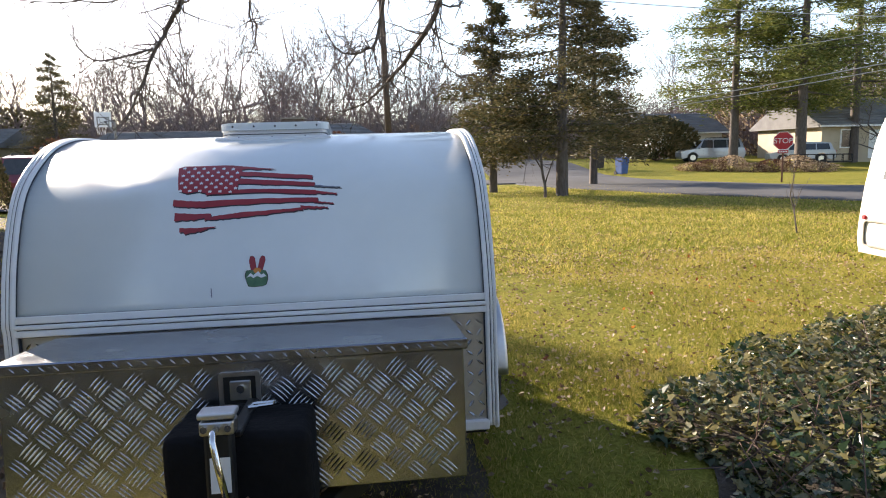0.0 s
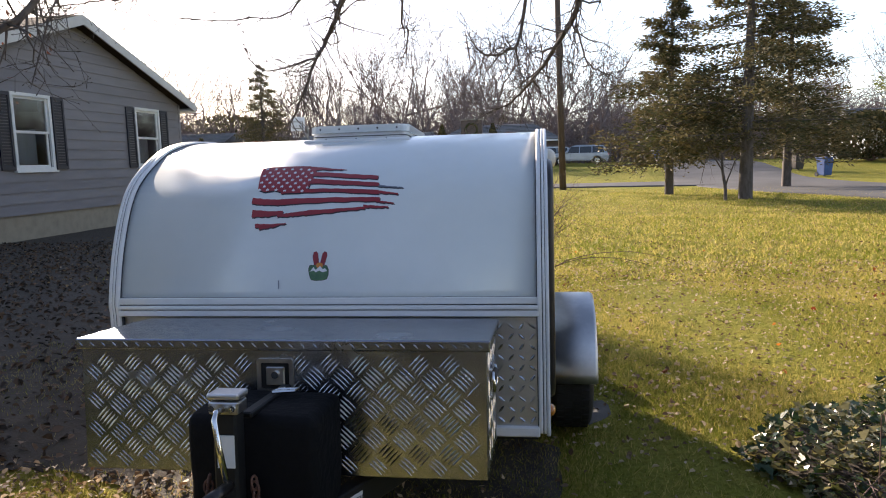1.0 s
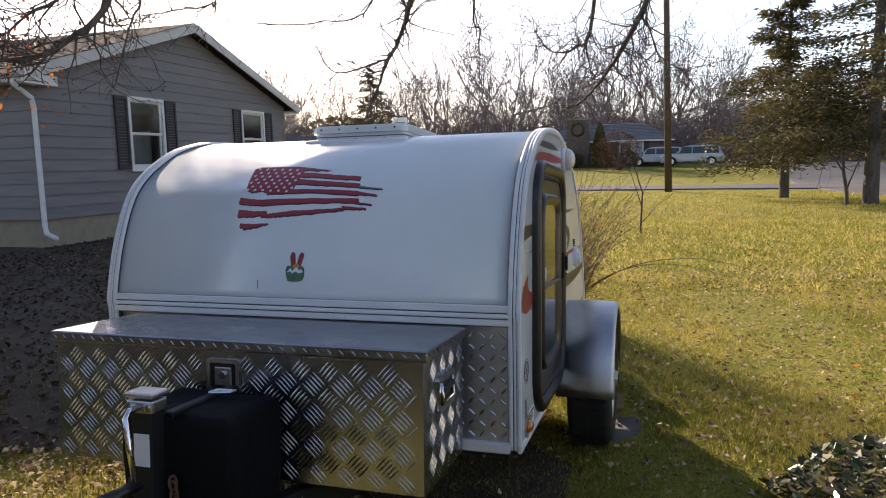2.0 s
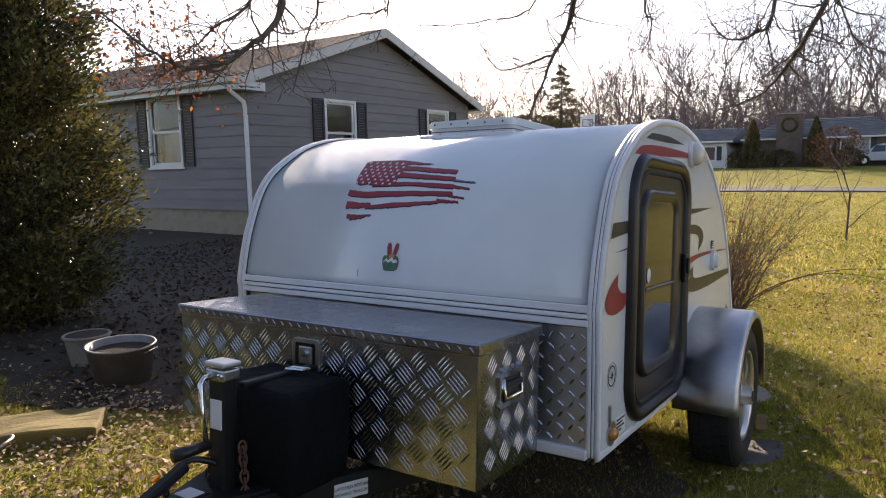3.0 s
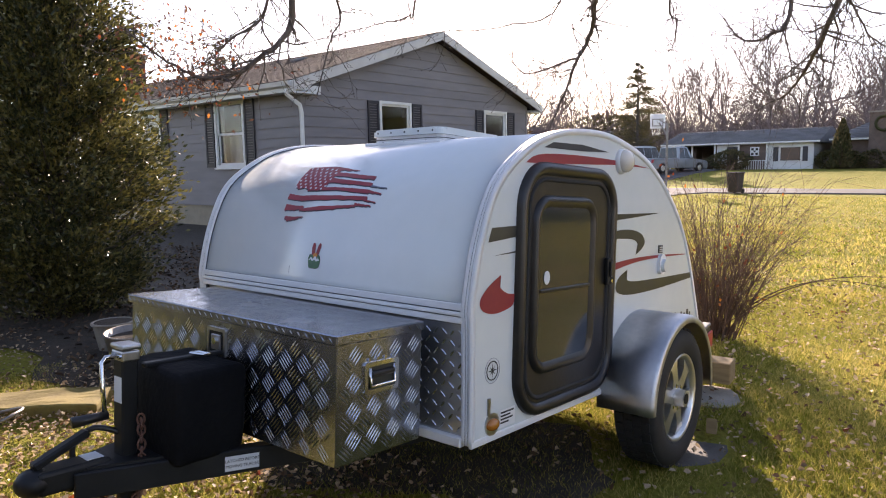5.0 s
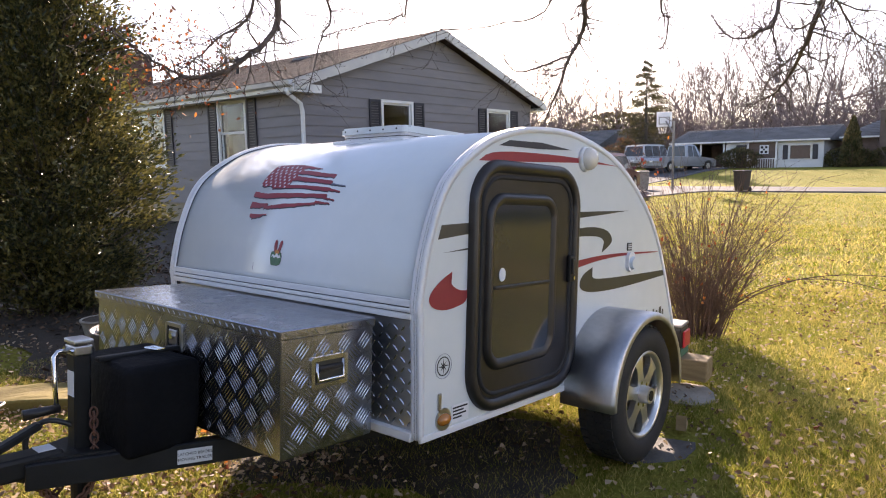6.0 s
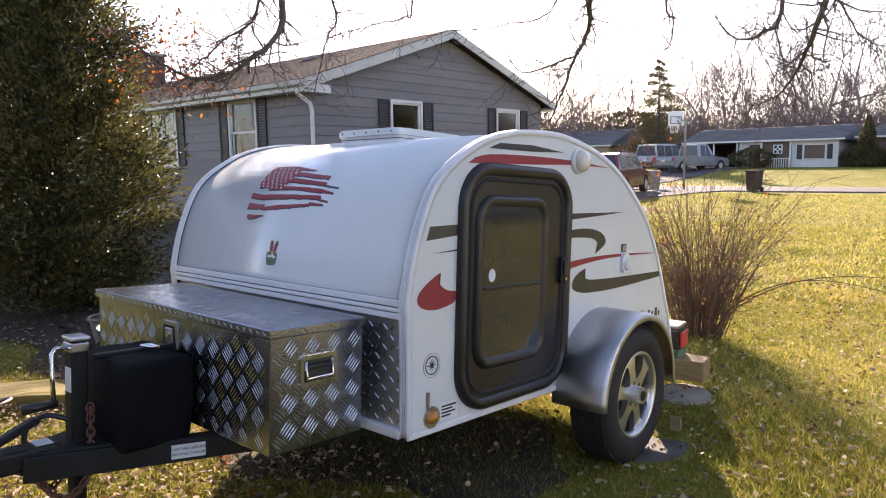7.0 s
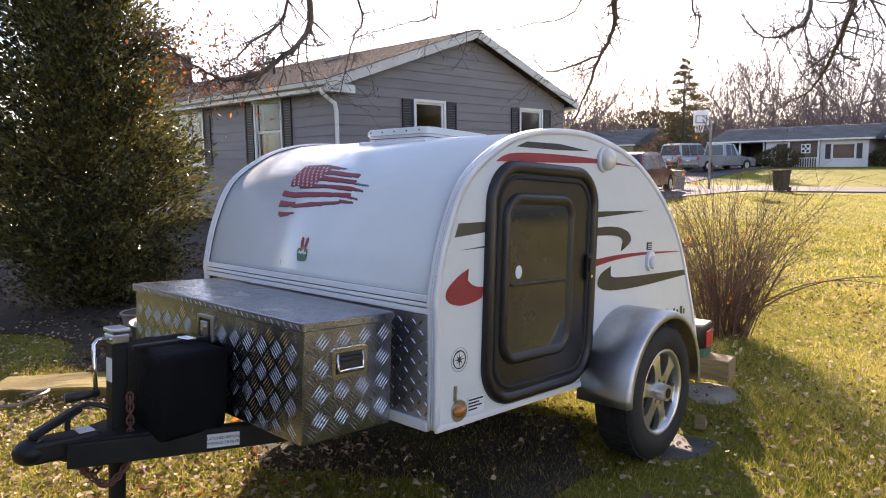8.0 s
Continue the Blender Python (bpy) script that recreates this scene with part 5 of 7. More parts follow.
def ribbons(name, segs, material):
    """Twigs too thin to show their roundness: one tapered flat face each, turned anyhow."""
    P0 = np.array([s[0] for s in segs], float)
    P1 = np.array([s[1] for s in segs], float)
    R0 = np.array([s[2] for s in segs])[:, None]
    R1 = np.array([s[3] for s in segs])[:, None]
    g = np.random.default_rng(5)
    S = np.cross(P1 - P0, g.normal(0, 1, P0.shape) * np.array([0.4, 1, 0.4]))
    S /= np.linalg.norm(S, axis=1, keepdims=True) + 1e-9
    V = np.stack([P0 - S * R0, P0 + S * R0, P1 + S * R1, P1 - S * R1], 1).reshape(-1, 3)
    F = np.arange(len(V)).reshape(-1, 4)
    return raw(name, V.tolist(), F.tolist(), material)


# far woods: many bare trees in one mesh, behind the houses all round
rng = np.random.default_rng(50)
protos = []
for k in range(7):
    out = []
    grow(rng, np.array([0, 0, -0.2]), np.array([0, 0, 1.0]), 5.4, 0.2, 5, out, 0.52, 0.2, (3, 4), 0.71, 2, 0.006)
    protos.append(out)
woods = []
for k in range(430):
    az = rng.uniform(-72, 66) if k < 370 else rng.uniform(70, 285)
    d = rng.uniform(72, 140)
    if az > 8 and az < 45:
        d = rng.uniform(95, 150)
    px, py = d * math.sin(radians(az)), d * math.cos(radians(az))
    s = rng.uniform(0.7, 1.3) * (0.94 if az < -12 else 1.0)
    a = rng.uniform(0, 6.28)
    c, si = math.cos(a) * s, math.sin(a) * s
    rot = np.array([[c, -si, 0], [si, c, 0], [0, 0, s]])
    o = np.array([px, py, 0.3])
    woods += [(rot @ np.asarray(p) + o, rot @ np.asarray(q) + o, max(r0 * s * 1.1, 0.018), max(r1 * s, 0.012)) for p, q, r0, r1 in protos[k % 7]]
thick = [s for s in woods if s[2] > 0.06]
thin = [s for s in woods if s[2] <= 0.06]
tagged(ribbons("fine_twigs", thin, M["wood_far"]), "fine bare twigs of the far winter woods", "woods", kind="stuff")
tagged(segs_mesh("woods", thick, 3, M["wood_far"]), "bare grey-brown winter woods along the skyline", "woods", kind="stuff")
# brush at the foot of the woods
br = []
for k in range(24000):
    az, d = rng.uniform(-78, 70) if k < 21500 else rng.uniform(75, 280), rng.uniform(72, 140)
    px, py = d * math.sin(radians(az)), d * math.cos(radians(az))
    h = rng.uniform(2.0, 7.0)
    p = np.array([px, py, 0.2])
    q = p + np.array([rng.normal(0, 0.25) * h, rng.normal(0, 0.25) * h, h])
    br.append((p, q, 0.05, 0.02))
    for j in range(6):
        m = p + (q - p) * rng.uniform(0.3, 0.9)
        br.append((m, m + np.array([rng.normal(0, 0.35) * h, rng.normal(0, 0.3) * h, rng.uniform(0.1, 0.5) * h]), 0.028, 0.014))
tagged(ribbons("brush", br, M["wood_far"]), "tangled bare brush under the far trees", "brush", kind="stuff")


# ---- vehicles ----
def vehicle(name, label, m, style, paint, L=4.7, W=1.85, H=1.68):
    """A parked car: lower body, cabin, glass, lights and wheels; front towards +x."""
    t = thing(name, label, "car" if style != "pickup" else "pickup truck", m)
    h = L / 2
    beltz = 0.98 if style != "wagon" else 0.92
    low = [(-h, 0.42), (-h - 0.02, 0.75), (-h + 0.05, beltz), (h * 0.45, beltz + 0.02), (h - 0.25, beltz - 0.12), (h, 0.7), (h, 0.38)]
    arcs = []
    for cx in (h - 0.85, -h + 0.9):
        arcs.append([(cx + 0.4 * math.cos(a), 0.34 + 0.4 * math.sin(a)) for a in [k * math.pi / 8 for k in range(9)]])
    low += [(h - 0.1, 0.24)] + [(u, max(v, 0.24)) for u, v in arcs[0]] + [(u, max(v, 0.24)) for u, v in arcs[1]] + [(-h + 0.1, 0.24)]
    b = bmesh.new()
    prism(b, low, -W / 2, W / 2, lambda u, v, w: (u, w * (1.0 - 0.05 * max(v - 0.6, 0)), v))
    bmesh.ops.bevel(b, geom=[e for e in b.edges if abs(e.verts[0].co.y - e.verts[1].co.y) < 0.05 and e.calc_face_angle(0) > 1.2], offset=0.05, segments=2, affect="EDGES")
    body = part("body", b, paint, t, smooth=False)
    if style == "pickup":
        cab = [(-0.35, beltz - 0.02), (-0.25, H - 0.06), (0.35, H), (0.75, H - 0.08), (1.25, beltz)]
    else:
        cab = [(-h + 0.1, beltz - 0.02), (-h + 0.3, H - 0.08), (-h + 0.9, H), (0.2, H), (0.62, H - 0.1), (1.25, beltz)]
    taper = lambda u, v, w: (u, w * (1 - 0.2 * (v - beltz) / (H - beltz)), v)
    b = prism(bmesh.new(), cab, -W / 2 + 0.03, W / 2 - 0.03, taper)
    bmesh.ops.bevel(b, geom=[e for e in b.edges if e.calc_face_angle(0) > 0.6], offset=0.03, segments=2, affect="EDGES")
    part("cabin", b, paint, t)
    x0, x1 = cab[0][0] + 0.22, cab[-1][0] - 0.28
    for sy in (-1, 1):
        n = 3 if style != "pickup" else 2
        for k in range(n):
            a, c = x0 + (x1 - x0) * k / n + 0.03, x0 + (x1 - x0) * (k + 1) / n - 0.03
            top = H - 0.13
            q = [(a, beltz + 0.04), (c, beltz + 0.04), (c - (0.28 if k == n - 1 else 0.0), top), (a + (0.08 if k == 0 else 0), top)]
            part("side_window", prism(bmesh.new(), q, sy * (W / 2 - 0.05), sy * (W / 2 - 0.022), taper), M["carglass"], t)
        part("mirror", box(bmesh.new(), x1 - 0.05, x1 + 0.1, sy * (W / 2 + 0.02), sy * (W / 2 + 0.17), beltz, beltz + 0.14, 0.03), paint, t)
        part("tail_lamp", box(bmesh.new(), -h - 0.035, -h + 0.1, sy * (W / 2 - 0.22), sy * (W / 2 - 0.02), 0.72, beltz - 0.02, 0.02), M["redp"], t)
        part("headlamp", box(bmesh.new(), h - 0.16, h + 0.01, sy * (W / 2 - 0.5), sy * (W / 2 - 0.06), 0.66, 0.8, 0.03), M["lens"], t)
        for cx in (h - 0.85, -h + 0.9):
            wh = part("wheel", cyl(bmesh.new(), (cx, sy * (W / 2 - 0.22), 0.33), (cx, sy * (W / 2 + 0.005), 0.33), 0.335, n=22), M["rubber"], t)
            part("rim", cyl(bmesh.new(), (cx, sy * (W / 2 + 0.003), 0.33), (cx, sy * (W / 2 + 0.02), 0.33), 0.21, 0.19, 18), M["alloy"], wh)
    def slope_pane(pa, pb, out):
        q = []
        for f, yy in ((0.1, W / 2 - 0.13), (0.92, W / 2 - 0.28)):
            u, v = pa[0] + (pb[0] - pa[0]) * f, pa[1] + (pb[1] - pa[1]) * f
            q.append((u, v, yy))
        bb = bmesh.new()
        A = [bb.verts.new((u + out * o, s * yy, v + 0.006)) for o in (0.0, 0.012) for (u, v, yy), s in ((q[0], -1), (q[0], 1), (q[1], 1), (q[1], -1))]
        for f in ((0, 1, 2, 3), (4, 5, 6, 7), (0, 1, 5, 4), (1, 2, 6, 5), (2, 3, 7, 6), (3, 0, 4, 7)):
            bb.faces.new([A[k] for k in f])
        return bb
    part("windscreen", slope_pane(cab[-1], cab[-2], 1), M["carglass"], t)
    part("rear_window", slope_pane(cab[0], cab[1], -1), M["carglass"], t)
    part("bumper", box(bmesh.new(), -h - 0.08, -h + 0.06, -W / 2 + 0.05, W / 2 - 0.05, 0.36, 0.56, 0.04, seg=2), M["silver"] if style == "pickup" else M["blackp"], t)
    part("plate", box(bmesh.new(), -h - 0.05, -h - 0.03, -0.16, 0.16, 0.66, 0.78), M["paper"], t)
    if style == "pickup":
        part("bed_opening", box(bmesh.new(), -h + 0.12, -0.42, -W / 2 + 0.12, W / 2 - 0.12, beltz - 0.02, beltz + 0.012), M["blackp"], t)
        for sy in (-1, 1):
            part("bed_rail", box(bmesh.new(), -h + 0.02, -0.36, sy * (W / 2 - 0.12), sy * (W / 2 - 0.01), beltz - 0.04, beltz + 0.05, 0.015), paint, t)
    if style == "suv":
        for sy in (-1, 1):
            part("roof_rail", tube(bmesh.new(), [(-1.4, sy * 0.62, H + 0.0), (-1.3, sy * 0.62, H + 0.06), (0.1, sy * 0.62, H + 0.06), (0.2, sy * 0.62, H)], 0.018, 6), M["black"], t)
    return t


def at(x, y, rz=0.0):
    return pose(x, y, ground_z(x, y) + 0.05, 0, 0, rz)


vehicle("suv", "dark maroon sport utility car parked on asphalt", at(-11.3, 24.9, 100), "suv", M["maroon"])
vehicle("pickup_truck", "silver crew-cab pickup truck on the drive", at(-17.3, 48.5, 68), "pickup", M["silver"], 5.5, 2.0, 1.92)
vehicle("van", "pale silver van behind the pickup truck", at(-20.4, 50.6, 80), "suv", M["carwhite"], 4.9, 1.95, 1.95)
vehicle("station_wagon", "silver station wagon before the white house", at(4.0, 56.0, 175), "wagon", M["silver"], 4.7, 1.85, 1.6)
vehicle("hatchback", "pale blue hatchback parked behind the wagon", at(1.2, 57.5, 185), "wagon", M["carwhite"], 4.4, 1.8, 1.55)
vehicle("suv", "silver sport utility car across the road", at(26.6, 47.0, 168), "suv", M["silver"], 4.6, 1.85, 1.72)
vehicle("hatchback", "small pale car before the tan house", at(31.5, 43.5, 160), "wagon", M["carwhite"], 4.2, 1.75, 1.5)


# ---- houses across the street ----
def far_house(name, label, x0, x1, y0, y1, base, eave, peak, wall, roof, wins=(), doors=(), shutters=True, carport=None, hip=0.0, ov=0.5):
    t = thing(name, label, "house")
    a = carport[1] if carport else x0
    part("wall", box(bmesh.new(), a, x1, y0, y1, base - 0.5, eave), wall, t)
    mid = (y0 + y1) / 2
    b = bmesh.new()
    V = [b.verts.new(p) for p in ((x0 - ov, y0 - ov, eave), (x1 + ov, y0 - ov, eave), (x1 + ov, y1 + ov, eave), (x0 - ov, y1 + ov, eave), (x0 - ov + hip, mid, peak), (x1 + ov - hip, mid, peak),
                                 (x0 - ov, y0 - ov, eave - 0.16), (x1 + ov, y0 - ov, eave - 0.16), (x1 + ov, y1 + ov, eave - 0.16), (x0 - ov, y1 + ov, eave - 0.16))]
    for f in ((0, 1, 5, 4), (2, 3, 4, 5), (0, 4, 3), (1, 2, 5), (0, 1, 7, 6), (1, 2, 8, 7), (2, 3, 9, 8), (3, 0, 6, 9), (6, 7, 8, 9)):
        b.faces.new([V[k] for k in f])
    part("roof", b, roof, t)
    part("gutter", box(bmesh.new(), x0 - ov, x1 + ov, y0 - ov - 0.1, y0 - ov, eave - 0.16, eave - 0.03, 0.01), M["fascia"], t)
    n = 11
    for k in range(n):
        s0 = k / n
        p, q = eave + (peak - eave) * s0 + 0.012, y0 - ov + (mid - y0 + ov) * s0
        p2, q2 = eave + (peak - eave) * (s0 + 0.02) + 0.03, y0 - ov + (mid - y0 + ov) * (s0 + 0.02)
        b = bmesh.new()
        box(b, x0 - ov + hip * s0, x1 + ov - hip * s0, q, q2 + 0.02, p - 0.03, p2)
        part("shingle_course", b, roof, t)
    for u0, u1, v0, v1 in wins:
        w = part("window", box(bmesh.new(), u0 - 0.08, u1 + 0.08, y0 - 0.05, y0 + 0.02, v0 - 0.08, v1 + 0.08), M["fascia"], t)
        nn = max(int((u1 - u0) / 0.8), 1)
        for k in range(nn):
            part("pane", box(bmesh.new(), u0 + (u1 - u0) * k / nn + 0.03, u0 + (u1 - u0) * (k + 1) / nn - 0.03, y0 - 0.06, y0 - 0.052, v0, v1), M["carglass"] if k % 2 == 0 else M["blind"], w)
        if shutters:
            for s in (u0 - 0.5, u1 + 0.12):
                part("shutter", box(bmesh.new(), s, s + 0.36, y0 - 0.05, y0, v0 - 0.05, v1 + 0.05), M["shutter"], t)
    for u0, u1, v1, mt in doors:
        d = part("door", box(bmesh.new(), u0, u1, y0 - 0.04, y0 + 0.02, base, v1), M[mt], t)
        part("knob", cyl(bmesh.new(), (u1 - 0.1, y0 - 0.09, base + 1.0), (u1 - 0.1, y0 - 0.04, base + 1.0), 0.035, n=8), M["chrome"], d)
    if carport:
        c0, c1 = carport
        part("carport_back", box(bmesh.new(), c0, c1, y1 - 0.2, y1, base - 0.3, eave), M["farbrick"], t)
        part("carport_side", box(bmesh.new(), c0, c0 + 0.15, y0 + 2.0, y1 - 0.2, base - 0.3, eave), M["farbrick"], t)
        part("carport_floor", box(bmesh.new(), c0, c1, y0, y1 - 0.2, base - 0.3, base + 0.03), M["asphalt"], t)
        for k in range(3):
            part("carport_post", box(bmesh.new(), c0 + 0.1 + k * (c1 - c0 - 0.3) / 2, c0 + 0.22 + k * (c1 - c0 - 0.3) / 2, y0 - 0.1, y0 + 0.02, base, eave - 0.16), M["fascia"], t)
    return t


ranch = far_house("ranch_house", "low white ranch house with a grey roof and open carport", -20.4, -9.3, 56, 64, 0.6, 2.85, 3.95, M["farwhite"], M["farroof"], [(-11.62, -10.17, 1.35, 2.35)], [(-15.6, -14.7, 2.5, "shutter")], carport=(-20.4, -16.4))
# flat brown panel puts the shade of the recessed porch on the wall
part("porch_recess", box(bmesh.new(), -14.6, -12.5, 55.9, 56.02, 0.65, 2.65), M["farbrick"], ranch)
part("porch_sign", box(bmesh.new(), -13.78, -13.12, 55.82, 55.88, 1.75, 2.45), M["paper"], ranch, "square black and white barn quilt board")
for k, (u, v, s) in enumerate(((-13.7, 1.82, 0.18), (-13.38, 1.82, 0.18), (-13.7, 2.18, 0.18), (-13.38, 2.18, 0.18), (-13.52, 2.03, 0.14))):
    part("sign_patch", box(bmesh.new(), u, u + s, 55.8, 55.815, v, v + s), M["ink"], ranch)
for k in range(12):
    part("porch_baluster", box(bmesh.new(), -14.5 + k * 0.17, -14.44 + k * 0.17, 55.6, 55.66, 0.62, 1.35), M["fascia"], ranch)
part("porch_rail", box(bmesh.new(), -14.55, -12.5, 55.58, 55.68, 1.35, 1.43), M["fascia"], ranch)
for u in (-14.6, -12.5):
    part("porch_post", box(bmesh.new(), u - 0.06, u + 0.06, 55.57, 55.69, 0.6, 2.7), M["fascia"], ranch)
# brown brick colour on all the walls stands for their shade
wing = far_house("white_house", "low house, partly brick, walls browned for shade, with pale hipped roof and broad chimney", -8.0, 2.2, 57.5, 66, 0.7, 2.95, 4.5, M["farbrick"], M["farroof"], [(-1.6, 0.2, 1.6, 2.7)], hip=2.5)
ch = part("chimney", box(bmesh.new(), -5.9, -4.1, 56.6, 57.5, 0.3, 4.7, 0.02), M["farbrick"], wing, "broad brown brick chimney")
part("chimney_cap", box(bmesh.new(), -6.0, -4.0, 56.5, 57.6, 4.7, 4.8), M["stone"], ch)
wr = bmesh.new()
tube(wr, [(-5.0 + 0.5 * math.cos(a), 56.55, 3.9 + 0.5 * math.sin(a)) for a in [k * math.pi / 8 for k in range(17)]], 0.11, 6)
part("wreath", wr, M["spruce"], wing, "round dark green wreath")
part("brick_front", box(bmesh.new(), -7.9, -2.2, 57.4, 57.52, 0.2, 2.2), M["farbrick"], wing)
far_house("tan_house", "tan timber-gabled house behind the pines", 33.5, 43, 44, 52, 0.55, 3.0, 5.2, M["fartan"], M["farroof"], [(35, 36.2, 1.4, 2.6), (39, 40.4, 1.4, 2.6)], [(37.2, 38.1, 2.6, "fascia")], shutters=False)
far_house("pale_house", "pale house with grey roof partly hidden by a pine", 26, 32.5, 56, 63, 0.6, 3.0, 4.8, M["farwhite"], M["farroof"], [(28, 29.2, 1.5, 2.6)], shutters=False)
far_house("brown_house", "low brown house beyond the side street", -42, -30, 60, 68, 0.6, 3.0, 4.6, M["fartan"], M["farroof"], [(-38, -36, 1.5, 2.6)], shutters=False)
far_house("distant_house", "distant pale house down the road", 4.5, 13, 92, 100, 0.7, 3.2, 5.0, M["fartan"], M["farroof"], [(6, 7.5, 1.5, 2.6)], shutters=False)


# ---- shrubs ----
def shrub(name, label, x, y, r, h, seed, material, n=2500, leaf=0.12, shape=1.0, group=""):
    rng = np.random.default_rng(seed)
    t = thing(name, label, "shrub", pose(x, y, ground_z(x, y) - 0.02), group)
    segs = []
    u = rng.random(n)
    ang = rng.uniform(0, 2 * math.pi, n)
    prof = np.sqrt(np.clip(1 - (2 * u - 0.9) ** 2 * 0.85, 0.05, 1)) if shape == 1.0 else (1 - u) ** 0.8 + 0.06
    rad = r * prof * (0.55 + 0.5 * rng.random(n) ** 0.5)
    lump = np.array([1 + 0.16 * math.sin(3 * a + seed) + 0.12 * math.sin(5 * a + 9 * q) for a, q in zip(ang, u)])
    P = np.stack([rad * lump * np.cos(ang), rad * lump * np.sin(ang), h * (0.03 + 0.96 * u)], 1)
    D = P * np.array([1, 1, 0.3]) + np.array([0, 0, 0.25 * h]) + rng.normal(0, 0.35 * r, (n, 3))
    for k in range(14):
        q = P[rng.integers(0, n)]
        segs.append((np.array([0, 0, 0.0]), q * 0.9, 0.03 * r + 0.006, 0.006))
    segs_mesh("stems", segs, 5, M["twig"], t)
    V, F = cards(P, D, leaf, leaf * 0.5, rng)
    raw("foliage", V.tolist(), F.tolist(), material, t)
    return t


shrub("evergreen_shrub", "large dark rounded evergreen shrub across the road", 24.2, 51.0, 2.5, 3.3, 61, M["spruce"], 5000, 0.34)
for k, (x, y) in enumerate(((-7.3, 55.0), (-3.1, 55.2))):
    shrub("conical_shrub", "narrow dark conical evergreen beside a chimney", x, y, 0.75, 3.5, 62 + k, M["spruce"], 2600, 0.22, 0.5, "cones beside the chimney")
shrub("conical_shrub", "narrow dark conical evergreen behind the grey house", -10.9, 20.4, 0.6, 2.3, 66, M["spruce"], 2600, 0.12, 0.5)
shrub("red_bush", "russet-leaved bush before a white house", -1.3, 50.0, 1.5, 2.7, 67, M["brownleaf"], 1100, 0.16)
shrub("round_bush", "dark rounded bush before the ranch house", -14.9, 54.6, 1.4, 1.5, 68, M["spruce"], 2000, 0.2)
for k, x in enumerate((-8.3, -7.0, -5.4, -2.4, -1.0)):
    shrub("foundation_bush", "dark clipped bush at the foot of a wall", x, 56.0, 0.9, 1.3, 70 + k, M["spruce"], 1200, 0.18, 1.0, "bushes along the white house")
for k in range(7):
    shrub("bed_bush", "straw-brown dormant flower bed plants", 21.6 + k * 0.85, 39.8 - k * 0.85, 0.95, 0.55 + 0.22 * (k % 3), 80 + k, M["brownleaf"] if k % 3 == 1 else M["litter"], 2000, 0.09, 1.0, "flower bed by the road")
shrub("dry_bush", "rust-coloured bush beside the parked cars", -13.3, 31.0, 1.1, 2.6, 91, M["brownleaf"], 500, 0.12)
for k, (x, y, r, h) in enumerate(((9, 36, 3, 0), (-40, 58, 4, 5), (-33, 70, 5, 6), (40, 60, 6, 7), (48, 55, 6, 8), (10, 82, 4, 5), (-4, 92, 6, 6))):
    if h:
        shrub("thicket", "far brown and green thicket", x, y, r, h, 95 + k, M["litter"] if k % 2 else M["spruce"], 2500, 0.45)
# unseen evergreen hedge added behind the path, to close the garden and darken reflections
for k in range(9):
    shrub("added_hedge_bush", "unseen tall dense evergreen hedge added to darken reflections", -12 + k * 3.1, -8.6 - 0.8 * math.sin(k), 1.9, 3.6 + 0.4 * (k % 3), 110 + k, M["spruce"], 3200, 0.26, 1.0, "hedge behind the garden")

# ---- stop sign ----
ss = thing("stop_sign", "red octagonal stop sign on a brown steel post", "road sign", pose(18.1, 24.9, 0, 0, 0, -38))
part("post", box(bmesh.new(), -0.035, 0.035, -0.02, 0.02, -0.1, 1.55, 0.004), M["rust"], ss)
oc = [(0.38 * math.cos(radians(22.5 + 45 * k)) / 0.924, 1.72 + 0.38 * math.sin(radians(22.5 + 45 * k)) / 0.924) for k in range(8)]
ci = [(u * 0.93, 1.72 + (v - 1.72) * 0.93) for u, v in oc]
pl = part("plate", prism(bmesh.new(), oc, -0.03, -0.026, lambda u, v, w: (u, w, v)), M["paper"], ss)
part("red_face", prism(bmesh.new(), ci, -0.034, -0.03, lambda u, v, w: (u, w, v)), M["stopred"], pl)
writing("lettering", "STOP", 0.3, pose(0, -0.036, 1.71, 90, 0, 0), M["paper"], pl, 0.001)
part("street_plate", box(bmesh.new(), -0.2, 0.2, -0.034, -0.028, 1.2, 1.33), M["stopred"], ss)
for k in range(4):
    part("plate_bar", box(bmesh.new(), -0.16 + k * 0.085, -0.1 + k * 0.085, -0.037, -0.034, 1.235, 1.295), M["paper"], ss)


# ---- bins ----
def bin_(name, label, x, y, mt, rz=0, s=1.0):
    t = thing(name, label, "wheeled bin", pose(x, y, ground_z(x, y) + 0.03, 0, 0, rz) @ Matrix.Scale(s, 4))
    b = bmesh.new()
    V = [[b.verts.new((sx * w, sy * d, z)) for sx, sy in ((-1, -1), (1, -1), (1, 1), (-1, 1))] for w, d, z in ((0.24, 0.27, 0.06), (0.29, 0.34, 0.98))]
    for k in range(4):
        b.faces.new((V[0][k], V[0][(k + 1) % 4], V[1][(k + 1) % 4], V[1][k]))
    b.faces.new(V[0])
    b.faces.new(V[1])
    bmesh.ops.bevel(b, geom=b.edges[:], offset=0.03, segments=2, affect="EDGES")
    part("body", b, mt, t)
    part("lid", box(bmesh.new(), -0.31, 0.31, -0.38, 0.37, 0.98, 1.06, 0.03, seg=2), mt, t)
    part("handle", cyl(bmesh.new(), (-0.27, 0.4, 1.0), (0.27, 0.4, 1.0), 0.02, n=8), mt, t)
    for sx in (-1, 1):
        part("wheel", cyl(bmesh.new(), (sx * 0.2, 0.3, 0.12), (sx * 0.27, 0.3, 0.12), 0.12, n=14), M["rubber"], t)
    return t


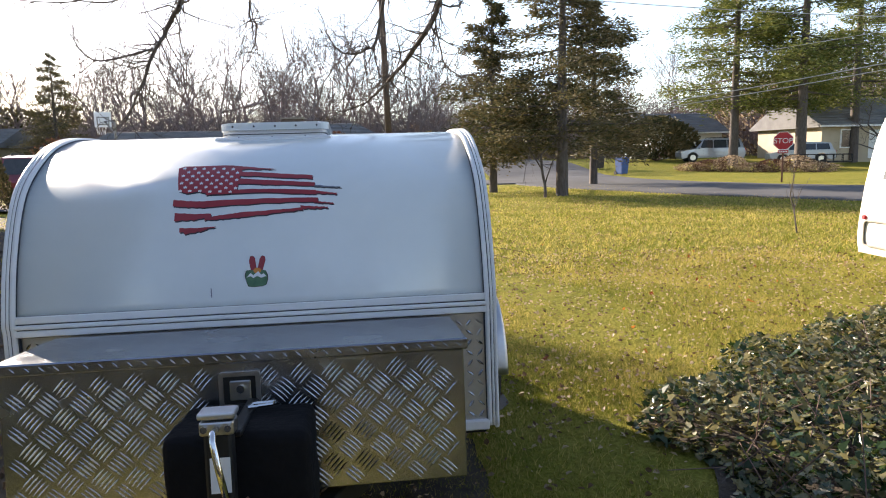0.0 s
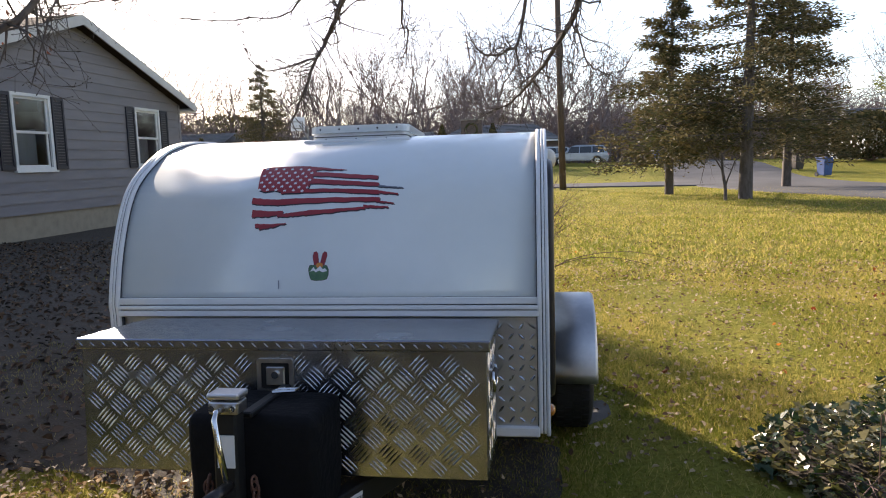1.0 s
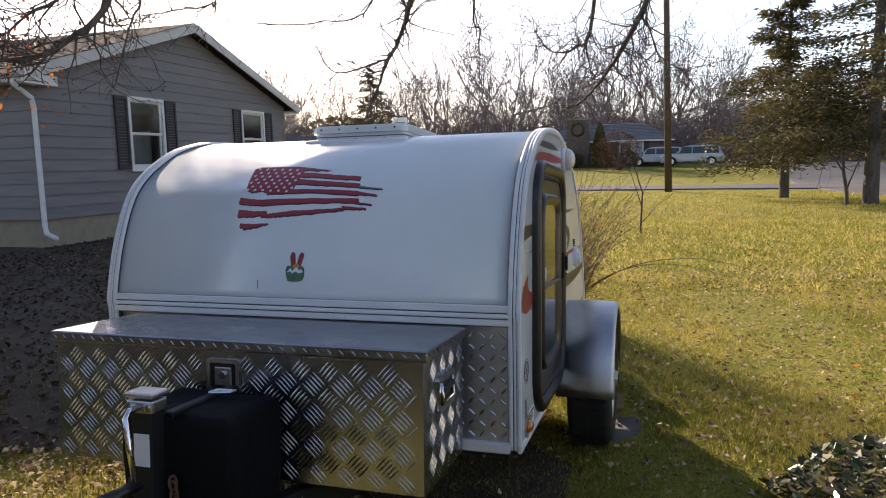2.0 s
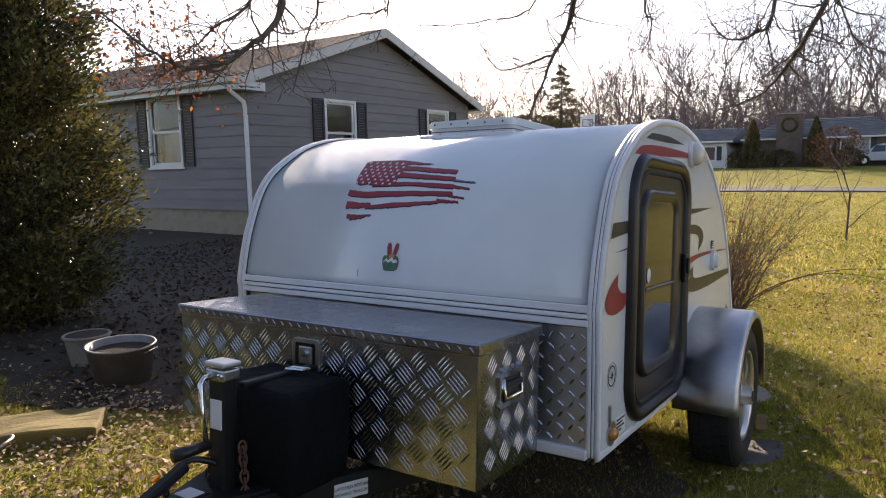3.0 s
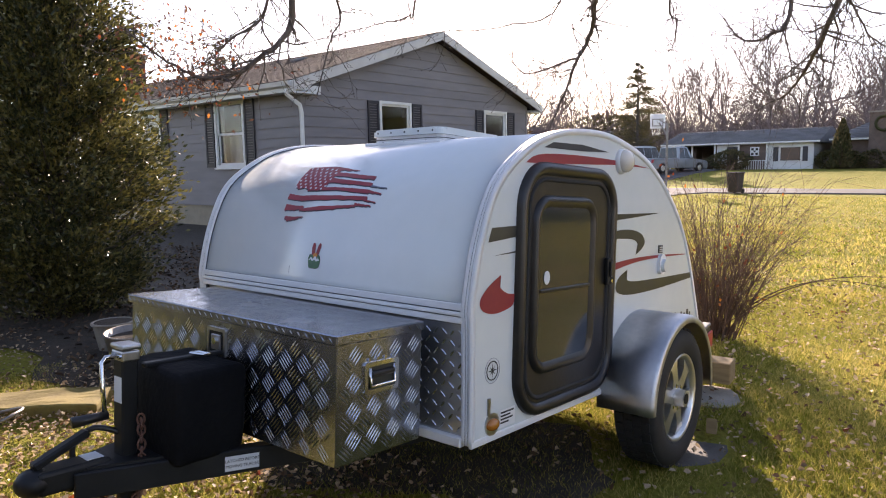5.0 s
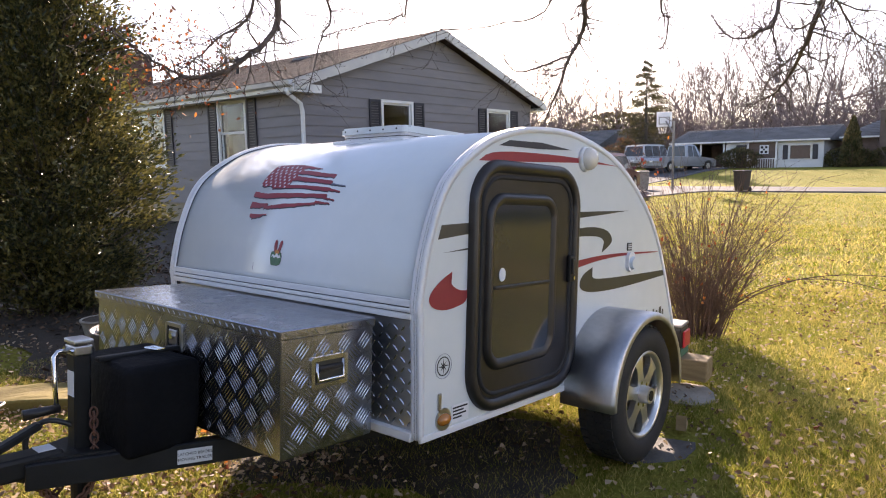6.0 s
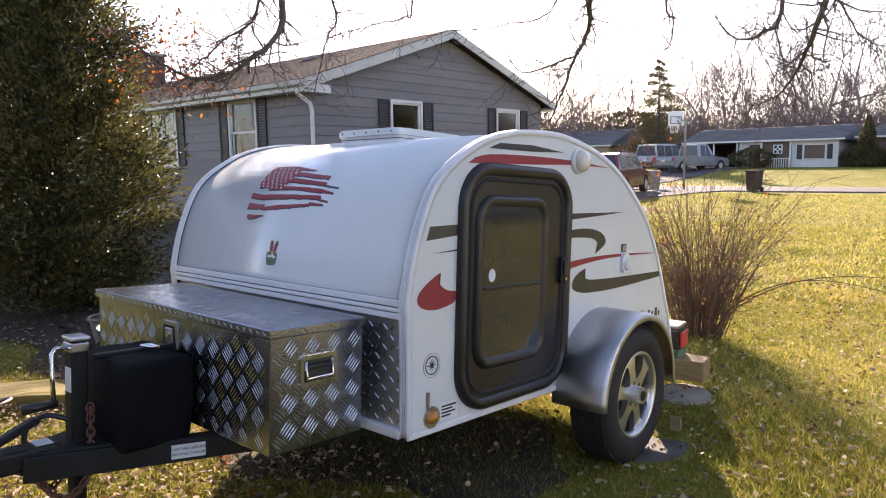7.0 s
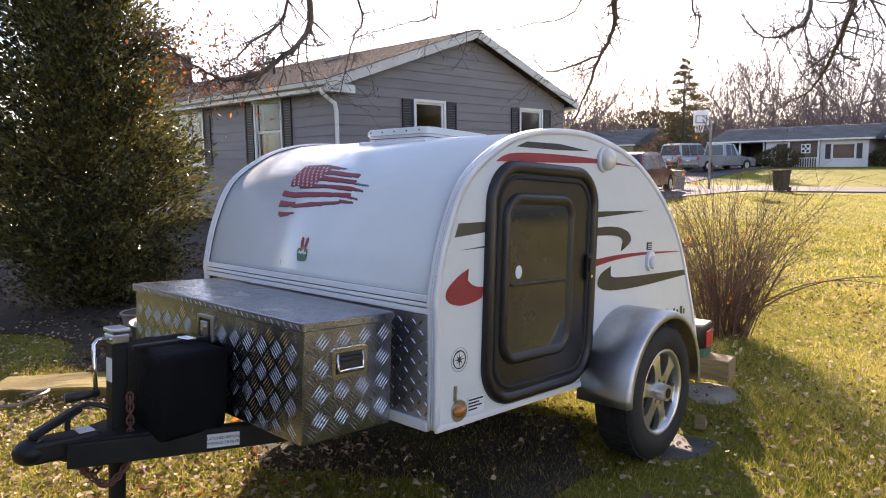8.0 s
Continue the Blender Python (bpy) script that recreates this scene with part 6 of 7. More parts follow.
bin_("wheeled_bin", "blue plastic wheeled bin at the roadside", 16.2, 38.0, M["binblue"], 20)
bin_("wheeled_bin", "dark brown plastic wheeled bin at the roadside", 16.6, 43.2, M["binbrown"], 10)
bin_("wheeled_bin", "dark brown plastic bin on the lawn by the street", -6.85, 28.7, M["binbrown"], -15, 0.85)
bin_("wheeled_bin", "grey plastic bin beside the parked cars", -11.2, 28.6, M["galv"], 30, 0.85)
bin_("wheeled_bin", "far blue bin down the road", 11.2, 62.0, M["binblue"], 30)

# ---- basketball hoop ----
hp = thing("basketball_hoop", "basketball hoop with white backboard on a steel pole", "hoop", pose(-10.05, 29.2, 0, 0, 0, -25))
part("pole", cyl(bmesh.new(), (0, 0, -0.1), (0, 0, 3.15), 0.055, n=12), M["galv"], hp)
part("arm", tube(bmesh.new(), [(0, 0, 2.6), (-0.35, 0.05, 2.95), (-0.62, 0.1, 3.2)], 0.035, 8), M["galv"], hp)
part("brace", tube(bmesh.new(), [(0, 0, 3.1), (-0.62, 0.1, 3.35)], 0.03, 8), M["galv"], hp)
bd = part("backboard", box(bmesh.new(), -0.34, 0.34, -0.02, 0.02, 2.95, 3.62, 0.01, m=Matrix.Translation((-0.75, 0.12, 0)) @ pose(0, 0, 0, 0, 0, 55)), M["paper"], hp)
for q in ((-0.25, 0.25, 3.05, 3.09), (-0.25, 0.25, 3.36, 3.4), (-0.25, -0.21, 3.05, 3.4), (0.21, 0.25, 3.05, 3.4)):
    part("board_line", box(bmesh.new(), q[0], q[1], -0.025, 0.025, q[2], q[3], m=Matrix.Translation((-0.75, 0.12, 0)) @ pose(0, 0, 0, 0, 0, 55)), M["galv"], bd)
part("rim", tube(bmesh.new(), [(-1.05 + 0.22 * math.cos(a), 0.3 + 0.22 * math.sin(a), 3.03) for a in [k * math.pi / 8 for k in range(17)]], 0.014, 6), M["rust"], hp)
for k in range(10):
    a = k * math.pi / 5
    part("net_cord", tube(bmesh.new(), [(-1.05 + 0.22 * math.cos(a), 0.3 + 0.22 * math.sin(a), 3.02), (-1.05 + 0.15 * math.cos(a + 0.5), 0.3 + 0.15 * math.sin(a + 0.5), 2.65)], 0.008, 4), M["paper"], hp)

# ---- utility pole and wires ----
up_ = thing("utility_pole", "tall brown wooden utility pole on the lawn", "pole", pose(1.75, 28.0, 0, 0, -1.6, 0))
part("pole", cyl(bmesh.new(), (0, 0, -0.3), (0, 0, 10.5), 0.15, 0.11, 14), M["pole"], up_, smooth=True)
part("crossarm", box(bmesh.new(), -1.1, 1.1, -0.06, 0.06, 9.6, 9.72), M["pole"], up_)
for k in (-1, -0.4, 0.4, 1):
    part("insulator", cyl(bmesh.new(), (k, 0, 9.72), (k, 0, 9.9), 0.05, 0.03, 10), M["lens"], up_)


def wire(p, q, sag, r=0.012, label="overhead wire between poles"):
    pts = [Vector(p).lerp(Vector(q), k / 14) - Vector((0, 0, sag * 4 * (k / 14) * (1 - k / 14))) for k in range(15)]
    t = thing("overhead_wire", label, "wire", None, "overhead wires")
    part("wire", tube(bmesh.new(), pts, r, 5), M["wire"], t)


wire((1.9, 28.4, 8.9), (30, 17.5, 5.2), 0.5, 0.014)
wire((9.0, 27.0, 2.9), (27, 15.5, 5.9), 0.25, 0.018)
wire((9.0, 27.3, 2.7), (27, 15.8, 5.65), 0.25, 0.016)
wire((9.0, 27.5, 4.5), (27, 16.0, 6.6), 0.2, 0.01)
wire((1.9, 28.4, 9.8), (-60, 36, 9.6), 1.2, 0.012)

# ---- second camper by the drive ----
c2 = thing("travel_trailer", "cream fibreglass travel trailer with a sloped nose", "trailer", pose(5.2, 1.84, -0.1, 0, 0, -4))
prof = [(p.x, p.y) for p in spline([(0.0, 0.46, 0), (-0.02, 0.7, 0), (0.05, 1.25, 0), (0.2, 1.8, 0), (0.55, 2.35, 0), (1.2, 2.62, 0), (5.0, 2.65, 0), (5.6, 2.3, 0), (5.7, 0.46, 0)], 6)]
b = prism(bmesh.new(), prof, 0.0, 2.2, lambda u, v, w: (u, w, v))
part("shell", b, M["cam2"], c2)
part("hatch", ring(bmesh.new(), rounded(1.5, 2.1, 0.54, 0.8, 0.05), rounded(1.515, 2.085, 0.555, 0.785, 0.04), -0.04, 0.01, lambda u, v, w: (w, u, v)), M["galv"], c2)
part("side_marker", cyl(bmesh.new(), (-0.035, 2.11, 0.82), (0.02, 2.11, 0.82), 0.022, n=12), M["redp"], c2)
part("front_window", prism(bmesh.new(), [(0.25, 1.2), (1.95, 1.2), (1.95, 1.6), (0.25, 1.6)], -0.004, 0.012, lambda u, v, w: (0.035 + (v - 1.2) * 0.24 + w, u, v)), M["carglass"], c2)
part("side_window", prism(bmesh.new(), rounded(0.45, 1.3, 1.35, 1.95, 0.1), -0.012, 0.003, lambda u, v, w: (u, w, v)), M["carglass"], c2)
part("chassis", box(bmesh.new(), 0.5, 5.5, 0.4, 1.8, 0.34, 0.47), M["black"], c2)
for yy in (0.15, 1.85):
    wh = part("wheel", cyl(bmesh.new(), (3.2, yy, 0.33), (3.2, yy + 0.2, 0.33), 0.33, n=20), M["rubber"], c2)
part("step_jack", box(bmesh.new(), 0.2, 0.3, 0.3, 0.4, -0.02, 0.36), M["black"], c2)

# ---- utility trailer by the tan house ----
ut = thing("utility_trailer", "low black mesh-sided utility trailer parked on grass", "trailer", pose(28.6, 37.2, 0.0, 0, 0, -35))
part("deck", box(bmesh.new(), -1.7, 1.7, -0.9, 0.9, 0.5, 0.58), M["black"], ut)
for sy in (-1, 1):
    part("side_rail", box(bmesh.new(), -1.7, 1.7, sy * 0.88, sy * 0.92, 0.95, 1.0), M["black"], ut)
    for k in range(8):
        part("side_post", box(bmesh.new(), -1.7 + k * 0.48, -1.65 + k * 0.48, sy * 0.88, sy * 0.92, 0.56, 0.97), M["black"], ut)
    part("wheel", cyl(bmesh.new(), (0.2, sy * 0.95, 0.33), (0.2, sy * 1.12, 0.33), 0.33, n=18), M["rubber"], ut)

# ---- garden things near the trailer ----
tub = thing("wash_tub", "old galvanised wash tub half full of leaves", "tub", pose(-2.68, 0.56, ground_z(-2.7, 0.56) - 0.01, 2, 1, 20) @ Matrix.Scale(0.86, 4))
b = bmesh.new()
outl = [(0.0, 0.02), (0.19, 0.0), (0.235, 0.3), (0.247, 0.305), (0.245, 0.32), (0.228, 0.315), (0.183, 0.03), (0.0, 0.035)]
rows = [[b.verts.new((r * math.cos(k * math.pi / 16) * 1.05, r * math.sin(k * math.pi / 16), z)) for r, z in outl] for k in range(32)]
for k in range(32):
    for i in range(len(outl) - 1):
        p, q = rows[k], rows[(k + 1) % 32]
        b.faces.new((p[i], p[i + 1], q[i + 1], q[i]))
bmesh.ops.remove_doubles(b, verts=b.verts, dist=0.0005)
part("tub", b, M["galv"], tub, smooth=True)
part("soil", cyl(bmesh.new(), (0, 0, 0.03), (0, 0, 0.265), 0.185, 0.222, 24), M["soil"], tub)
for sx in (-1, 1):
    part("handle", tube(bmesh.new(), [(sx * 0.245, -0.06, 0.27), (sx * 0.28, -0.05, 0.29), (sx * 0.28, 0.05, 0.29), (sx * 0.245, 0.06, 0.27)], 0.006, 6), M["galv"], tub)
pot = thing("flower_pot", "pale weathered round flower pot under the tree", "pot", pose(-3.3, 0.68, 0) @ Matrix.Scale(0.85, 4))
part("pot", cyl(bmesh.new(), (0, 0, -0.02), (0, 0, 0.25), 0.13, 0.18, 24), M["stone"], pot)
part("soil", cyl(bmesh.new(), (0, 0, 0.245), (0, 0, 0.256), 0.17, 0.165, 24), M["soil"], pot)
part("rim", tube(bmesh.new(), [(0.18 * math.cos(a), 0.18 * math.sin(a), 0.25) for a in [k * math.pi / 12 for k in range(25)]], 0.014, 6), M["stone"], pot)
hook = thing("shepherd_hook", "thin black double shepherd's hook in the soil", "garden hook", pose(-2.75, -0.55, 0))
for sx in (-1, 1):
    part("hook", tube(bmesh.new(), [(0, 0, -0.2), (0, 0, 1.5)] + [(sx * (0.16 - 0.16 * math.cos(a)), 0.05 * sx * math.sin(a), 1.5 + 0.2 * math.sin(a)) for a in [k * math.pi / 8 for k in range(1, 9)]] + [(sx * 0.33, 0, 1.42), (sx * 0.36, 0, 1.4)], 0.008, 6), M["black"], hook, smooth=True)


def slab(name, label, x, y, z, w, d, h, rz, mt, seed, tilt=0.0):
    rng_ = np.random.default_rng(seed)
    n = 11
    o = [(w / 2 * math.cos(2 * math.pi * k / n) * (1 + rng_.uniform(-0.12, 0.22)), d / 2 * math.sin(2 * math.pi * k / n) * (1 + rng_.uniform(-0.12, 0.22))) for k in range(n)]
    b = prism(bmesh.new(), o, -0.05, h, lambda u, v, q: (u, v, q))
    bmesh.ops.bevel(b, geom=[e for e in b.edges if min(v.co.z for v in e.verts) > 0], offset=0.012, segments=2, affect="EDGES")
    bmesh.ops.triangulate(b, faces=[f for f in b.faces if len(f.verts) > 4])
    ob = part(name, b, M[mt])
    ob.matrix_world = pose(x, y, z, tilt, 0, rz)
    return tagged(ob, label, "stone")


step = thing("stone_step", "rectangular stone step covered with yellow moss", "stone", pose(-2.3, -0.27, 0.0, 2, 0, 47))
b = box(bmesh.new(), -0.4, 0.4, -0.15, 0.15, -0.06, 0.065, 0.012, seg=2)
bmesh.ops.subdivide_edges(b, edges=b.edges[:], cuts=4, use_grid_fill=True)
for v in b.verts:
    v.co += 0.012 * noise.noise_vector(v.co * 7)
part("slab", b, M["moss"], step)
ball = thing("garden_ball", "pale grey plastic ball with a red spot on leaves", "ball", pose(-1.28, -0.98, 0.045))
b = bmesh.new()
bmesh.ops.create_uvsphere(b, u_segments=20, v_segments=12, radius=0.048)
part("ball", b, M["galv"], ball, smooth=True)
part("red_spot", cyl(bmesh.new(), (0.03, -0.02, -0.02), (0.047, -0.03, -0.022), 0.016, n=12), M["redp"], ball)
hose = thing("garden_hose", "thin grey hose looped over the grass", "hose", pose(0, 0, 0))
part("hose", tube(bmesh.new(), spline([(-2.9, -1.3, 0.03), (-2.3, -0.95, 0.05), (-2.0, -0.62, 0.07), (-1.98, -0.48, 0.1), (-2.12, -0.4, 0.08), (-2.3, -0.5, 0.03)], 8), 0.009, 8), M["galv"], hose, smooth=True)
slab("paving_slab", "grey flat flagstone under the trailer wheel", 0.98, 1.5, -0.045, 0.36, 0.5, 0.05, 15, "darkslab", 2)
slab("paving_slab", "broken grey flagstone in the grass", 0.83, 2.28, -0.015, 0.34, 0.42, 0.035, 40, "stone", 3)
wedge = thing("wheel_chock", "small pale wooden wedge behind the trailer wheel", "wedge", pose(1.03, 1.66, 0.03, 0, 0, 15))
part("wedge", prism(bmesh.new(), [(0, 0), (0.11, 0), (0.015, 0.075)], -0.025, 0.025, lambda u, v, w: (w, u, v)), M["tan"], wedge)
crate = thing("timber_block", "raw timber plank with green paint behind the trailer", "timber", pose(0.74, 2.46, 0.0, 0, 0, 6))
part("plank", box(bmesh.new(), -0.5, 0.15, -0.08, 0.08, 0.06, 0.19, 0.006), M["tan"], crate)
part("painted_top", box(bmesh.new(), -0.5, 0.0, -0.085, 0.085, 0.192, 0.245, 0.006), M["greenp"], crate)
part("support", box(bmesh.new(), -0.45, -0.25, -0.07, 0.07, -0.02, 0.06), M["tan"], crate)
case = thing("tool_case", "small black case with red end on the plank", "case", pose(0.62, 2.45, 0.245, 0, 0, 6))
part("case", box(bmesh.new(), -0.2, 0.12, -0.08, 0.08, 0.0, 0.13, 0.015, seg=2), M["blackp"], case)
part("end_panel", box(bmesh.new(), 0.12, 0.134, -0.065, 0.065, 0.005, 0.11, 0.006), M["redp"], case)
part("lid", box(bmesh.new(), -0.2, 0.12, -0.085, 0.085, 0.13, 0.15, 0.006), M["galv"], case)

# arching bare shrub behind the trailer, with a few russet leaves
rng = np.random.default_rng(71)
fb_ = thing("arching_shrub", "bare arching shrub with thin canes and russet leaves", "shrub", pose(0.35, 3.75, 0.0))
segs, lp_, ld_ = [], [], []
for k in range(150):
    a = rng.uniform(0, 2 * math.pi)
    out = np.array([math.cos(a), math.sin(a), 0])
    L = rng.uniform(0.6, 1.4)
    p = out * rng.uniform(0, 0.2)
    d = np.array([0, 0, 1.0]) + out * rng.uniform(0.05, 0.42)
    r = rng.uniform(0.003, 0.006)
    for s in range(6):
        d = d / np.linalg.norm(d)
        q = p + d * L / 6
        segs.append((p, q, r, r * 0.82))
        r *= 0.82
        for _ in range(rng.integers(1, 3)):
            dd = d + rng.normal(0, 0.65, 3)
            e = q + dd / np.linalg.norm(dd) * rng.uniform(0.08, 0.3)
            segs.append((q, e, r * 0.6, 0.001))
            ee = e + (dd / np.linalg.norm(dd) + rng.normal(0, 0.6, 3)) * rng.uniform(0.05, 0.14)
            segs.append((q * 0.4 + e * 0.6, ee, r * 0.4, 0.0008))
            if rng.random() < 0.07:
                lp_.append(e)
                ld_.append(dd)
        d = d + out * 0.05 + np.array([0, 0, -0.02 * s]) + rng.normal(0, 0.08, 3)
        p = q
for dx, dy, L in ((1.0, 0.35, 1.9), (0.9, -0.1, 1.5)):
    p, d, r = np.array([0.1, 0, 0]), np.array([dx * 0.55, dy * 0.55, 1.0]), 0.007
    for s in range(12):
        d = d / np.linalg.norm(d)
        q = p + d * L / 12
        segs.append((p, q, r, r * 0.9))
        r *= 0.9
        d = d + np.array([dx * 0.1, dy * 0.1, -0.11]) + rng.normal(0, 0.04, 3)
        p = q
segs_mesh("cane", segs, 4, M["twig"], fb_)
V, F = cards(np.array(lp_), np.array(ld_), 0.036, 0.02, rng)
raw("leaves", V.tolist(), F.tolist(), M["redleaf"], fb_)

# ---- overhanging tree: trunk behind the path, boughs that hang over the trailer ----
rng = np.random.default_rng(72)
ot = thing("overhanging_tree", "large bare tree whose budded boughs hang overhead", "tree", pose(0, 0, 0))
segs = []
def limb(pts, r0, r1, twigs=True, every=1, tw=0.42):
    P = [np.array(p) for p in spline(pts, 6)]
    n = len(P) - 1
    if twigs:
        r0, r1 = r0 * 0.78, r1 * 0.7
    for k in range(n):
        ra, rb = r0 + (r1 - r0) * k / n, r0 + (r1 - r0) * (k + 1) / n
        wob = rng.normal(0, 0.005, 3)
        P[k + 1] = P[k + 1] + wob
        segs.append((P[k], P[k + 1], ra, rb))
        if twigs and k % every == 0:
            for j in range(2):
                p = P[k + 1]
                d = (P[k + 1] - P[k]) * 5 + rng.normal(0, 0.5, 3)
                r = rb * 0.3 + 0.0022
                for s in range(4):
                    d = d / np.linalg.norm(d)
                    q = p + d * rng.uniform(0.06, tw * 0.42)
                    segs.append((p, q, r, r * 0.75))
                    for _ in range(2):
                        if rng.random() < 0.55:
                            sd = d + rng.normal(0, 0.8, 3)
                            e = q + sd / np.linalg.norm(sd) * rng.uniform(0.04, 0.16)
                            segs.append((q, e, r * 0.6, 0.0016))
                            segs.append((e, e + (e - q) * 0.12, 0.0048, 0.002))
                    r *= 0.75
                    d = d + rng.normal(0, 0.35, 3)
                    p = q
                segs.append((p, p + d * 0.014, 0.0045, 0.002))
limb([(6.8, -5.0, -0.2), (6.7, -4.9, 2.0), (6.3, -4.4, 4.2), (5.0, -2.4, 5.6), (3.0, 0.5, 5.8), (1.0, 3.2, 5.0), (-1.0, 5.0, 4.6)], 0.26, 0.05, False)
limb([(5.0, -2.4, 5.6), (2.0, -1.8, 5.6), (-0.8, -0.5, 4.6), (-2.2, 1.2, 3.6)], 0.09, 0.035, False)
limb([(1.6, 2.4, 5.2), (1.25, 3.9, 3.4), (1.1, 4.2, 2.72), (0.85, 4.7, 2.37), (0.67, 5.05, 2.19), (0.42, 5.4, 2.0), (0.12, 5.6, 1.92)], 0.05, 0.006)
limb([(1.1, 4.25, 2.6), (1.22, 4.6, 2.33), (1.4, 4.9, 2.25), (1.7, 5.2, 2.3)], 0.012, 0.004)
limb([(0.9, 3.3, 4.9), (0.62, 4.7, 2.8), (0.45, 4.75, 2.48), (0.22, 4.8, 2.46), (0.06, 4.7, 2.65)], 0.03, 0.006)
limb([(-0.6, 4.7, 4.7), (-1.15, 4.7, 3.2), (-1.5, 5.25, 2.87), (-1.7, 5.3, 2.57), (-1.87, 5.3, 2.2), (-2.05, 5.3, 1.85)], 0.05, 0.01)
limb([(-1.7, 5.3, 2.57), (-2.2, 5.0, 2.42), (-2.4, 4.95, 2.68)], 0.018, 0.006)
limb([(-0.1, 4.2, 4.8), (-0.75, 5.5, 3.1), (-0.7, 5.6, 2.88), (-0.78, 5.65, 2.6), (-0.95, 5.6, 2.6)], 0.02, 0.005)
limb([(-1.9, 1.0, 3.8), (-3.0, 2.9, 3.0), (-3.12, 2.9, 2.65), (-3.3, 2.85, 2.1)], 0.022, 0.006)
limb([(-1.5, 0.6, 4.0), (-2.28, 1.78, 2.71), (-2.5, 1.58, 2.25), (-2.69, 1.32, 2.1), (-2.82, 1.07, 2.18), (-2.94, 0.73, 2.44)], 0.04, 0.008)
limb([(-1.9, 1.0, 3.8), (-2.46, 1.68, 2.74), (-2.68, 1.46, 2.4), (-2.85, 1.22, 2.15)], 0.025, 0.006)
limb([(-1.6, 3.0, 4.6), (-2.99, 4.04, 3.2), (-3.09, 3.99, 3.02), (-3.4, 3.7, 2.92), (-3.7, 3.4, 2.8)], 0.018, 0.006)
limb([(-1.0, 4.6, 4.6), (-1.75, 5.0, 3.15), (-2.3, 4.7, 2.92), (-2.8, 4.3, 2.87)], 0.016, 0.006)
segs_mesh("bough", segs, 6, M["bark"], ot)
# russet leaves that still cling near the house
lp_, ld_ = [], []
for k in range(620):
    c = np.array([-2.85, 1.2, 2.24]) + rng.normal(0, 1, 3) * np.array([0.2, 0.3, 0.2])
    lp_.append(c)
    ld_.append(rng.normal(0, 1, 3) + np.array([0, 0, -0.8]))
V, F = cards(np.array(lp_[:200]), np.array(ld_[:200]), 0.04, 0.022, rng)
raw("russet_leaf", V.tolist(), F.tolist(), M["redleaf"], ot)["kind"] = "stuff"
V, F = cards(np.array(lp_[200:]), np.array(ld_[200:]), 0.04, 0.022, rng)
raw("clinging_leaf", V.tolist(), F.tolist(), M["brownleaf"], ot)["kind"] = "stuff"

# ---- turf, fallen leaves, ivy ----
rng = np.random.default_rng(90)
def scatter(n, x0, x1, y0, y1):
    return np.stack([rng.uniform(x0, x1, n), rng.uniform(y0, y1, n)], 1)


def under(P):
    """Thin out the turf where trunks, slabs, soil or ivy lie."""
    x, y = P[:, 0], P[:, 1]
    ivy = (x > 1.72) & (y < 0.78 + (x - 1.5) * 0.86 - np.clip(x - 2.9, 0, 9) * 0.4) & (y > -2.2)
    soil = (x < -0.9 - 0.9 * (y > 3.5)) & (y > 0.25 + 0.25 * np.sin(x * 3)) & (y < 9)
    slabs = ((x - 0.98) ** 2 / 0.045 + (y - 1.5) ** 2 / 0.08 < 1) | ((x + 2.22) ** 2 / 0.17 + (y + 0.2) ** 2 / 0.035 < 1) | ((x - 0.83) ** 2 + (y - 2.28) ** 2 < 0.035)
    # turf thinned here to darken the ground in the trailer's shade
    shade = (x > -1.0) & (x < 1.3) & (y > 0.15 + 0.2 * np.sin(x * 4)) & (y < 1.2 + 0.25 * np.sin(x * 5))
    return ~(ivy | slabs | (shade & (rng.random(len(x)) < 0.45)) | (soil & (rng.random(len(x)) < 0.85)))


def patch(P):
    return np.array([noise.noise((x * 0.7, y * 0.7, 5.0)) for x, y in P])


def dead_leaves(C, D, size):
    """Curled leaves with a fold along the midrib: six corners, two faces each."""
    n = len(C)
    D = D / (np.linalg.norm(D, axis=1, keepdims=True) + 1e-9)
    S = np.cross(D, np.array([[0, 0, 1.0]]) + rng.normal(0, 0.45, (n, 3)))
    S /= np.linalg.norm(S, axis=1, keepdims=True) + 1e-9
    N = np.cross(S, D)
    s = (size * rng.uniform(0.45, 1.35, n))[:, None]
    c = rng.uniform(0.0, 0.5, (n, 1))
    w = rng.uniform(0.2, 0.42, (n, 1))
    rows = [(0, 0, 0), (0.3, 1, 1), (0.7, 0.8, 1.1), (1, 0, 0.6), (0.7, -0.8, 1.1), (0.3, -1, 1)]
    V = np.stack([C + D * s * a + S * s * w * q + N * s * c * h for a, q, h in rows], 1).reshape(-1, 3)
    k = np.arange(n)[:, None] * 6
    return V, np.concatenate([k + np.array([[0, 1, 2, 3]]), k + np.array([[0, 3, 4, 5]])])


def turf(name, P, h, w):
    n = len(P)
    z = np.array([ground_z(x, y) for x, y in P]) - 0.004
    a = rng.uniform(0, 2 * math.pi, n)
    H = h * rng.uniform(0.5, 1.4, n)
    Wd = w * rng.uniform(0.7, 1.4, n)
    lean = rng.normal(0, 0.55, (n, 2)) * H[:, None]
    B = np.stack([P[:, 0], P[:, 1], z], 1)
    S = np.stack([np.cos(a) * Wd / 2, np.sin(a) * Wd / 2, np.zeros(n)], 1)
    T = B + np.stack([lean[:, 0], lean[:, 1], H], 1)
    V = np.stack([B - S, B + S, T], 1).reshape(-1, 3)
    F = np.arange(3 * n).reshape(-1, 3)
    return tagged(raw(name, V.tolist(), F.tolist(), M["blade"]), "short green and straw-coloured winter grass", "grass", kind="stuff")


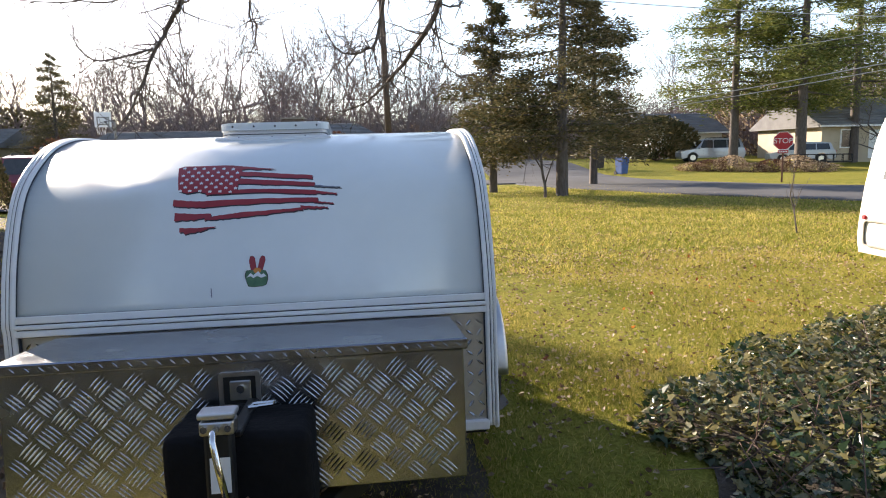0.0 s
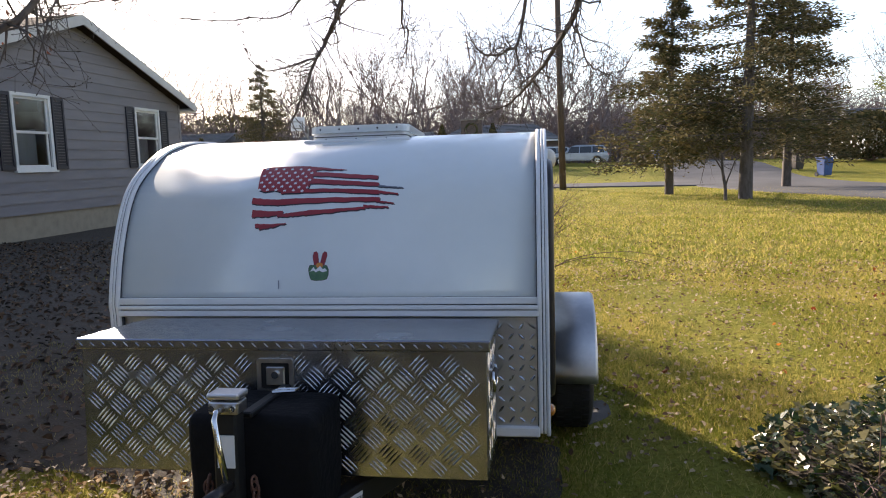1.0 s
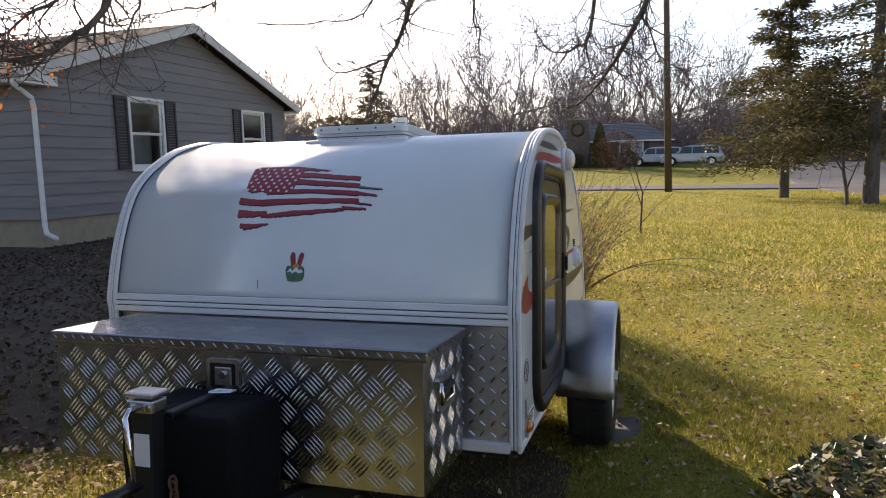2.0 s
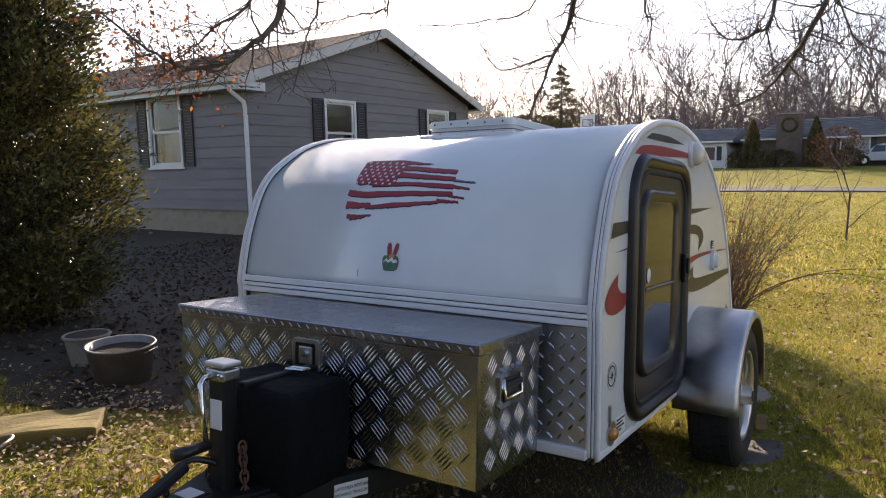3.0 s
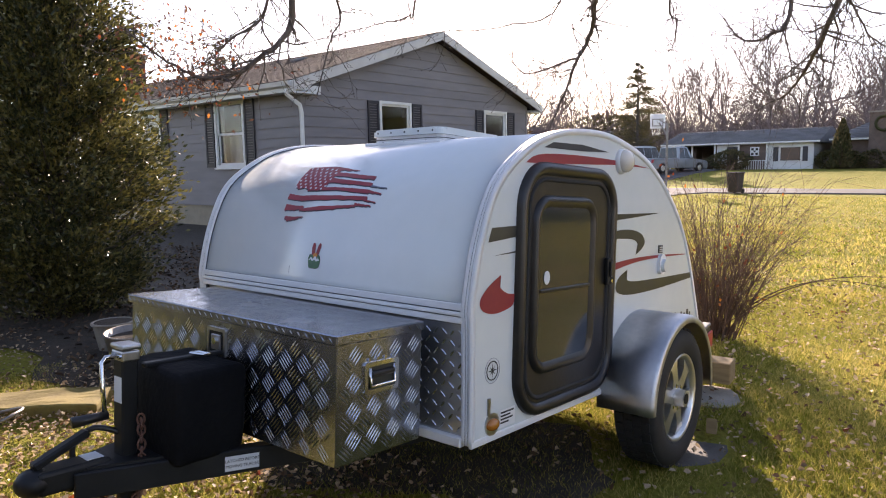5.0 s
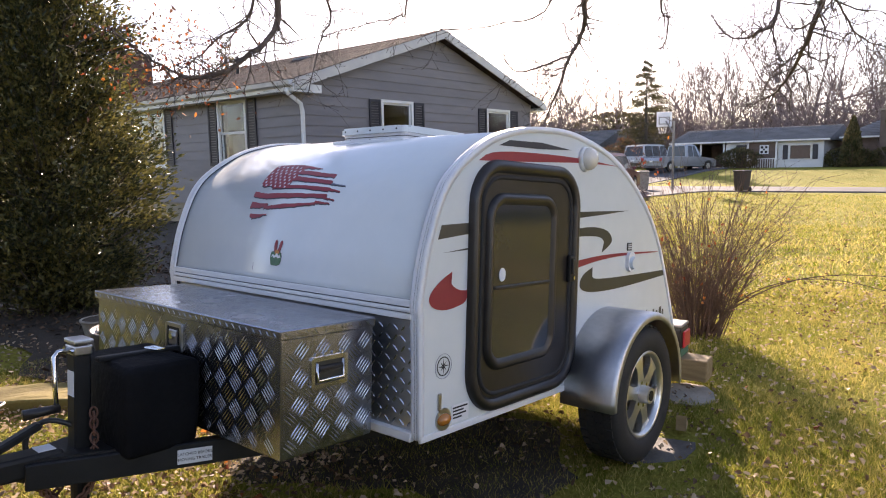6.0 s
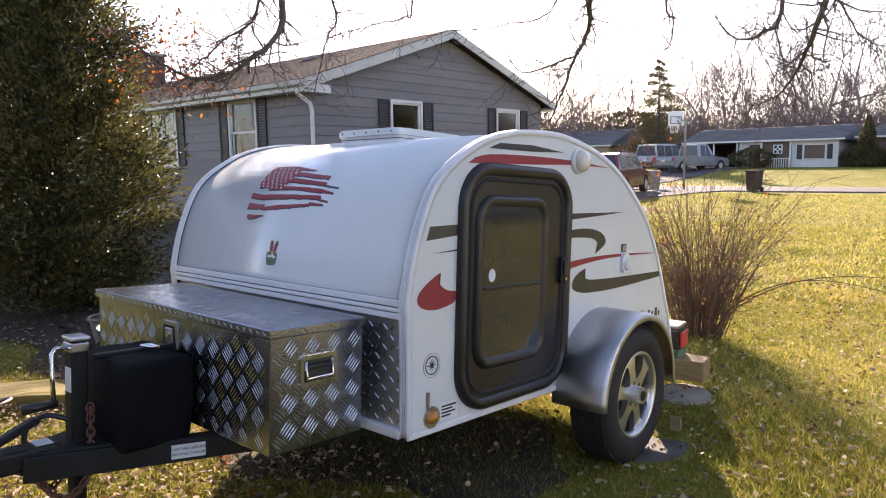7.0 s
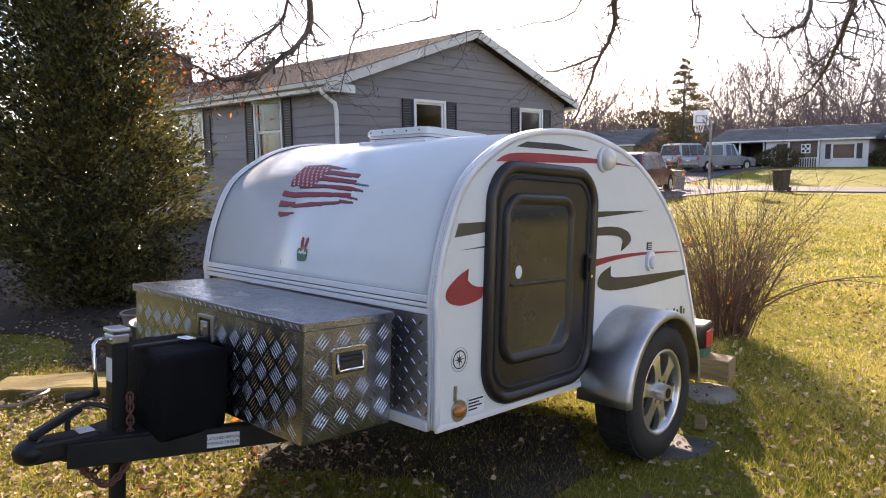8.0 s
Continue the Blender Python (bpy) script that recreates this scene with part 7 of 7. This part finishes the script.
P = np.concatenate([scatter(230000, -3.2, 2.2, -1.7, 2.6), scatter(300000, -1.0, 6.5, 0.5, 6.5)])
P = P[under(P)]
P = P[patch(P) + rng.normal(0, 0.22, len(P)) > -0.12]
turf("grass_near", P, 0.034, 0.0045)
P = np.concatenate([scatter(60000, -5, 12, 5.5, 14), scatter(50000, -9, 16, 13, 27)])
turf("grass_far", P[under(P)], 0.05, 0.02)

# the last patch is added out of view, to brown the tool box reflections
P = np.concatenate([scatter(4200, -4.5, 0.6, -1.6, 0.4), scatter(11000, -1.0, 6.5, 0.8, 7), scatter(5000, -6, 12, 6, 22), scatter(3200, -2.6, 0.2, -1.2, 0.5), scatter(600, -0.8, 1.9, -0.6, 2.2), scatter(6000, -3.5, 2.0, -3.7, -1.2)])
n = len(P)
Z = np.array([ground_z(x, y) for x, y in P]) + rng.uniform(0.004, 0.045, n)
D = np.stack([rng.normal(0, 1, n), rng.normal(0, 1, n), rng.normal(0, 0.3, n)], 1)
V, F = dead_leaves(np.stack([P[:, 0], P[:, 1], Z], 1), D, 0.029)
P = scatter(13000, -8, 13, 5, 18)
n = len(P)
Z = np.array([ground_z(x, y) for x, y in P]) + rng.uniform(0.01, 0.05, n)
V2, F2 = dead_leaves(np.stack([P[:, 0], P[:, 1], Z], 1), np.stack([rng.normal(0, 1, n), rng.normal(0, 1, n), rng.normal(0, 0.3, n)], 1), 0.034)
tagged(raw("lawn_leaves", V2.tolist(), F2.tolist(), M["lawnleaf"]), "brown leaves strewn over the open lawn", "leaves", kind="stuff")
tagged(raw("fallen_leaves", V.tolist(), F.tolist(), M["litter"]), "dry brown and tan leaves scattered over the grass", "leaves", kind="stuff")
P = scatter(15000, -9.4, -0.85, 0.1, 9.5)
P = P[(P[:, 0] < -0.85 - 0.3 * np.clip(P[:, 1] - 1.5, 0, 4)) & (P[:, 1] > 0.3 + 0.25 * np.sin(P[:, 0] * 3) + rng.normal(0, 0.15, len(P)))]
n = len(P)
V, F = dead_leaves(np.stack([P[:, 0], P[:, 1], np.array([ground_z(x, y) for x, y in P]) + rng.uniform(0.01, 0.04, n)], 1), np.stack([rng.normal(0, 1, n), rng.normal(0, 1, n), rng.normal(0, 0.3, n)], 1), 0.05)
tagged(raw("bed_leaves", V.tolist(), F.tolist(), M["bedleaf"]), "brown leaves over bare soil, darkened for the shade beside the house", "leaves", kind="stuff")
# bare dark soil sheet, which also deepens the trailer's shade
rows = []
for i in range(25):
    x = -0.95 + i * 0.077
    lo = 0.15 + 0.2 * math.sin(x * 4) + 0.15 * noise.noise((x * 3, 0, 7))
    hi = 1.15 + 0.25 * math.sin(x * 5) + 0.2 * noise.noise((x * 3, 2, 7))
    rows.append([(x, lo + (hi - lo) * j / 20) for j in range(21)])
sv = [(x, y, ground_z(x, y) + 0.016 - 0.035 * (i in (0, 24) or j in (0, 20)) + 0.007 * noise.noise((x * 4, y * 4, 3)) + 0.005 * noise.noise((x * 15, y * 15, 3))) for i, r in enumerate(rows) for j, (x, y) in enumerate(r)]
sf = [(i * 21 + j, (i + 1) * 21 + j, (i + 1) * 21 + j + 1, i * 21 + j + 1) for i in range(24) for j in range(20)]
tagged(raw("worn_ground", sv, sf, M["soil"], smooth=True), "bare dark soil sheet that also deepens the shade under the camper", "soil", kind="structure")
# bare soil under the tree and along the house, with a wavering edge
rows = []
for i in range(60):
    x = -16.0 + i * 0.2565
    lo = 0.32 - 0.3 * min(max(-2.2 - x, 0), 1) + 0.2 * math.sin(x * 3) + 0.12 * noise.noise((x * 2.5, 0, 1))
    hi = 10.5 + 7.0 * min(max((-4.2 - x) / 2, 0), 1) - 0.5 * noise.noise((x, 0, 4)) - 3.9 * max(x + 3, 0)
    rows.append([(x, lo + (hi - lo) * j / 30) for j in range(31)])
sv = [(x, y, ground_z(x, y) + 0.012 + 0.008 * noise.noise((x * 6, y * 6, 2))) for r in rows for x, y in r]
sf = [(i * 31 + j, (i + 1) * 31 + j, (i + 1) * 31 + j + 1, i * 31 + j + 1) for i in range(59) for j in range(30)]
tagged(raw("soil_bed", sv, sf, M["soil"], smooth=True), "bare dark soil strewn with leaves beside the house", "soil", kind="structure")
P = np.concatenate([scatter(34, -1.2, 0.0, -0.7, 0.2), scatter(40, 0, 5, 2, 8)])
n = len(P)
V, F = cards(np.stack([P[:, 0], P[:, 1], np.full(n, 0.03)], 1), np.stack([rng.normal(0, 1, n), rng.normal(0, 1, n), rng.normal(0.2, 0.3, n)], 1), 0.042, 0.036, rng, 0.9)
tagged(raw("red_fallen_leaves", V.tolist(), F.tolist(), M["redleaf"]), "bright russet leaves lying on the grass", "leaves", kind="stuff")

# ivy bank: lobed leaves on a low mound, with trailing stems
def ivy_leaves(P, Z, size):
    n = len(P)
    shape = np.array([(0, 0), (0.42, 0.1), (0.34, 0.42), (0.5, 0.62), (0.2, 0.72), (0, 1.1), (-0.2, 0.72), (-0.5, 0.62), (-0.34, 0.42), (-0.42, 0.1)])
    a = rng.uniform(0, 2 * math.pi, n)
    U = np.stack([np.cos(a), np.sin(a), rng.normal(0.05, 0.45, n)], 1)
    Wv = np.stack([-np.sin(a), np.cos(a), rng.normal(0, 0.5, n)], 1)
    N = np.cross(Wv, U)
    s = size * rng.uniform(0.5, 1.3, n)
    C = np.stack([P[:, 0], P[:, 1], Z], 1)
    V = C[:, None] + s[:, None, None] * (shape[None, :, 0:1] * Wv[:, None] + shape[None, :, 1:2] * U[:, None] - 0.5 * (shape[None, :, 0:1] ** 2) * N[:, None])
    F = np.arange(n)[:, None] * 10 + np.arange(10)[None]
    return V.reshape(-1, 3), F


P = scatter(52000, 1.5, 6.5, -2.4, 3.9)
edge = 0.82 + (P[:, 0] - 1.5) * 0.86 - np.clip(P[:, 0] - 2.9, 0, 9) * 0.4 + 0.12 * np.sin(P[:, 0] * 7) - P[:, 1]
left = P[:, 0] - 1.74 - 0.12 * np.sin(P[:, 1] * 5)
keep = (edge > 0) & (left > 0)
P, edge, left = P[keep], edge[keep], left[keep]
Hm = np.clip(np.minimum(edge, left) * 0.5, 0.03, 0.16)
Z = Hm * rng.uniform(0.5, 1.15, len(P)) + 0.02
V, F = ivy_leaves(P, Z, 0.04)
tagged(raw("ivy", V.tolist(), F.tolist(), M["ivy"]), "dense bank of glossy green and bronze ivy", "ivy", kind="stuff")
# dark soil that the ivy roots in
rows = []
for i in range(42):
    x = 1.74 + i * 0.12
    hi = 0.74 + (x - 1.5) * 0.86 - max(x - 2.9, 0) * 0.4 + 0.1 * math.sin(x * 7)
    rows.append([(x + (0.12 * math.sin(-11 + j * 0.6) if i == 0 else 0), -2.3 + (hi + 2.3) * j / 24) for j in range(25)])
sv = [(x, y, ground_z(x, y) + 0.012 + 0.008 * noise.noise((x * 6, y * 6, 2))) for r in rows for x, y in r]
sf = [(i * 25 + j, (i + 1) * 25 + j, (i + 1) * 25 + j + 1, i * 25 + j + 1) for i in range(41) for j in range(24)]
tagged(raw("ivy_soil", sv, sf, M["soil"], smooth=True), "dark soil beneath the bank of ivy", "soil", kind="structure")
segs = []
for k in range(160):
    p = np.array([rng.uniform(1.8, 5), 0, 0])
    p[1] = min(0.5 + (p[0] - 1.5) * 0.58, 2.5) - rng.uniform(0, 1.2)
    p[2] = 0.1
    d = rng.normal(0, 1, 3) * np.array([1, 1, 0.5])
    q = p + d / np.linalg.norm(d) * rng.uniform(0.15, 0.4) + np.array([0, 0, 0.12])
    segs.append((p, q, 0.003, 0.002))
tagged(segs_mesh("ivy_stems", segs, 4, M["twig"]), "bare trailing ivy stems", "ivy", kind="stuff")
